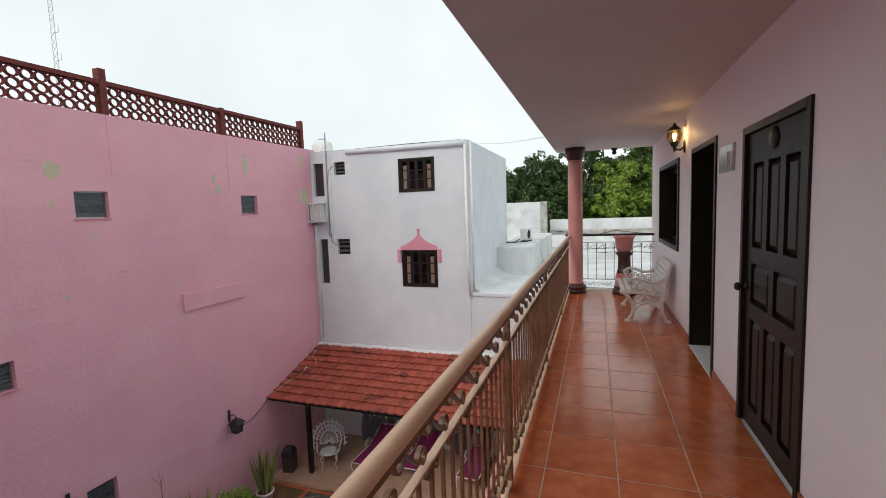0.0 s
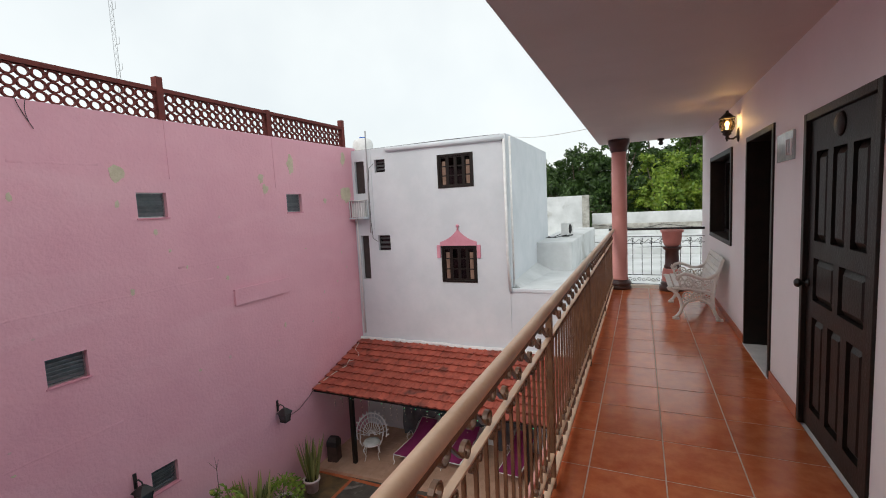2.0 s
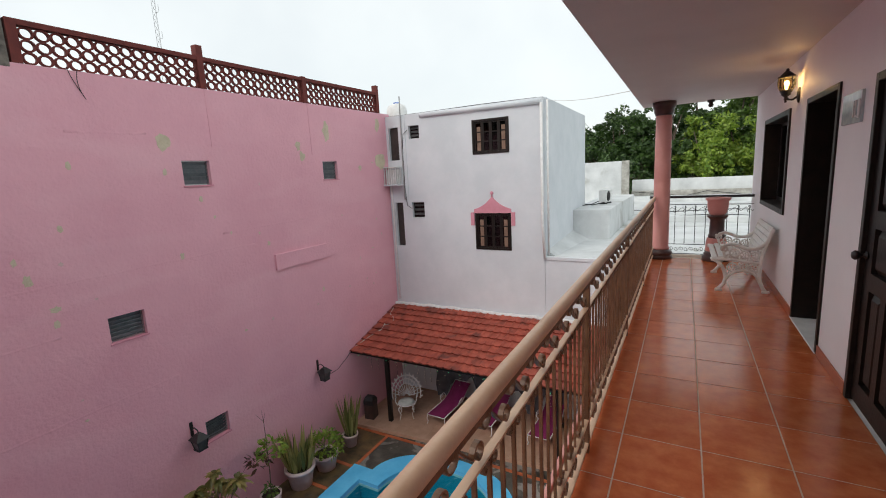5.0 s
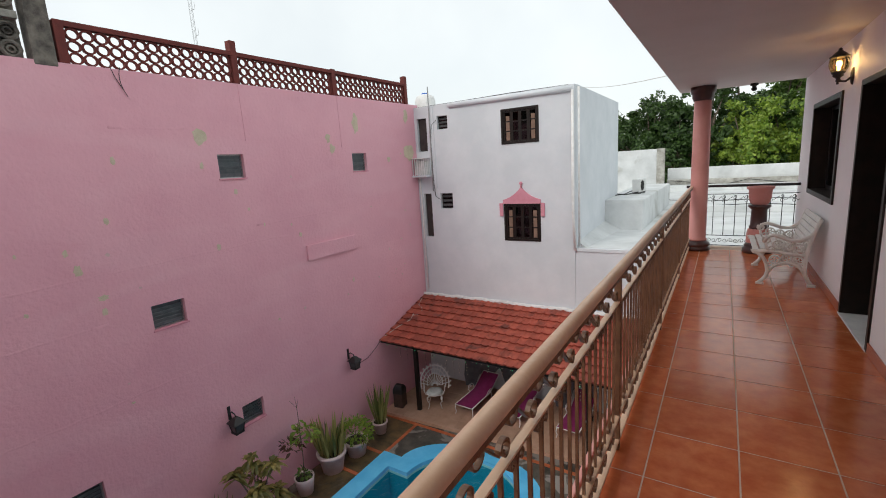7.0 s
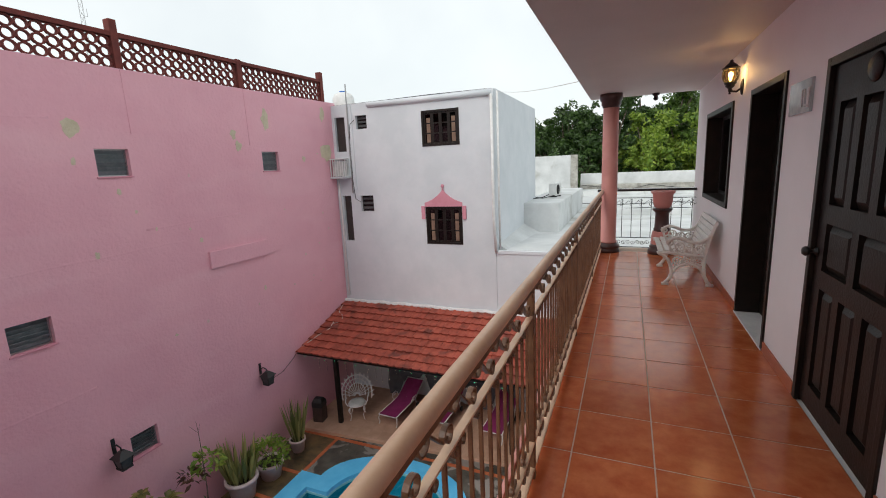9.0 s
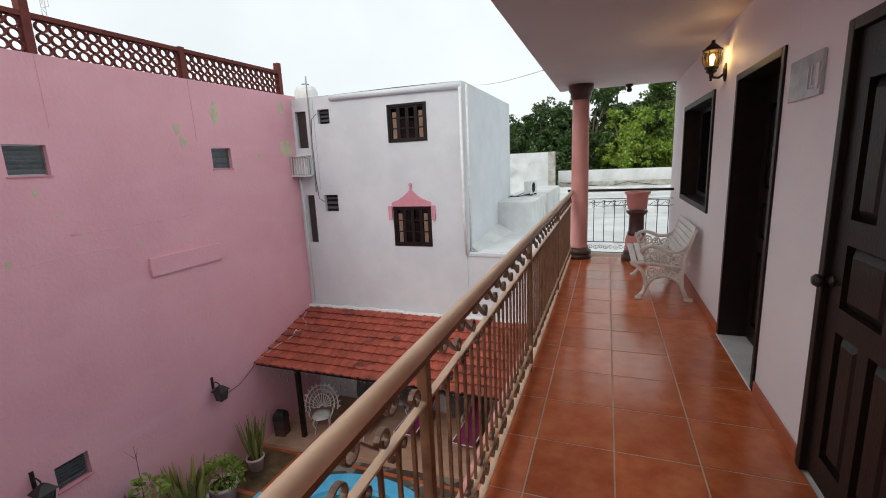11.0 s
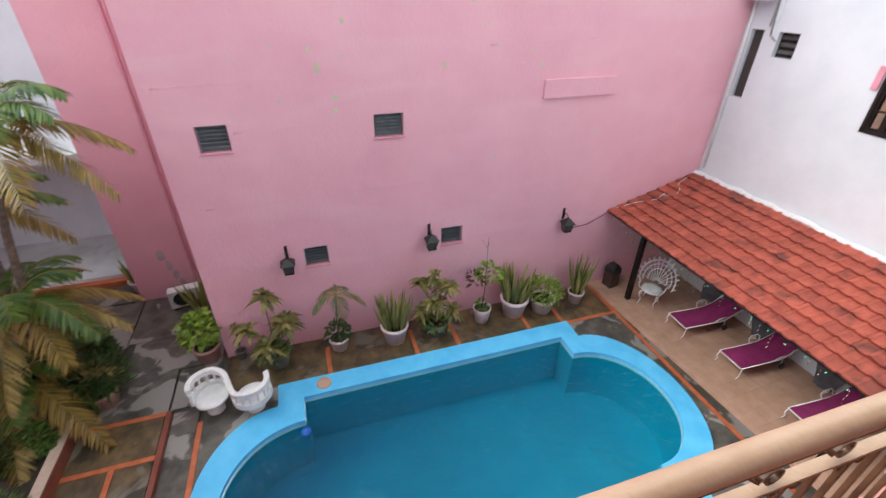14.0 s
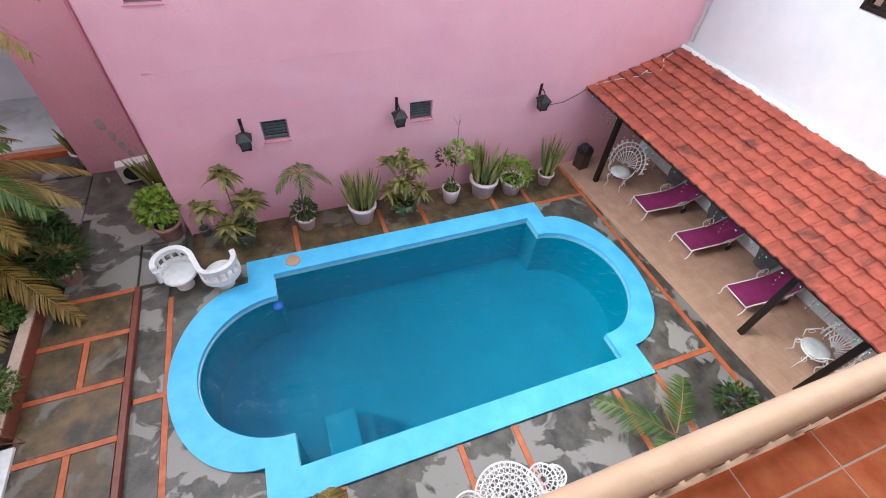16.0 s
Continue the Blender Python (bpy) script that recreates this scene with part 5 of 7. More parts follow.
def patio():
    tagged(part("patio", prism(bmesh.new(), [(PX, 10.98), (0.1, 11.56), (0.1, WY), (PX, WY)], GZ - 0.2, PZ - 0.006), PATIO_GROUT), "sandy tiled patio under the lean-to roof", "floor", kind="structure")
    r = thing("lean_to_roof", "weathered red clay-tiled lean-to roof on dark posts", "roof")
    ya, za, yb, zb = 11.08, -4.10, 13.95, -3.24
    ln = math.hypot(yb - ya, zb - za)
    ang = math.degrees(math.atan2(zb - za, yb - ya))
    n_row, n_col = 9, 33
    xw = (9.26 - 0.3) / n_col
    bm = bmesh.new()
    prof = [(0, 0.0), (0.12, 0.028), (0.3, 0.034), (0.45, 0.012), (0.62, 0.004), (0.85, 0.004), (1.0, 0.0)]
    L = ln / n_row + 0.06
    up = [[bm.verts.new((u * xw, v, h + 0.065 * (1 - v / L) + 0.014)) for u, h in prof] for v in (0, L)]
    dn = [[bm.verts.new((u * xw, v, h + 0.065 * (1 - v / L) - 0.03)) for u, h in prof] for v in (0, L)]
    for k in range(len(prof) - 1):
        bm.faces.new((up[0][k], up[0][k + 1], up[1][k + 1], up[1][k]))
        bm.faces.new((dn[0][k], up[0][k], up[0][k + 1], dn[0][k + 1])[::-1])
    me = mesh_of(bm, ROOF_TILE, "roof_tile")
    for a in range(n_row):
        for b in range(n_col):
            d = a * ln / n_row - 0.03 + RNG.uniform(-0.008, 0.008)
            piece("roof_tile", me, r, pose(PX + 0.02 + b * xw, ya + d * math.cos(radians(ang)), za + d * math.sin(radians(ang)) + RNG.uniform(0, 0.006), ang, RNG.uniform(-0.8, 0.8), RNG.uniform(-0.8, 0.8)))
    bm = bmesh.new()
    m = Matrix.Translation((0, ya, za)) @ Matrix.Rotation(radians(ang), 4, "X")
    box(bm, PX, 0.02, -0.07, -0.3, ln, -0.02, m=m)
    part("decking", bm, DARK_WOOD, r)
    part("eave_beam", boxes((PX, 11.5, -4.12, -0.3, 11.95, -3.98), bevel=0.01), DARK_WOOD, r)
    bm = bmesh.new()
    pts = [(PX, 13.9, -3.19)] + [(PX + 0.25 * k, 13.98 + RNG.uniform(-0.03, 0.03), -3.195 + RNG.uniform(-0.03, 0.03)) for k in range(1, 36)] + [(-0.3, 13.98, -3.19)]
    tube(bm, pts, 0.075, 7)
    part("mortar_fillet", bm, MORTAR, r, "white mortar joint along the wall")
    for x, y in ((-8.14, 11.58), (-2.4, 11.82), (-0.9, 11.88)):
        bm = bmesh.new()
        box(bm, x - 0.065, y - 0.065, PZ, x + 0.065, y + 0.065, -4.0, bevel=0.01)
        part("post", bm, DARK_WOOD, r, "dark wooden post")
    # hanging fairy lights under the eave
    f = thing("fairy_lights", "strings of tiny warm fairy lights hanging under the eave", "string lights", kind="stuff")
    rg = random.Random(5)
    bm, wire = bmesh.new(), bmesh.new()
    x = -8.7
    while x < -0.6:
        drop = rg.uniform(0.35, 1.0)
        y = 11.45
        tube(wire, [(x, y, -4.0), (x + 0.02, y, -4.0 - drop)], 0.003, 3)
        z = -4.05
        while z > -4.0 - drop:
            bmesh.ops.create_icosphere(bm, subdivisions=1, radius=0.0075, matrix=Matrix.Translation((x + rg.uniform(-0.02, 0.02), y, z)))
            z -= 0.11
        x += rg.uniform(0.18, 0.3)
    part("bulbs", bm, FAIRY, f)
    part("wire", wire, CABLE, f)
    g = thing("eave_lights", "green and blue fairy lights along the eave", "string lights", kind="stuff")
    bm = bmesh.new()
    for k in range(22):
        bmesh.ops.create_icosphere(bm, subdivisions=1, radius=0.013, matrix=Matrix.Translation((-8.9 + 0.38 * k, 11.05, -4.16 - 0.02 * (k % 3))))
    part("bulbs", bm, FAIRY_BLUE, g)
    c = thing("cable", "white cable lying in loops over the roof tiles", "cable")
    bm = bmesh.new()
    loop = [(-9.18, 13.7, 0), (-9.05, 13.2, 0), (-8.75, 13.0, 0), (-8.6, 12.7, 0), (-8.85, 12.55, 0), (-8.95, 12.8, 0), (-8.8, 12.3, 0), (-9.0, 11.9, 0), (-9.15, 11.4, 0), (-9.2, 11.05, 0)]
    tube(bm, [(x, y, za + (y - ya) * math.tan(radians(ang)) + 0.07) for x, y, _ in loop], 0.012, 5)
    part("lead", bm, CABLE_WHITE, c)
    s = thing("hanging_sheet", "grey cloth sheet draped along the patio's back wall", "cloth")
    bm = bmesh.new()
    nx = 46
    rows = []
    for j in range(6):
        rows.append([bm.verts.new((-7.6 + 4.9 * k / nx, WY - 0.1 - 0.05 * math.sin(k * 1.3) - 0.12 * math.sin(j * 0.9 + k * 0.2) ** 2, -4.35 - (0.42 + 0.08 * math.sin(k * 0.75)) * j * (0.9 + 0.2 * math.sin(k * 0.4)))) for k in range(nx + 1)])
    for a, b in zip(rows, rows[1:]):
        for k in range(nx):
            bm.faces.new((a[k], a[k + 1], b[k + 1], b[k]))
    smooth(part("sheet", bm, GREY_CLOTH, s))


patio()


def lounger():
    u = thing("sun_lounger", "magenta sling sun lounger on a white metal frame", "sun lounger", "sun loungers on the patio")
    # foot at y=0, head at y=1.95; width along x
    w = 0.33
    bm = bmesh.new()
    for sx in (-w, w):
        tube(bm, [(sx, 0.0, 0.33), (sx, 1.25, 0.33), (sx, 1.95, 0.72)], 0.017, 8)
    for y, z in ((0.0, 0.33), (1.95, 0.72), (1.25, 0.33)):
        tube(bm, [(-w, y, z), (w, y, z)], 0.015, 8)
    smooth(part("frame", bm, WHITE_METAL, u))
    bm = bmesh.new()
    path = [(0.02, 0.345), (0.4, 0.335), (0.8, 0.335), (1.2, 0.345), (1.3, 0.375), (1.6, 0.53), (1.93, 0.715)]
    top = [[bm.verts.new((sx, y, z - (0.015 if sx == 0 else 0))) for sx in (-w, 0, w)] for y, z in path]
    bot = [[bm.verts.new((sx, y, z - 0.012 - (0.015 if sx == 0 else 0))) for sx in (-w, 0, w)] for y, z in path]
    for a, b in zip(range(len(path) - 1), range(1, len(path))):
        for k in (0, 1):
            bm.faces.new((top[a][k], top[a][k + 1], top[b][k + 1], top[b][k]))
            bm.faces.new((bot[a][k], bot[b][k], bot[b][k + 1], bot[a][k + 1]))
        bm.faces.new((top[a][0], top[b][0], bot[b][0], bot[a][0]))
        bm.faces.new((top[a][2], bot[a][2], bot[b][2], top[b][2]))
    smooth(part("sling", bm, PURPLE, u, "magenta woven sling"))
    for sx in (-w, w):
        bm = bmesh.new()
        tube(bm, [(sx, 0.05, 0.33), (sx + 0.02 * (1 if sx > 0 else -1), 0.0, 0.18), (sx, 0.04, 0.06), (sx, -0.03, 0.0)], 0.014, 7)
        smooth(part("leg", bm, WHITE_METAL, u))
        bm = bmesh.new()
        tube(bm, [(sx, 1.3, 0.33), (sx, 1.34, 0.1)], 0.014, 7)
        smooth(part("leg", bm, WHITE_METAL, u))
        bm = bmesh.new()
        lathe(bm, [(0.03, -0.02), (0.085, -0.02), (0.09, 0), (0.085, 0.02), (0.03, 0.02)], 16)
        wl2 = part("wheel", bm, PLASTIC_BLACK, u)
        wl2.matrix_basis = pose(sx * 1.08, 1.36, 0.09, 0, 90, 0)
        s = 1 if sx > 0 else -1
        bm = bmesh.new()
        tube(bm, [(sx, 0.95, 0.33), (sx + 0.06 * s, 0.93, 0.45), (sx + 0.07 * s, 1.0, 0.53), (sx + 0.07 * s, 1.2, 0.53), (sx + 0.06 * s, 1.28, 0.46), (sx, 1.25, 0.34)], 0.012, 7)
        for k in range(2):
            tube(bm, [(sx + 0.065 * s, 1.02 + 0.1 * k + 0.04 * math.cos(a), 0.46 + 0.045 * math.sin(a)) for a in np.linspace(0, 2 * math.pi, 11)[:-1]], 0.007, 5, closed=True)
        smooth(part("armrest", bm, WHITE_METAL, u))
    return u


lou = lounger()
lou.matrix_basis = pose(-6.56, 11.93, PZ, 0, 0, -3)
copy_thing(lou, pose(-4.97, 12.13, PZ, 0, 0, -2))
copy_thing(lou, pose(-3.12, 12.14, PZ, 0, 0, -3))


def peacock_chair():
    c = thing("peacock_chair", "white wire peacock chair with a scrolled fan back and pale cushion", "chair", "fan-backed wire chairs")
    bm = bmesh.new()
    tube(bm, [(0.24 * math.cos(a), 0.22 * math.sin(a), 0.42) for a in np.linspace(0, 2 * math.pi, 21)[:-1]], 0.014, 7, closed=True)
    smooth(part("seat_ring", bm, WHITE_METAL, c))
    bm = bmesh.new()
    lathe(bm, [(0.0, 0.0), (0.21, 0.0), (0.23, 0.02), (0.22, 0.05), (0.12, 0.06), (0, 0.058)], 20, (0, 0, 0.425))
    smooth(part("cushion", bm, CUSHION, c, "pale seat cushion"))
    for sx, sy in ((-1, -1), (1, -1), (-1, 1), (1, 1)):
        bm = bmesh.new()
        tube(bm, [(0.17 * sx, 0.16 * sy, 0.42), (0.22 * sx, 0.2 * sy, 0.3), (0.16 * sx, 0.15 * sy, 0.14), (0.2 * sx, 0.19 * sy, 0.0)], 0.011, 6)
        tube(bm, [(0.2 * sx + 0.04 * math.cos(a) * 0.7, 0.18 * sy + 0.03 * math.cos(a), 0.33 + 0.05 * math.sin(a)) for a in np.linspace(0, 2 * math.pi, 11)[:-1]], 0.007, 5, closed=True)
        smooth(part("leg", bm, WHITE_METAL, c))
    # fan back, in the plane leaning from the seat's rear
    def P(u, v):
        return (u, 0.2 + 0.16 * v + 0.06 * (0.35 - abs(u)), 0.46 + v * 0.97)
    bm = bmesh.new()
    for r, hh in ((0.42, 0.52), (0.33, 0.41), (0.23, 0.28)):
        tube(bm, [P(r * math.cos(a), 0.16 + hh * math.sin(a)) for a in np.linspace(-0.35, math.pi + 0.35, 25)], 0.018 if r == 0.42 else 0.013, 6)
    for k in range(13):
        a = math.pi * k / 12
        tube(bm, [P(0.06 * math.cos(a), 0.06 + 0.05 * math.sin(a)), P(0.42 * math.cos(a), 0.16 + 0.52 * math.sin(a))], 0.011, 5)
    for k in range(15):
        a = -0.2 + (math.pi + 0.4) * k / 14
        tube(bm, [P((0.455 + 0.035 * math.cos(b)) * math.cos(a), 0.16 + (0.56 + 0.04 * math.sin(b)) * math.sin(a) + 0.02 * math.cos(b)) for b in np.linspace(0, 2 * math.pi, 9)[:-1]], 0.012, 5, closed=True)
    smooth(part("fan_back", bm, WHITE_METAL, c, "white wire fan back"))
    for s in (-1, 1):
        bm = bmesh.new()
        tube(bm, [(0.24 * s, -0.14, 0.42), (0.3 * s, -0.16, 0.56), (0.31 * s, -0.02, 0.64), (0.33 * s, 0.16, 0.66)], 0.011, 6)
        tube(bm, [(0.3 * s, -0.05 + 0.05 * math.cos(a), 0.55 + 0.05 * math.sin(a)) for a in np.linspace(0, 2 * math.pi, 11)[:-1]], 0.007, 5, closed=True)
        smooth(part("armrest", bm, WHITE_METAL, c))
    return c


pc = peacock_chair()
pc.matrix_basis = pose(-7.78, 12.05, PZ, 0, 0, 30) @ Matrix.Scale(1.2, 4)
copy_thing(pc, pose(-1.4, 12.55, PZ, 0, 0, -35))


def trash_bin():
    t = thing("litter_bin", "brown litter bin with a black swing lid by the patio", "bin", at=pose(-8.92, 11.5, PZ, 0, 0, 10))
    bm = bmesh.new()
    prism(bm, [(-0.17, -0.17), (0.17, -0.17), (0.17, 0.17), (-0.17, 0.17)], 0, 0.52)
    part("body", bm, mat("dark_brown_bin", (0.05, 0.03, 0.025), (0.08, 0.05, 0.04), 0.5, 6, 60, 0.08), t)
    bm = bmesh.new()
    a = [bm.verts.new((x, y, 0.52)) for x, y in ((-0.18, -0.18), (0.18, -0.18), (0.18, 0.18), (-0.18, 0.18))]
    b = [bm.verts.new((x, y, 0.68)) for x, y in ((-0.18, -0.16), (0.18, -0.16), (0.18, 0.16), (-0.18, 0.16))]
    c = [bm.verts.new((x, y, 0.8)) for x, y in ((-0.13, -0.08), (0.13, -0.08), (0.13, 0.08), (-0.13, 0.08))]
    for p, q in ((a, b), (b, c)):
        for k in range(4):
            bm.faces.new((p[k], p[(k + 1) % 4], q[(k + 1) % 4], q[k]))
    bm.faces.new(c)
    bm.faces.new(a[::-1])
    part("lid", bm, PLASTIC_BLACK, t, "black swing lid")


trash_bin()


def yard_lantern(y, z):
    o = thing("wall_lantern", "unlit black lantern on the pink courtyard wall", "wall lamp", "courtyard wall lanterns", at=pose(PX, y, z) @ Matrix.Scale(1.2, 4))
    part("back_plate", boxes((0.0, -0.03, 0.08, 0.02, 0.03, 0.36), bevel=0.006), BLACK, o)
    bm = bmesh.new()
    tube(bm, [(0.02, 0, 0.2), (0.1, 0, 0.27), (0.2, 0, 0.24), (0.22, 0, 0.18)], 0.012, 7)
    part("arm", bm, BLACK, o)
    bm = bmesh.new()
    c = 0.22
    lo = [bm.verts.new((c + x * 0.14, yy * 0.14, 0.08)) for x, yy in ((-1, -1), (1, -1), (1, 1), (-1, 1))]
    hi = [bm.verts.new((c + x * 0.04, yy * 0.04, 0.19)) for x, yy in ((-1, -1), (1, -1), (1, 1), (-1, 1))]
    for k in range(4):
        bm.faces.new((lo[k], lo[(k + 1) % 4], hi[(k + 1) % 4], hi[k]))
    bm.faces.new(hi)
    bm.faces.new(lo[::-1])
    part("roof", bm, BLACK, o)
    bm = bmesh.new()
    for x, yy in ((-1, -1), (1, -1), (1, 1), (-1, 1)):
        tube(bm, [(c + x * 0.105, yy * 0.105, 0.08), (c + x * 0.075, yy * 0.075, -0.12)], 0.01, 5)
    box(bm, c - 0.09, -0.09, -0.14, c + 0.09, 0.09, -0.11)
    part("cage", bm, BLACK, o)
    bm = bmesh.new()
    a = [bm.verts.new((c + x * 0.1, yy * 0.1, 0.08)) for x, yy in ((-1, -1), (1, -1), (1, 1), (-1, 1))]
    b = [bm.verts.new((c + x * 0.07, yy * 0.07, -0.11)) for x, yy in ((-1, -1), (1, -1), (1, 1), (-1, 1))]
    for k in range(4):
        bm.faces.new((a[k], a[(k + 1) % 4], b[(k + 1) % 4], b[k]))
    part("glass", bm, LAMP_GLASS, o)


for y, z in ((2.03, -4.12), (5.57, -4.08), (9.56, -4.21)):
    yard_lantern(y, z)
c = thing("cable", "black cable sagging from the wall lantern to the roof", "cable")
bm = bmesh.new()
tube(bm, [(PX + 0.03, 9.6, -4.25), (PX + 0.03, 9.95, -4.44), (PX + 0.03, 10.4, -4.42), (PX + 0.03, 10.9, -4.2), (PX + 0.03, 11.05, -4.1)], 0.009, 5)
part("lead", bm, CABLE, c)
outdoor_unit(pose(-11.95, -1.25, GZ, 0, 0, 100), "white outdoor air-conditioner on the ground by the recess")


def tete_a_tete():
    s = thing("conversation_bench", "white S-shaped conversation bench of moulded concrete by the pool", "bench", at=pose(-7.48, 0.42, GZ, 0, 0, -14))
    # two facing round seats joined by one S-shaped back
    for k, sx in ((0, -0.45), (1, 0.45)):
        bm = bmesh.new()
        lathe(bm, [(0.19, 0.0), (0.19, 0.04), (0.14, 0.07), (0.11, 0.14), (0.16, 0.24), (0.12, 0.3), (0.17, 0.36), (0, 0.36)], 18, (0, sx, 0))
        smooth(part("pedestal_foot", bm, CONCRETE_WHITE, s))
        bm = bmesh.new()
        lathe(bm, [(0.0, 0.36), (0.33, 0.36), (0.36, 0.39), (0.36, 0.43), (0.33, 0.45), (0, 0.44)], 24, (0, sx, 0))
        smooth(part("seat", bm, CONCRETE_WHITE, s))
    curve = [(-0.38 * math.cos(radians(t)), -0.45 - 0.38 * math.sin(radians(t))) for t in np.linspace(130, -60, 16)]
    other = [(-x, -y) for x, y in curve][::-1]
    path = curve + other
    fine = [Vector((a[0] + (b[0] - a[0]) * k / 3, a[1] + (b[1] - a[1]) * k / 3, 0)) for a, b in zip(path, path[1:]) for k in range(3)] + [Vector((*path[-1], 0))]

    def band(z0, z1, t):
        """An upright band of the back, t thick, between two heights that rise over the seats."""
        b = bmesh.new()
        rows = []
        for i, p in enumerate(fine):
            d = (fine[min(i + 1, len(fine) - 1)] - fine[max(i - 1, 0)]).normalized()
            nrm = Vector((-d.y, d.x, 0)) * t / 2
            lift = 0.10 * min(1.0, abs(p.y) / 0.45)
            rows.append([b.verts.new(p + nrm + Vector((0, 0, z0 + lift * (z0 > 0.5)))), b.verts.new(p - nrm + Vector((0, 0, z0 + lift * (z0 > 0.5)))),
                         b.verts.new(p - nrm + Vector((0, 0, z1 + lift * (z1 > 0.6)))), b.verts.new(p + nrm + Vector((0, 0, z1 + lift * (z1 > 0.6))))])
        for p, q in zip(rows, rows[1:]):
            for k in range(4):
                b.faces.new((p[k], p[(k + 1) % 4], q[(k + 1) % 4], q[k]))
        b.faces.new(rows[0])
        b.faces.new(rows[-1][::-1])
        bmesh.ops.recalc_face_normals(b, faces=b.faces)
        return b
    part("back_rail", band(0.68, 0.80, 0.11), CONCRETE_WHITE, s, "S-shaped thick back rail")
    part("back_base", band(0.40, 0.55, 0.09), CONCRETE_WHITE, s)
    bm = bmesh.new()
    lathe(bm, [(0.045, 0.5), (0.03, 0.6), (0.03, 0.68), (0.045, 0.78)], 8)
    me = mesh_of(bm, CONCRETE_WHITE, "back_baluster")
    for x, y in path[::2]:
        piece("back_baluster", me, s, pose(x, y, 0))


tete_a_tete()


def lace_table():
    t = thing("garden_table", "round white lacework metal garden table by the pool", "table", at=pose(-0.95, 5.03, GZ) @ Matrix.Scale(1.12, 4))
    bm = bmesh.new()
    for r in (0.08, 0.16, 0.25, 0.34, 0.43, 0.5):
        tube(bm, [(r * math.cos(a), r * math.sin(a), 0.71) for a in np.linspace(0, 2 * math.pi, 33)[:-1]], 0.009 if r < 0.5 else 0.016, 6, closed=True)
    for ring, (r, n) in enumerate(((0.12, 10), (0.205, 16), (0.295, 22), (0.385, 28), (0.465, 34))):
        for k in range(n):
            a = 2 * math.pi * (k + 0.5 * (ring % 2)) / n
            tube(bm, [(r * math.cos(a) + 0.034 * math.cos(b), r * math.sin(a) + 0.034 * math.sin(b), 0.71) for b in np.linspace(0, 2 * math.pi, 9)[:-1]], 0.0075, 4, closed=True)
    smooth(part("tabletop", bm, WHITE_METAL, t, "pierced lacework top"))
    for k in range(4):
        a = math.pi / 4 + k * math.pi / 2
        bm = bmesh.new()
        tube(bm, [(0.3 * math.cos(a), 0.3 * math.sin(a), 0.7), (0.14 * math.cos(a), 0.14 * math.sin(a), 0.45), (0.12 * math.cos(a), 0.12 * math.sin(a), 0.25), (0.32 * math.cos(a), 0.32 * math.sin(a), 0.0)], 0.013, 6)
        part("leg", bm, WHITE_METAL, t)
    c = thing("garden_chair", "white lacework metal garden chair beside the round table", "chair", "chairs round the garden table", at=pose(-1.08, 5.76, GZ, 0, 0, -60) @ Matrix.Scale(1.25, 4))
    bm = bmesh.new()
    for r in (0.07, 0.14, 0.2):
        tube(bm, [(r * math.cos(a), r * math.sin(a), 0.43) for a in np.linspace(0, 2 * math.pi, 21)[:-1]], 0.009 if r < 0.2 else 0.014, 6, closed=True)
    for k in range(16):
        a = 2 * math.pi * k / 16
        tube(bm, [(0.04 * math.cos(a), 0.04 * math.sin(a), 0.43), (0.2 * math.cos(a + 0.2), 0.2 * math.sin(a + 0.2), 0.43)], 0.007, 4)
    part("seat", bm, WHITE_METAL, c)
    bm = bmesh.new()
    tube(bm, [(0.22 * math.cos(a), 0.22 * math.sin(a), 0.43 + 0.36 * max(0, math.sin(a)) ** 0.6) for a in np.linspace(-0.1, math.pi + 0.1, 20)], 0.014, 6)
    tube(bm, [(0.21 * math.cos(a), 0.21 * math.sin(a), 0.43 + 0.2 * max(0, math.sin(a)) ** 0.6) for a in np.linspace(0, math.pi, 20)], 0.008, 5)
    for k in range(11):
        a = math.pi * (k + 0.5) / 11
        h = 0.36 * math.sin(a) ** 0.6
        tube(bm, [(0.21 * math.cos(a), 0.21 * math.sin(a), 0.43), (0.22 * math.cos(a + 0.18), 0.22 * math.sin(a + 0.18), 0.43 + h * 0.9)], 0.007, 4)
        tube(bm, [(0.21 * math.cos(a), 0.21 * math.sin(a), 0.43), (0.22 * math.cos(a - 0.18), 0.22 * math.sin(a - 0.18), 0.43 + h * 0.9)], 0.007, 4)
    part("backrest", bm, WHITE_METAL, c)
    for k in range(4):
        a = math.pi / 4 + k * math.pi / 2
        bm = bmesh.new()
        tube(bm, [(0.17 * math.cos(a), 0.17 * math.sin(a), 0.43), (0.22 * math.cos(a), 0.22 * math.sin(a), 0.0)], 0.011, 6)
        part("leg", bm, WHITE_METAL, c)
    copy_thing(c, pose(-0.98, 4.33, GZ, 0, 0, 60))
    copy_thing(c, pose(-1.2, 3.57, GZ, 0, 0, -50))


lace_table()


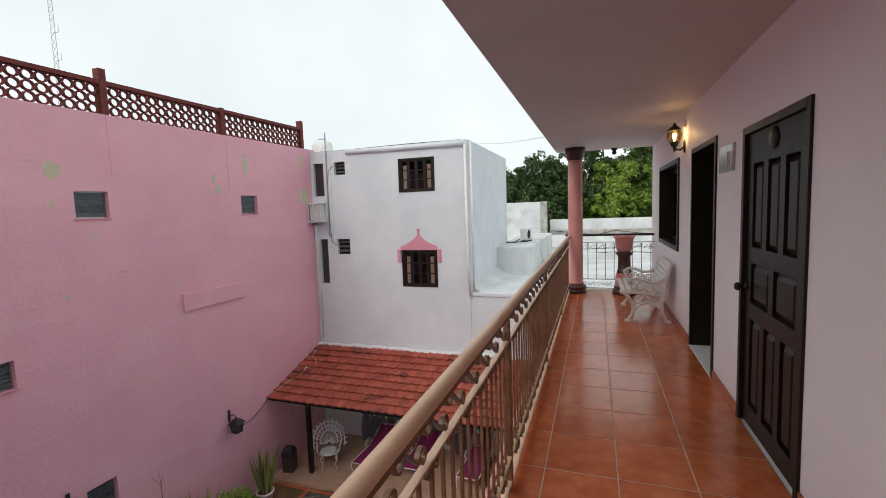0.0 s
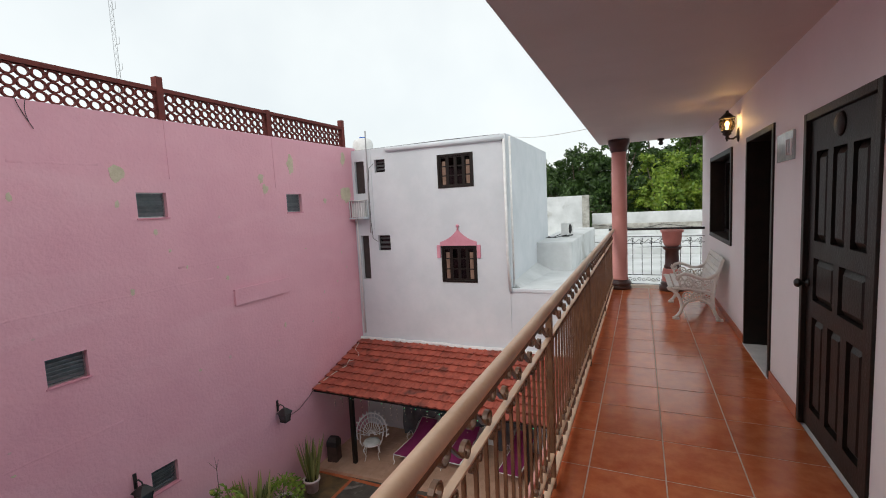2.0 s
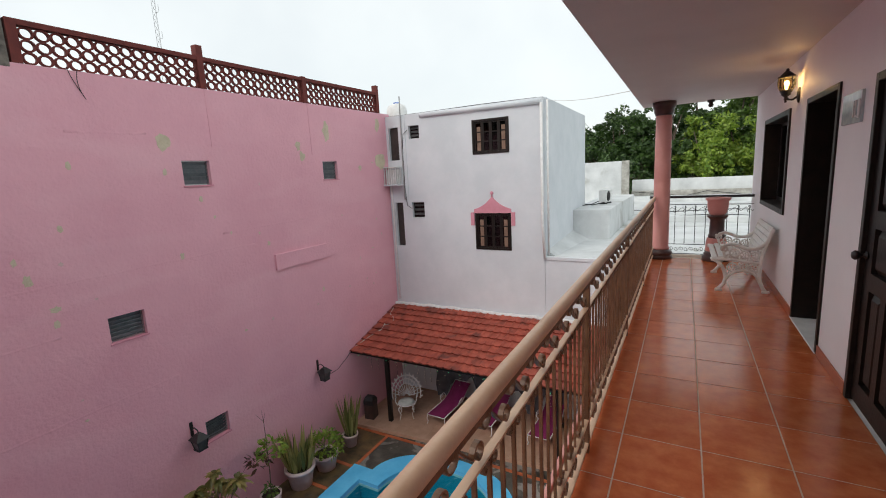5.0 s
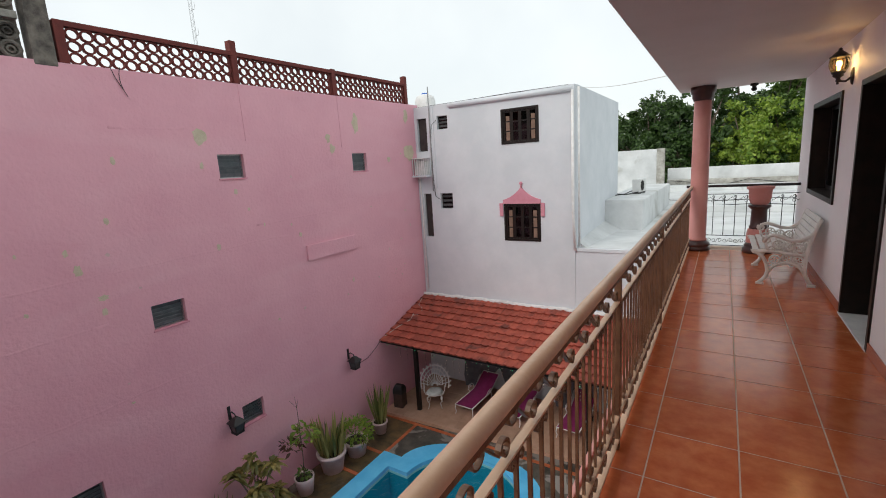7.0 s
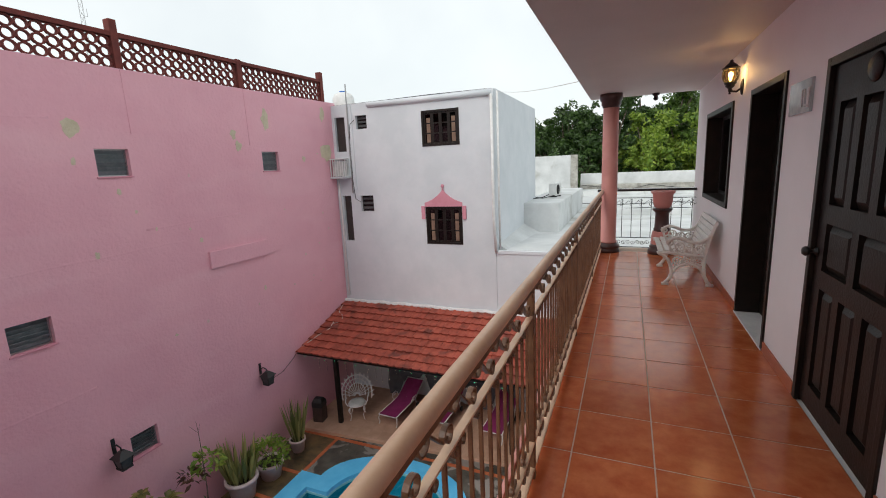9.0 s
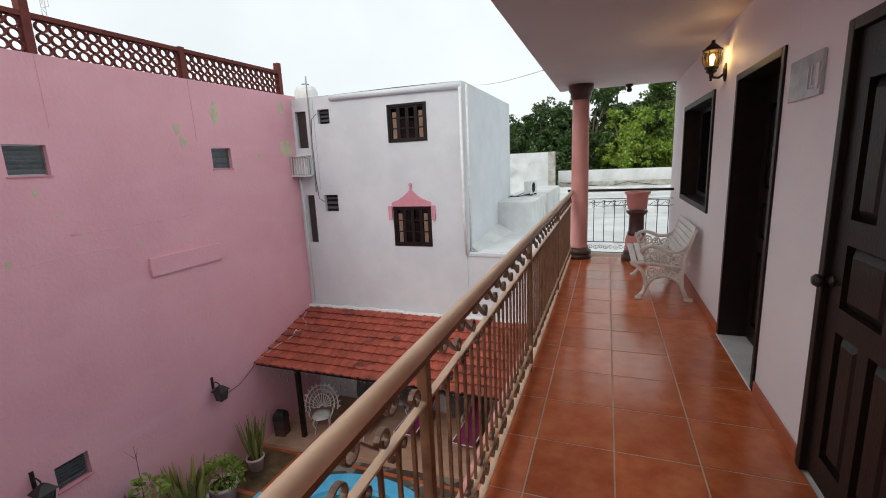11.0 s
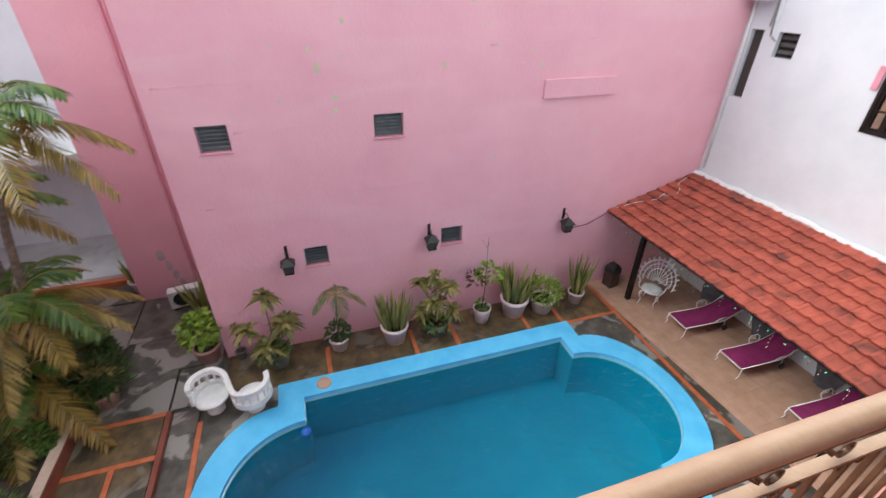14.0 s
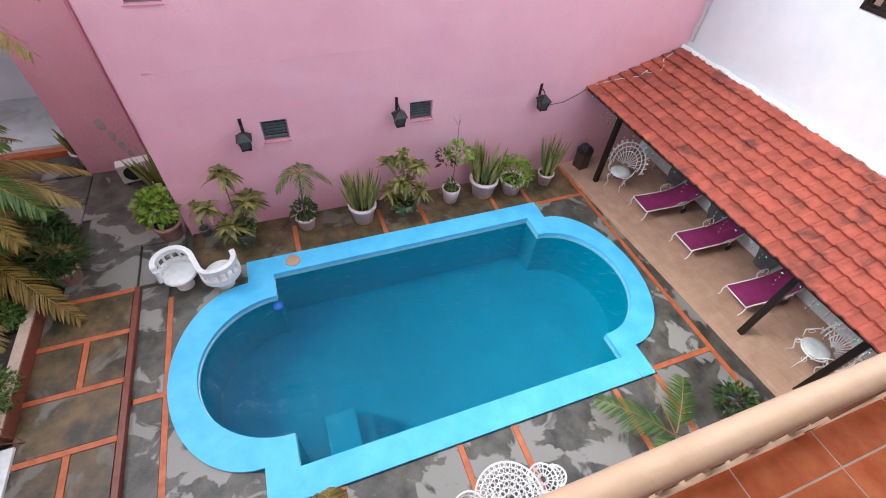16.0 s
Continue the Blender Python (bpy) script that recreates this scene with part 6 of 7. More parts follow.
# ---- plants ----
def leaf(bm, p, d, up, ln, w, fold=0.0, droop=0.0, n=3):
    """A tapered leaf from p along d, made of n quads a side."""
    d = d.normalized()
    s = d.cross(up)
    s = s.normalized() if s.length > 1e-5 else d.orthogonal().normalized()
    u = s.cross(d)
    prev = None
    for k in range(n + 1):
        f = k / n
        c = p + d * (ln * f) - Vector((0, 0, 1)) * (droop * ln * f * f)
        wd = w * (math.sin(math.pi * (0.12 + 0.86 * f)) if k < n else 0.04)
        row = (bm.verts.new(c - s * wd / 2 + u * fold * wd), bm.verts.new(c + s * wd / 2 + u * fold * wd))
        if prev:
            bm.faces.new((prev[0], prev[1], row[1], row[0]))
        prev = row


def rdir(rg, lo=-0.2, hi=1.0):
    a = rg.uniform(0, 2 * math.pi)
    z = rg.uniform(lo, hi)
    r = math.sqrt(max(0.0, 1 - min(1, z * z)))
    return Vector((r * math.cos(a), r * math.sin(a), z))


def pot(o, r, h, material, rim=True):
    bm = bmesh.new()
    pr = [(r * 0.72, 0.0), (r * 0.95, h * 0.85)]
    pr += [(r * 1.05, h * 0.86), (r * 1.06, h)] if rim else [(r, h)]
    pr += [(r * 0.88, h), (r * 0.85, h * 0.88), (0, h * 0.88)]
    lathe(bm, pr, 22)
    o.matrix_basis = o.matrix_basis @ Matrix.Scale(1.33, 4)
    body = smooth(part("pot", bm, material, o))
    bm = bmesh.new()
    lathe(bm, [(r * 0.86, h * 0.9), (0, h * 0.92)], 14)
    part("soil", bm, EARTH, body)


def bush(bm, rg, c, rx, rz, n, ln, w, droop=0.3):
    for _ in range(n):
        d = rdir(rg, -0.35, 1.0)
        k = rg.uniform(0.55, 1.0)
        p = Vector(c) + Vector((d.x * rx * k, d.y * rx * k, d.z * rz * k))
        leaf(bm, p, d + rdir(rg, -0.6, 0.6) * 0.8, rdir(rg, 0.2, 1), ln * rg.uniform(0.7, 1.2), w * rg.uniform(0.7, 1.2), 0.15, droop * rg.random(), 2)


def snake_plant(at, label, r, h, hp, seed, n=34):
    o = thing("potted_snake_plant", label, "potted plant", at=at)
    pot(o, r, hp, POT_WHITE)
    rg = random.Random(seed)
    bm = bmesh.new()
    for _ in range(int(n * 2.0)):
        a, q = rg.uniform(0, 2 * math.pi), r * 0.8 * math.sqrt(rg.random())
        p = Vector((q * math.cos(a), q * math.sin(a), hp * 0.9))
        leaf(bm, p, Vector((math.cos(a) * rg.uniform(0, 0.38), math.sin(a) * rg.uniform(0, 0.38), 1)), rdir(rg, -0.2, 0.2), 1.25 * h * rg.uniform(0.55, 1.05), 0.062, 0.2, 0, 4)
    part("leaves", bm, LEAF_BLADE, o)


def bushy_pot(at, label, r, hp, rx, rz, leafm, seed, potm, n=420, ln=0.09, w=0.05, stem=0.0):
    o = thing("potted_shrub", label, "potted plant", at=at)
    pot(o, r, hp, potm)
    rg = random.Random(seed)
    bm = bmesh.new()
    bush(bm, rg, (0, 0, hp + stem + rz * 0.5), rx, rz, n, ln, w)
    part("leaves", bm, leafm, o)
    bm = bmesh.new()
    for _ in range(6):
        d = rdir(rg, 0.5, 1)
        tube(bm, [(0, 0, hp * 0.85), (0.04 * d.x, 0.04 * d.y, hp + stem * 0.6 + 0.1), (rx * 0.6 * d.x, rx * 0.6 * d.y, hp + stem + rz * 0.7)], 0.014, 5, r_end=0.005)
    part("stem", bm, BARK, o)


def tufted(at, label, r, hp, stems, seed, leafm, potm, ln=0.38, w=0.06, extra=0):
    """Bare canes with rosettes of long drooping leaves."""
    o = thing("potted_cane_plant", label, "potted plant", at=at)
    pot(o, r, hp, potm)
    rg = random.Random(seed)
    lv, st = bmesh.new(), bmesh.new()
    for x, y, z in stems:
        tube(st, [(0, 0, hp * 0.85), (x * 0.4, y * 0.4, hp + z * 0.5), (x, y, hp + z)], 0.018, 6, r_end=0.009)
        for _ in range(34):
            d = rdir(rg, -0.1, 0.9)
            leaf(lv, Vector((x, y, hp + z - rg.uniform(0, 0.16))), d, Vector((0, 0, 1)), ln * rg.uniform(0.6, 1.1), w, 0.12, 0.55, 4)
    part("leaves", lv, leafm, o)
    part("stem", st, BARK, o)
    if extra:
        bm = bmesh.new()
        bush(bm, rg, (0.1, -0.05, hp + 0.06), r * 1.2, 0.26, extra, 0.1, 0.055)
        part("ground_cover", bm, LEAF_MID, o)


def frond(bm_r, bm_l, p, d, ln, n=34, wl=0.38, droop=0.55, rg=RNG, w=0.028):
    """One feather palm frond: a curved midrib with leaflets on both sides."""
    d = d.normalized()
    side = d.cross(Vector((0, 0, 1)))
    side = side.normalized() if side.length > 1e-4 else Vector((1, 0, 0))
    pts = [p + d * (ln * k / 12) - Vector((0, 0, 1)) * (droop * ln * (k / 12) ** 2) for k in range(13)]
    tube(bm_r, pts, 0.016, 5, r_end=0.004)
    for k in range(n):
        f = 0.14 + 0.86 * k / n
        i = min(11, int(f * 12))
        q = pts[i].lerp(pts[i + 1], f * 12 - i)
        t = (pts[i + 1] - pts[i]).normalized()
        l = wl * (0.35 + 0.65 * math.sin(math.pi * min(1, 0.15 + 0.85 * f)))
        for s in (-1, 1):
            leaf(bm_l, q, side * s * rg.uniform(0.7, 1.0) + t * rg.uniform(0.55, 0.9) - Vector((0, 0, rg.uniform(0.05, 0.35))), Vector((0, 0, 1)), l * rg.uniform(0.85, 1.1), w, 0.1, 0.25, 3)


def small_palm(at, label, r, hp, h, seed):
    o = thing("potted_palm", label, "potted plant", at=at)
    pot(o, r, hp, POT_WHITE)
    rg = random.Random(seed)
    st, rib, lv, dry = bmesh.new(), bmesh.new(), bmesh.new(), bmesh.new()
    tube(st, [(0, 0, hp * 0.8), (0.03, 0.02, hp + h * 0.5), (0.0, 0.05, hp + h)], 0.022, 7, r_end=0.014)
    for k, (a, el) in enumerate(((10, 0.9), (95, 0.55), (200, 0.6), (280, 0.9), (150, 1.3))):
        d = Vector((math.cos(radians(a)), math.sin(radians(a)), el))
        frond(rib, dry if k in (1, 2) else lv, Vector((0, 0.05, hp + h)), d, 0.62, 22, 0.24, 1.05, rg, 0.014)
    part("stem", st, BARK, o)
    part("midribs", rib, FROND_DRY, o)
    part("leaves", lv, FROND, o)
    part("dry_leaves", dry, LEAF_OLIVE, o)
    bm = bmesh.new()
    bush(bm, rg, (0, 0, hp + 0.12), r * 1.2, 0.26, 260, 0.08, 0.045)
    part("ground_cover", bm, LEAF_DARK, o)


bushy_pot(pose(-9.35, -0.35, GZ), "lush yellow-green shrub in a pink pot at the wall's corner", 0.25, 0.36, 0.34, 0.42, LEAF_LIGHT, 21, POT_TERRA, 420, 0.14, 0.09, 0.12)
tufted(pose(-8.65, 1.35, GZ), "tall bronze-leaved cane plant in a grey pot by the pink wall", 0.26, 0.36, [(-0.1, 0.0, 1.25), (0.18, 0.25, 0.75), (0.1, -0.35, 0.7), (-0.25, 0.3, 0.5), (0.3, -0.1, 0.4)], 31, LEAF_OLIVE, POT_GREY, 0.36, 0.075, 260)
tufted(pose(-9.12, 0.45, GZ), "small sprig growing by the wall in a grey pot", 0.1, 0.2, [(-0.02, 0.02, 0.6)], 33, LEAF_OLIVE, POT_GREY, 0.24, 0.05)
small_palm(pose(-8.74, 2.92, GZ), "slender potted palm with yellowing fronds and low greenery", 0.2, 0.3, 1.0, 3)
snake_plant(pose(-8.6, 4.4, GZ), "snake plant with striped blades in a white pot", 0.27, 0.62, 0.42, 4, 44)
tufted(pose(-8.56, 5.54, GZ), "dense bronze-leaved shrub in a grey pot by the pink wall", 0.26, 0.32, [(0, 0, 1.2), (0.2, 0.25, 1.0), (-0.1, -0.3, 1.05), (0.25, -0.15, 0.75), (-0.2, 0.2, 0.8), (0.1, 0.05, 0.6), (0.2, 0.3, 0.45), (0.05, -0.3, 0.4)], 35, LEAF_OLIVE, POT_GREY, 0.3, 0.075, 160)


def sapling():
    o = thing("potted_sapling", "thin sapling with reddish and green leaves in a white pot", "potted plant", at=pose(-8.66, 6.96, GZ))
    pot(o, 0.2, 0.36, POT_WHITE, False)
    rg = random.Random(8)
    bm = bmesh.new()
    tube(bm, [(0, 0, 0.3), (0.02, 0.02, 0.8), (0, 0.04, 1.5), (0.01, 0.03, 1.95)], 0.014, 6, r_end=0.004)
    for a in (20, 140, 250):
        tube(bm, [(0, 0.03, 1.15), (0.2 * math.cos(radians(a)), 0.2 * math.sin(radians(a)), 1.3)], 0.008, 5, r_end=0.003)
        tube(bm, [(0.01, 0.03, 1.85), (0.08 * math.cos(radians(a)), 0.1 * math.sin(radians(a)), 2.05)], 0.004, 4, r_end=0.002)
    part("stem", bm, BARK, o)
    bm = bmesh.new()
    bush(bm, rg, (0.05, 0.08, 1.25), 0.28, 0.22, 90, 0.13, 0.07, 0.6)
    part("leaves", bm, LEAF_LIGHT, o)
    bm = bmesh.new()
    bush(bm, rg, (0.0, -0.2, 1.15), 0.18, 0.18, 40, 0.13, 0.07, 0.8)
    part("red_leaves", bm, leaf_mat("reddish_leaf", (0.07, 0.03, 0.02), (0.16, 0.07, 0.035)), o, "dull reddish leaves")
    bm = bmesh.new()
    bush(bm, rg, (0, 0, 0.42), 0.12, 0.15, 30, 0.09, 0.06)
    part("ground_cover", bm, LEAF_MID, o)


sapling()
snake_plant(pose(-8.68, 7.98, GZ), "large snake plant in a cracked white pot", 0.3, 0.66, 0.44, 6, 52)
bushy_pot(pose(-8.56, 8.85, GZ), "rounded bright green shrub in a pale pot", 0.27, 0.36, 0.42, 0.34, LEAF_LIGHT, 7, POT_WHITE, 560, 0.08, 0.05)
snake_plant(pose(-8.62, 10.03, GZ), "snake plant with trailing greenery in a small pot", 0.18, 0.8, 0.3, 9, 22)


def cycad(at, label, n, ln, seed, up=0.5, dry=0):
    o = thing("palm", label, "palm", at=at)
    rg = random.Random(seed)
    tr, rib, lv, dl = bmesh.new(), bmesh.new(), bmesh.new(), bmesh.new()
    lathe(tr, [(0.11, -0.05), (0.13, 0.1), (0.1, 0.28), (0.0, 0.3)], 12)
    for k in range(n):
        a = 2 * math.pi * k / n + rg.uniform(-0.25, 0.25)
        d = Vector((math.cos(a), math.sin(a), up * rg.uniform(0.6, 1.5)))
        frond(rib, dl if k < dry else lv, Vector((0, 0, 0.25)), d, ln * rg.uniform(0.8, 1.1), 30, 0.3, 0.5, rg, 0.02)
    part("trunk", tr, BARK, o)
    part("midribs", rib, FROND_DRY, o)
    part("leaves", lv, FROND_DARK if not dry else FROND, o)
    if dry:
        part("dry_leaves", dl, FROND_DRY, o)
    return o


def young_palm():
    o = thing("palm", "young palm with a few long fronds beside the pool", "palm", at=pose(-0.95, 8.64, GZ))
    rg = random.Random(12)
    tr, rib, lv = bmesh.new(), bmesh.new(), bmesh.new()
    lathe(tr, [(0.06, -0.05), (0.07, 0.1), (0.05, 0.3), (0.0, 0.32)], 10)
    for d, ln, n in ((Vector((-0.75, -0.85, 0.55)), 1.75, 30), (Vector((-0.85, 0.75, 0.6)), 1.35, 30), (Vector((-1.0, -0.25, 0.9)), 1.7, 0), (Vector((0.5, 0.2, 0.8)), 1.1, 24), (Vector((0.3, -0.6, 0.7)), 1.1, 24)):
        frond(rib, lv, Vector((0, 0, 0.25)), d, ln, n + (10 if n else 0), 0.45, 0.3, rg, 0.028)
    part("trunk", tr, BARK, o)
    part("midribs", rib, FROND_DRY, o)
    part("leaves", lv, FROND, o)


young_palm()
bushy_pot(pose(-1.12, 10.2, GZ), "small dark-leaved plant in a low pot by the patio", 0.12, 0.15, 0.26, 0.24, LEAF_DARK, 14, POT_GREY, 180, 0.12, 0.06)


def tall_palm(at, label, h, n, ln, seed, dry=3, lean=(0, 0), up=(0.35, 1.5)):
    o = thing("palm_tree", label, "palm tree", "palms in the garden bed", at=at)
    rg = random.Random(seed)
    tr, rib, lv, dl = bmesh.new(), bmesh.new(), bmesh.new(), bmesh.new()
    pts = [(lean[0] * f * f, lean[1] * f * f, h * f) for f in np.linspace(0, 1, 12)]
    tube(tr, pts, 0.10, 10, r_end=0.06)
    for k in range(10):
        z = h * (k + 0.5) / 10
        f = z / h
        tube(tr, [(lean[0] * f * f + (0.105 - 0.04 * f) * math.cos(a), lean[1] * f * f + (0.105 - 0.04 * f) * math.sin(a), z) for a in np.linspace(0, 2 * math.pi, 11)[:-1]], 0.012, 4, closed=True)
    top = Vector((lean[0], lean[1], h))
    for k in range(n):
        a = 2 * math.pi * k / n + rg.uniform(-0.2, 0.2)
        is_dry = k % max(1, n // dry) == 0 if dry else False
        d = Vector((math.cos(a), math.sin(a), rg.uniform(-0.1, 0.35) if is_dry else rg.uniform(*up)))
        frond(rib, dl if is_dry else lv, top, d, ln * rg.uniform(0.8, 1.1), 46, 0.5, 0.62, rg, 0.046)
    part("trunk", tr, BARK, o)
    part("midribs", rib, FROND_DRY, o)
    part("leaves", lv, FROND, o)
    part("dry_leaves", dl, FROND_DRY, o, "yellowed dry fronds")


tall_palm(pose(-9.1, -3.3, GZ), "tall palm tree with green and yellowed hanging fronds", 6.3, 20, 2.3, 41, 7, (0.1, 1.1))
tall_palm(pose(-9.0, -3.6, GZ), "middling palm with arching yellow-green fronds", 2.9, 17, 2.1, 42, 6, (0.1, 0.4))
tall_palm(pose(-8.5, -3.75, GZ), "low palm with drooping yellow fronds over the paving", 1.3, 14, 2.0, 46, 7, (0.1, 0.2))
tall_palm(pose(-10.8, -4.4, GZ), "slender palm tree behind the garden bed", 4.4, 14, 1.9, 43, 4, (0.2, 0.3))
bushy_pot(pose(-8.5, -2.45, GZ), "dark fern-like shrub in a pink clay pot", 0.26, 0.34, 0.5, 0.4, LEAF_DARK, 24, POT_TERRA, 600, 0.2, 0.03, 0.05)
cyc = cycad(pose(-8.55, -2.75, GZ + 0.3), "dark green feathery fern palm behind the clay pot", 14, 0.8, 44, 0.7)
snake_plant(pose(-11.0, -0.55, GZ), "spiky green plant by the air-conditioner in a white pot", 0.2, 0.75, 0.3, 17, 30)
snake_plant(pose(-13.2, -2.75, GZ), "strap-leaved plant in a white bowl near the porch", 0.22, 0.5, 0.3, 18, 22)
tall_palm(pose(-1.15, 2.1, GZ), "short palm with upright yellow-green fronds by the pool", 0.5, 9, 1.15, 45, 2, up=(1.2, 3.0))


def planter_bed():
    b = thing("planter_bed", "raised garden bed with a brown tiled kerb", "planter")
    x0, x1, y0, y1 = -7.85, -4.75, -4.8, -2.7
    t = 0.22
    part("kerb", boxes((x0, y1 - t, GZ, x1, y1, GZ + 0.4), (x0, y0, GZ, x1, y0 + t, GZ + 0.4), (x0, y0 + t, GZ, x0 + t, y1 - t, GZ + 0.4), (x1 - t, y0 + t, GZ, x1, y1 - t, GZ + 0.4), bevel=0.01), RISER, b)
    part("kerb_top", boxes((x0 + 0.02, y1 - t, GZ + 0.401, x1 - 0.02, y1 - 0.02, GZ + 0.42)), GROUT, b)
    part("soil", boxes((x0 + t, y0 + t, GZ, x1 - t, y1 - t, GZ + 0.3)), EARTH, b)
    for k, (x, y, rx, m, s) in enumerate(((-5.5, -3.25, 0.7, LEAF_MID, 51), (-5.5, -4.0, 0.65, LEAF_MID, 52), (-7.2, -3.6, 0.5, LEAF_DARK, 53), (-7.3, -3.15, 0.3, LEAF_MID, 54))):
        o = thing("shrub", "clipped small-leaved green shrub in the raised bed", "shrub", "shrubs in the raised bed", at=pose(x, y, GZ + 0.28))
        bm = bmesh.new()
        bush(bm, random.Random(s), (0, 0, 0.25), rx, 0.5, 1500, 0.08, 0.05)
        part("leaves", bm, m, o)
        bm = bmesh.new()
        for q in range(5):
            d = rdir(random.Random(s + q), 0.5, 1)
            tube(bm, [(0, 0, 0), (rx * 0.6 * d.x, rx * 0.6 * d.y, 0.45 * d.z)], 0.014, 5, r_end=0.005)
        part("stem", bm, BARK, o)


planter_bed()
for k, (x, y, r, m) in enumerate(((-9.6, -2.9, 0.55, LEAF_DARK), (-10.2, -3.3, 0.6, LEAF_MID), (-9.0, -3.9, 0.6, LEAF_DARK), (-8.2, -4.2, 0.5, LEAF_DARK))):
    o = thing("shrub", "dark leafy shrub under the palms", "shrub", "shrubs under the palms", at=pose(x, y, GZ))
    bm = bmesh.new()
    bush(bm, random.Random(90 + k), (0, 0, 0.45), r, 0.6, 900, 0.16, 0.07)
    part("leaves", bm, m, o)
    bm = bmesh.new()
    for q in range(5):
        v = rdir(random.Random(95 + k + q), 0.5, 1)
        tube(bm, [(0, 0, -0.05), (r * 0.6 * v.x, r * 0.6 * v.y, 0.7 * v.z)], 0.016, 5, r_end=0.006)
    part("stem", bm, BARK, o)


def garden_stair():
    s = thing("garden_stair", "white garden steps with a rusty scrolled rail", "stairs")
    for k in range(6):
        bm = bmesh.new()
        box(bm, -4.6, -2.62 - 0.28 * (k + 1), GZ, -3.3, -2.62 - 0.28 * k, GZ + 0.17 * (k + 1), bevel=0.008)
        part("step", bm, CONCRETE_WHITE, s)
    bm = bmesh.new()
    for x in (-4.66,):
        tube(bm, [(x, -2.5, GZ + 0.8), (x, -4.3, GZ + 1.85)], 0.02, 7)
        tube(bm, [(x, -2.5, GZ + 0.12), (x, -4.3, GZ + 1.17)], 0.012, 6)
        for k in range(9):
            y = -2.5 - 0.225 * k
            z = (k / 8) * 1.05
            tube(bm, [(x, y, GZ + 0.12 + z if k else GZ), (x, y, GZ + 0.8 + z)], 0.009, 5)
            tube(bm, [(x, y - 0.1 + 0.05 * math.cos(a), GZ + 0.5 + z + 0.05 * math.sin(a)) for a in np.linspace(0, 2 * math.pi, 11)[:-1]], 0.007, 5, closed=True)
    part("rail", bm, RAIL_BROWN, s, "rusty scrolled rail")


garden_stair()


# ---- trees beyond the roofs ----
def tree(x, y, h, spread, seed, leafm, dens=5200):
    o = thing("tree", "leafy green broad-crowned tree beyond the white roofs", "tree", "trees beyond the roofs", at=pose(x, y, GZ))
    rg = random.Random(seed)
    tr = bmesh.new()
    trunk_h = h * 0.45
    tube(tr, [(0, 0, -0.2), (0.15, 0.1, trunk_h * 0.5), (0.1, -0.1, trunk_h)], 0.38, 9, r_end=0.24)
    clumps = []
    for k in range(26):
        d = rdir(rg, -0.25, 1.0)
        e = Vector((d.x * spread * rg.uniform(0.45, 0.95), d.y * spread * rg.uniform(0.45, 0.95), trunk_h + (h - trunk_h) * max(0.05, d.z) * rg.uniform(0.6, 0.95)))
        tube(tr, [(0.1, -0.1, trunk_h * rg.uniform(0.75, 1.0)), (e.x * 0.5, e.y * 0.5, trunk_h + (e.z - trunk_h) * 0.6), tuple(e)], 0.13, 6, r_end=0.03)
        clumps.append((e, rg.uniform(0.9, 1.7)))
    part("trunk", tr, BARK, o)
    # crown: many small leaves gathered in uneven clumps
    per = dens // len(clumps)
    pts, faces = [], []
    for e, r in clumps:
        subs = [(e + rdir(rg, -0.7, 1.0) * r * rg.uniform(0.3, 1.0), r * rg.uniform(0.25, 0.5)) for _ in range(9)]
        for _ in range(per):
            c, q = rg.choice(subs)
            d = rdir(rg, -0.8, 1.0)
            p = c + d * q * rg.random() ** 0.4
            s = rg.uniform(0.14, 0.28)
            a = (d + rdir(rg, -1, 1) * 0.9).normalized()
            b = a.orthogonal().normalized()
            b = (Matrix.Rotation(rg.uniform(0, 6.28), 3, a) @ b)
            t = a.cross(b)
            i = len(pts)
            pts += [tuple(p - b * s * 0.6), tuple(p + t * s * 0.42), tuple(p + b * s), tuple(p - t * s * 0.42)]
            faces.append((i, i + 1, i + 2, i + 3))
    me = bpy.data.meshes.new("crown")
    me.from_pydata(pts, [], faces)
    me.materials.append(leafm)
    ob = new("crown", me)
    ob.parent = o


for k, (x, y, h, s, m) in enumerate(((-5.6, 48, 15.2, 4.6, LEAF_DARK), (-1.2, 47, 16.0, 4.4, LEAF_DARK), (4.5, 50, 16.6, 4.8, LEAF_MID), (7.6, 46, 14.6, 4.2, LEAF_MID), (2.2, 44.5, 12.2, 3.6, LEAF_LIGHT),
                                     (10.2, 49, 17.2, 5.0, LEAF_MID), (14, 50, 16, 5.0, LEAF_DARK), (7.0, 43.8, 12.6, 3.6, LEAF_LIGHT), (-9.5, 51, 13, 4.4, LEAF_DARK), (1.8, 53, 17.0, 5.0, LEAF_DARK), (-3.2, 45, 12.6, 3.6, LEAF_DARK), (11.2, 44.2, 13.6, 3.8, LEAF_LIGHT), (18, 50, 15, 5, LEAF_DARK), (4.6, 46.5, 13.6, 4.0, LEAF_DARK))):
    tree(x, y, h, s, 60 + k, m, 12000)


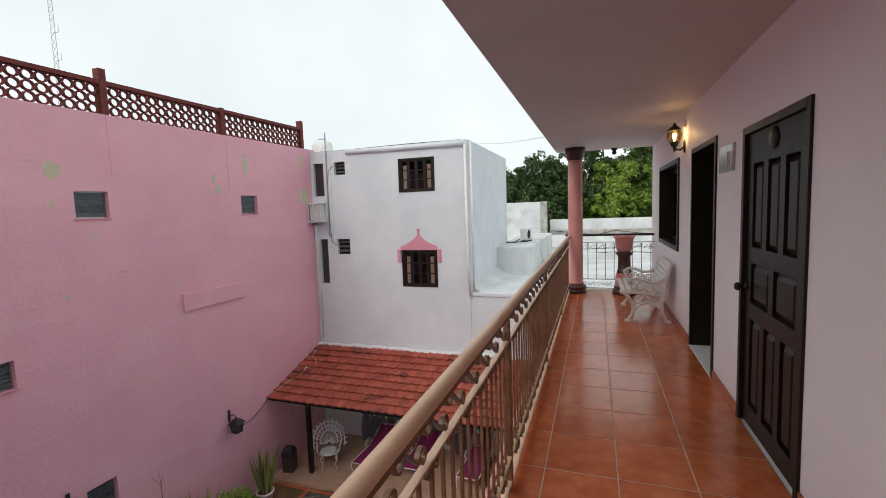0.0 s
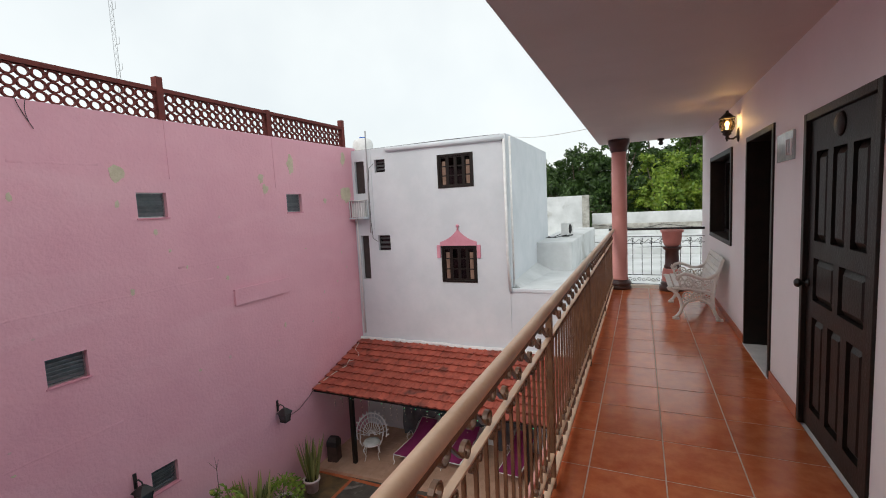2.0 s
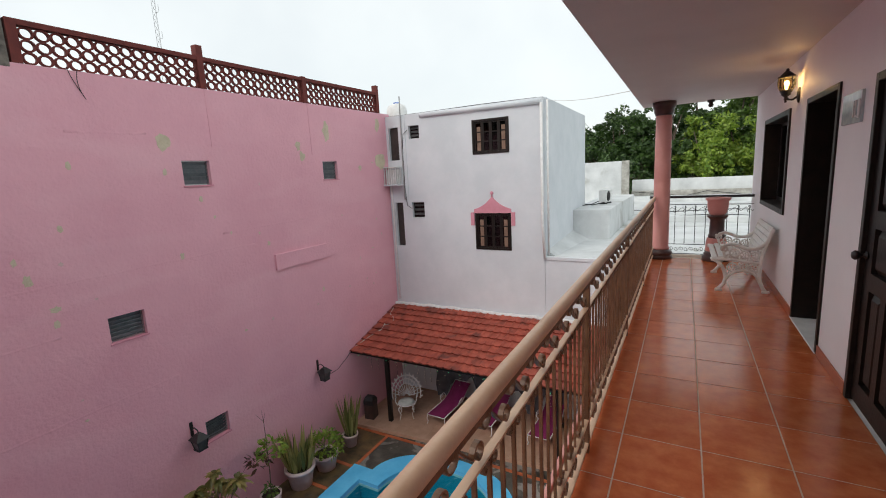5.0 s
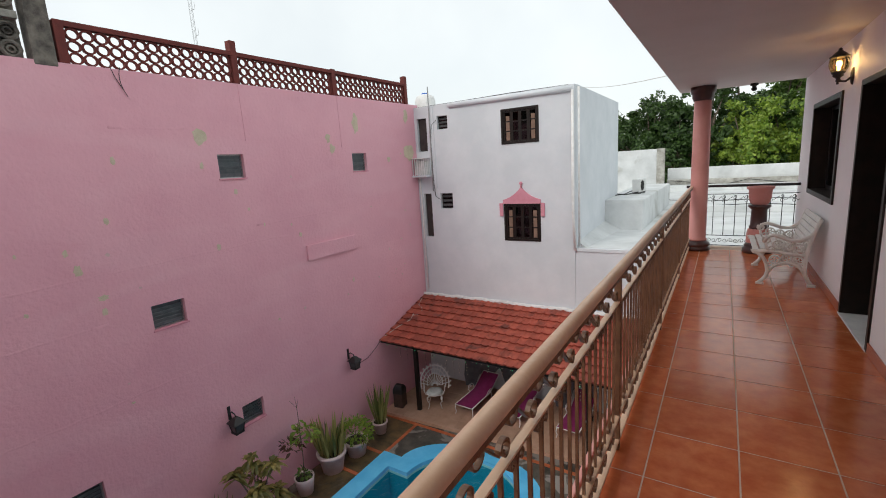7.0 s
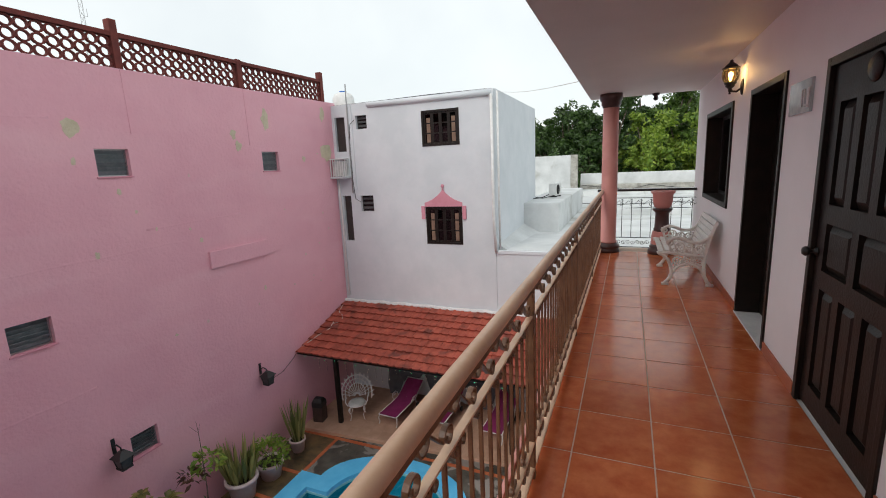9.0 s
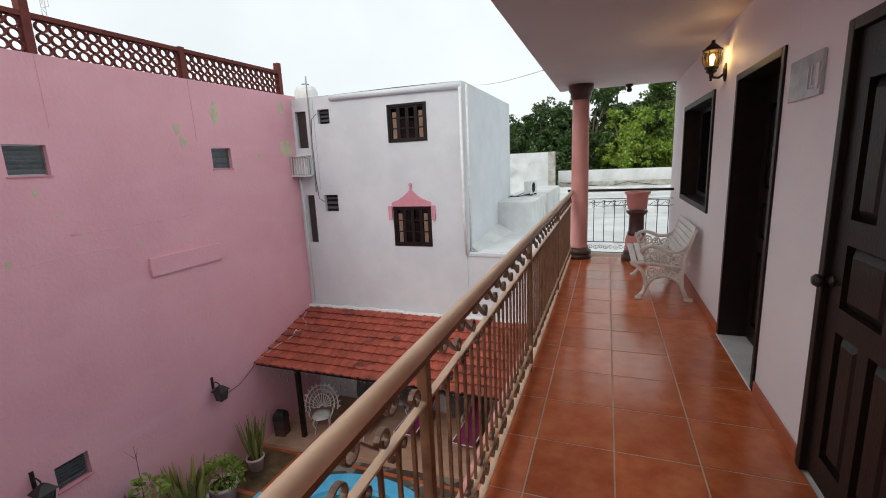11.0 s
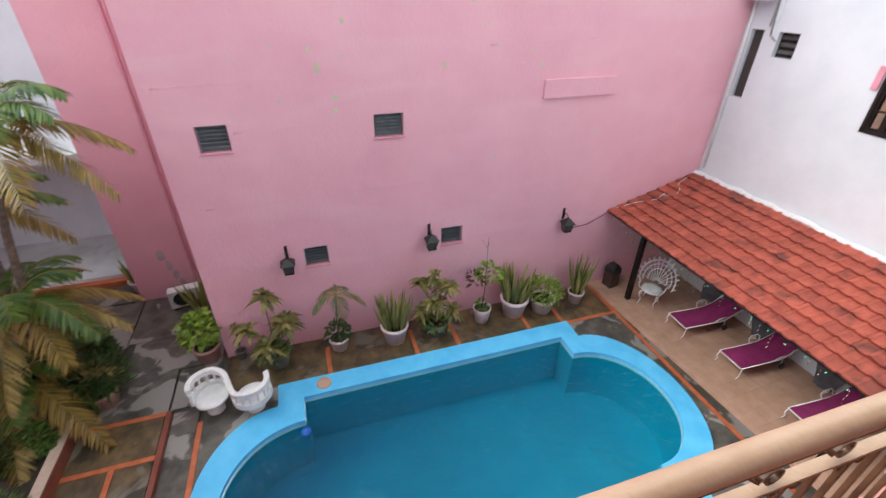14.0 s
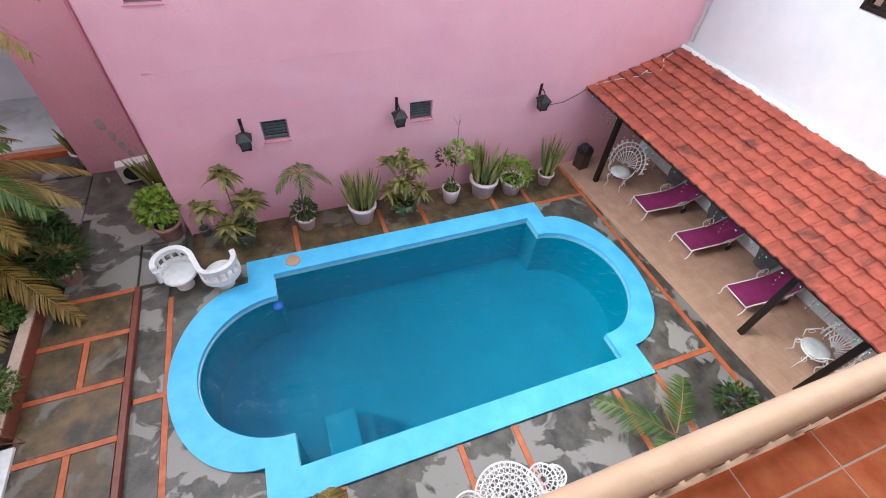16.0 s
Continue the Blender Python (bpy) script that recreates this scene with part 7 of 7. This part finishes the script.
# ---- floor tiles, patio tiles and paving, piece by piece ----
def paving():
    p = tagged(new("pavement"), "wet grey stone slabs with orange tile joints round the pool", "pavement", kind="structure")
    p.matrix_basis = pose(0.1, -0.12, 0)
    # strips of orange tile: x0, x1, y0, y1 on the pool level
    w = 0.055
    lines = [(-8.95, -7.95, y - w, y + w) for y in (2.70, 4.98, 6.14, 8.26)] + [(-9.34, -7.95, 9.26, 9.37)]
    lines += [(-7.97, -7.86, 9.42, 10.985), (-9.34, -1.0, 10.99, 11.10), (-2.48, -2.37, 9.42, 10.985), (-2.3, -0.9, 9.33, 9.44), (-2.3, -0.9, 8.27, 8.38), (-2.3, -0.9, 5.93, 6.04), (-2.3, -0.9, 4.80, 4.91),
              (-2.3, -0.9, 2.6, 2.71), (-2.3, -0.9, 1.35, 1.46), (-7.42, -2.3, -0.26, -0.15), (-5.08, -4.97, -0.78, -0.26)]
    for x0, x1, y0, y1 in lines:
        bm = bmesh.new()
        box(bm, x0, y0, GZ - 0.05, x1, y1, GZ + 0.004, bevel=0.003)
        part("tile_strip", bm, STRIP, p)
    upper = GZ + 0.11
    for x0, x1, y0, y1 in [(x - w, x + w, -2.6, -0.93) for x in (-7.78, -6.67, -5.51, -4.35, -3.2)] + [(-6.61, -5.57, -1.745, -1.635), (-4.29, -3.26, -1.745, -1.635)]:
        bm = bmesh.new()
        box(bm, x0, y0, GZ - 0.05, x1, y1, upper + 0.004, bevel=0.003)
        part("tile_strip", bm, STRIP, p)
    bm = bmesh.new()
    box(bm, -7.84, -0.93, GZ - 0.05, -1.0, -0.82, upper + 0.002, bevel=0.006)
    part("step_edge", bm, RISER, p, "dark red tiled step edge")
    # slabs: x0, x1, y0, y1, top, stained
    slabs = []
    west = [(0.22, 2.645), (2.755, 4.925), (5.035, 6.085), (6.195, 8.205), (8.315, 9.26), (9.37, 10.98)]
    slabs += [(-9.34, -7.95, a, b, GZ, 1) for a, b in west]
    slabs += [(-7.95, -7.86, 9.42, 10.98, GZ, 0), (-7.86, -5.1, 9.42, 10.98, GZ, 0), (-5.1, -2.48, 9.42, 10.98, GZ, 0), (-2.37, -0.95, 9.44, 10.98, GZ, 0), (-9.34, -0.1, 11.11, 11.75, GZ - 0.002, 0)]
    slabs += [(-2.3, -0.98, a, b, GZ, 0) for a, b in ((8.38, 9.33), (6.04, 8.27), (4.91, 5.93), (2.71, 4.8), (1.46, 2.6), (-0.82, 1.35))]
    slabs += [(-0.97, 1.5, a, a + 1.9, GZ - 0.01, 0) for a in np.arange(-2.6, 13, 1.92)]
    slabs += [(-7.84, -5.08, -0.82, -0.26, GZ, 0), (-4.97, -2.3, -0.82, -0.26, GZ, 0), (-7.95, -5.2, -0.15, 1.45, GZ, 0), (-5.2, -2.3, -0.15, 1.45, GZ, 0)]
    slabs += [(-9.24, -7.95, -0.9, 0.09, GZ, 0), (-10.6, -9.26, -2.2, 0.06, GZ, 0), (-12.6, -10.62, -0.95, 0.06, GZ, 0), (-12.6, -10.62, -2.4, -0.97, GZ - 0.01, 0), (-13.7, -12.66, -4, -2.7, GZ, 0), (-12.6, -9.3, -3.6, -2.42, GZ - 0.01, 0)]
    slabs += [(-7.72, -6.73, -2.58, -0.94, upper, 1), (-6.61, -5.57, -2.58, -1.75, upper, 1), (-6.61, -5.57, -1.63, -0.94, upper, 1), (-5.45, -4.41, -2.58, -0.94, upper, 1), (-4.29, -3.26, -2.58, -1.75, upper, 1),
              (-4.29, -3.26, -1.63, -0.94, upper, 1), (-3.14, -1.0, -2.58, -0.94, upper, 1), (-9.3, -7.85, -2.4, -0.93, GZ + 0.03, 0)]
    for x0, x1, y0, y1, z, ochre in slabs:
        g = 0.006
        bm = bmesh.new()
        cy = (y0 + y1) / 2
        if x1 > -7.9 and x0 < -2.35 and y1 > 0 and y0 < 10.9 and (x1 - x0) > 1.5:
            # cut round the bulge of the coping
            n = 24
            north = cy > 5
            e0, bl = (9.39, 1.42) if north else (1.46, 1.63)
            xs = np.linspace(x0 + g, x1 - g, n)
            inner = []
            for x in xs:
                q = (x + 5.15) / 2.13
                bulge = bl * math.sqrt(max(0.0, 1 - q * q))
                inner.append((x, e0 + bulge if north else e0 - bulge))
            far = y1 - g if north else y0 + g
            for (xa, ya), (xb, yb) in zip(inner, inner[1:]):
                ya, yb = (min(ya, far), min(yb, far)) if north else (max(ya, far), max(yb, far))
                if abs(ya - far) < 1e-3 and abs(yb - far) < 1e-3:
                    continue
                bm.faces.new([bm.verts.new(v) for v in ((xa, ya, z), (xb, yb, z), (xb, far, z), (xa, far, z))])
            bmesh.ops.remove_doubles(bm, verts=bm.verts, dist=1e-4)
            bmesh.ops.recalc_face_normals(bm, faces=bm.faces)
            for f in bm.faces:
                if f.normal.z < 0:
                    f.normal_flip()
            ext = bmesh.ops.extrude_face_region(bm, geom=bm.faces[:])
            for v in ext["geom"]:
                if isinstance(v, bmesh.types.BMVert):
                    v.co.z -= 0.07
        else:
            box(bm, x0 + g, y0 + g, GZ - 0.07, x1 - g, y1 - g, z - 0.001, bevel=0.006)
        part("slab", bm, STONE_OCHRE if ochre else STONE, p)


paving()


def tiles():
    f = bpy.data.objects["floor"]
    cols = [(-0.055, 0.20), (0.20, 0.62), (0.62, 1.04), (1.04, 1.5)]
    for x0, x1 in cols:
        bm = bmesh.new()
        box(bm, x0 + 0.004, 0.004, -0.012, x1 - 0.004, 0.446, 0.0, bevel=0.0018)
        me = mesh_of(bm, TILE, "floor_tile")
        k = -14
        while 4.34 + 0.45 * k < 8.8:
            piece("floor_tile", me, f, pose(0, 4.34 + 0.45 * k, RNG.uniform(-0.0006, 0.0006)))
            k += 1
    pt = bpy.data.objects["patio"]
    bm = bmesh.new()
    box(bm, 0.004, 0.004, -0.006, 0.386, 0.386, 0.0, bevel=0.0015)
    me = mesh_of(bm, PATIO_TILE, "patio_tile")
    skew = pose(PX, 10.98, PZ, 0, 0, 3.55)
    for a in range(23):
        for b in range(8):
            piece("patio_tile", me, pt, skew @ pose(0.02 + 0.39 * a, 0.03 + 0.39 * b, 0))
    edge = part("patio_edge", boxes((0, -0.06, GZ - PZ - 0.02, 9.36, 0.03, 0.0), bevel=0.008), PATIO_TILE, pt)
    edge.matrix_basis = skew


tiles()
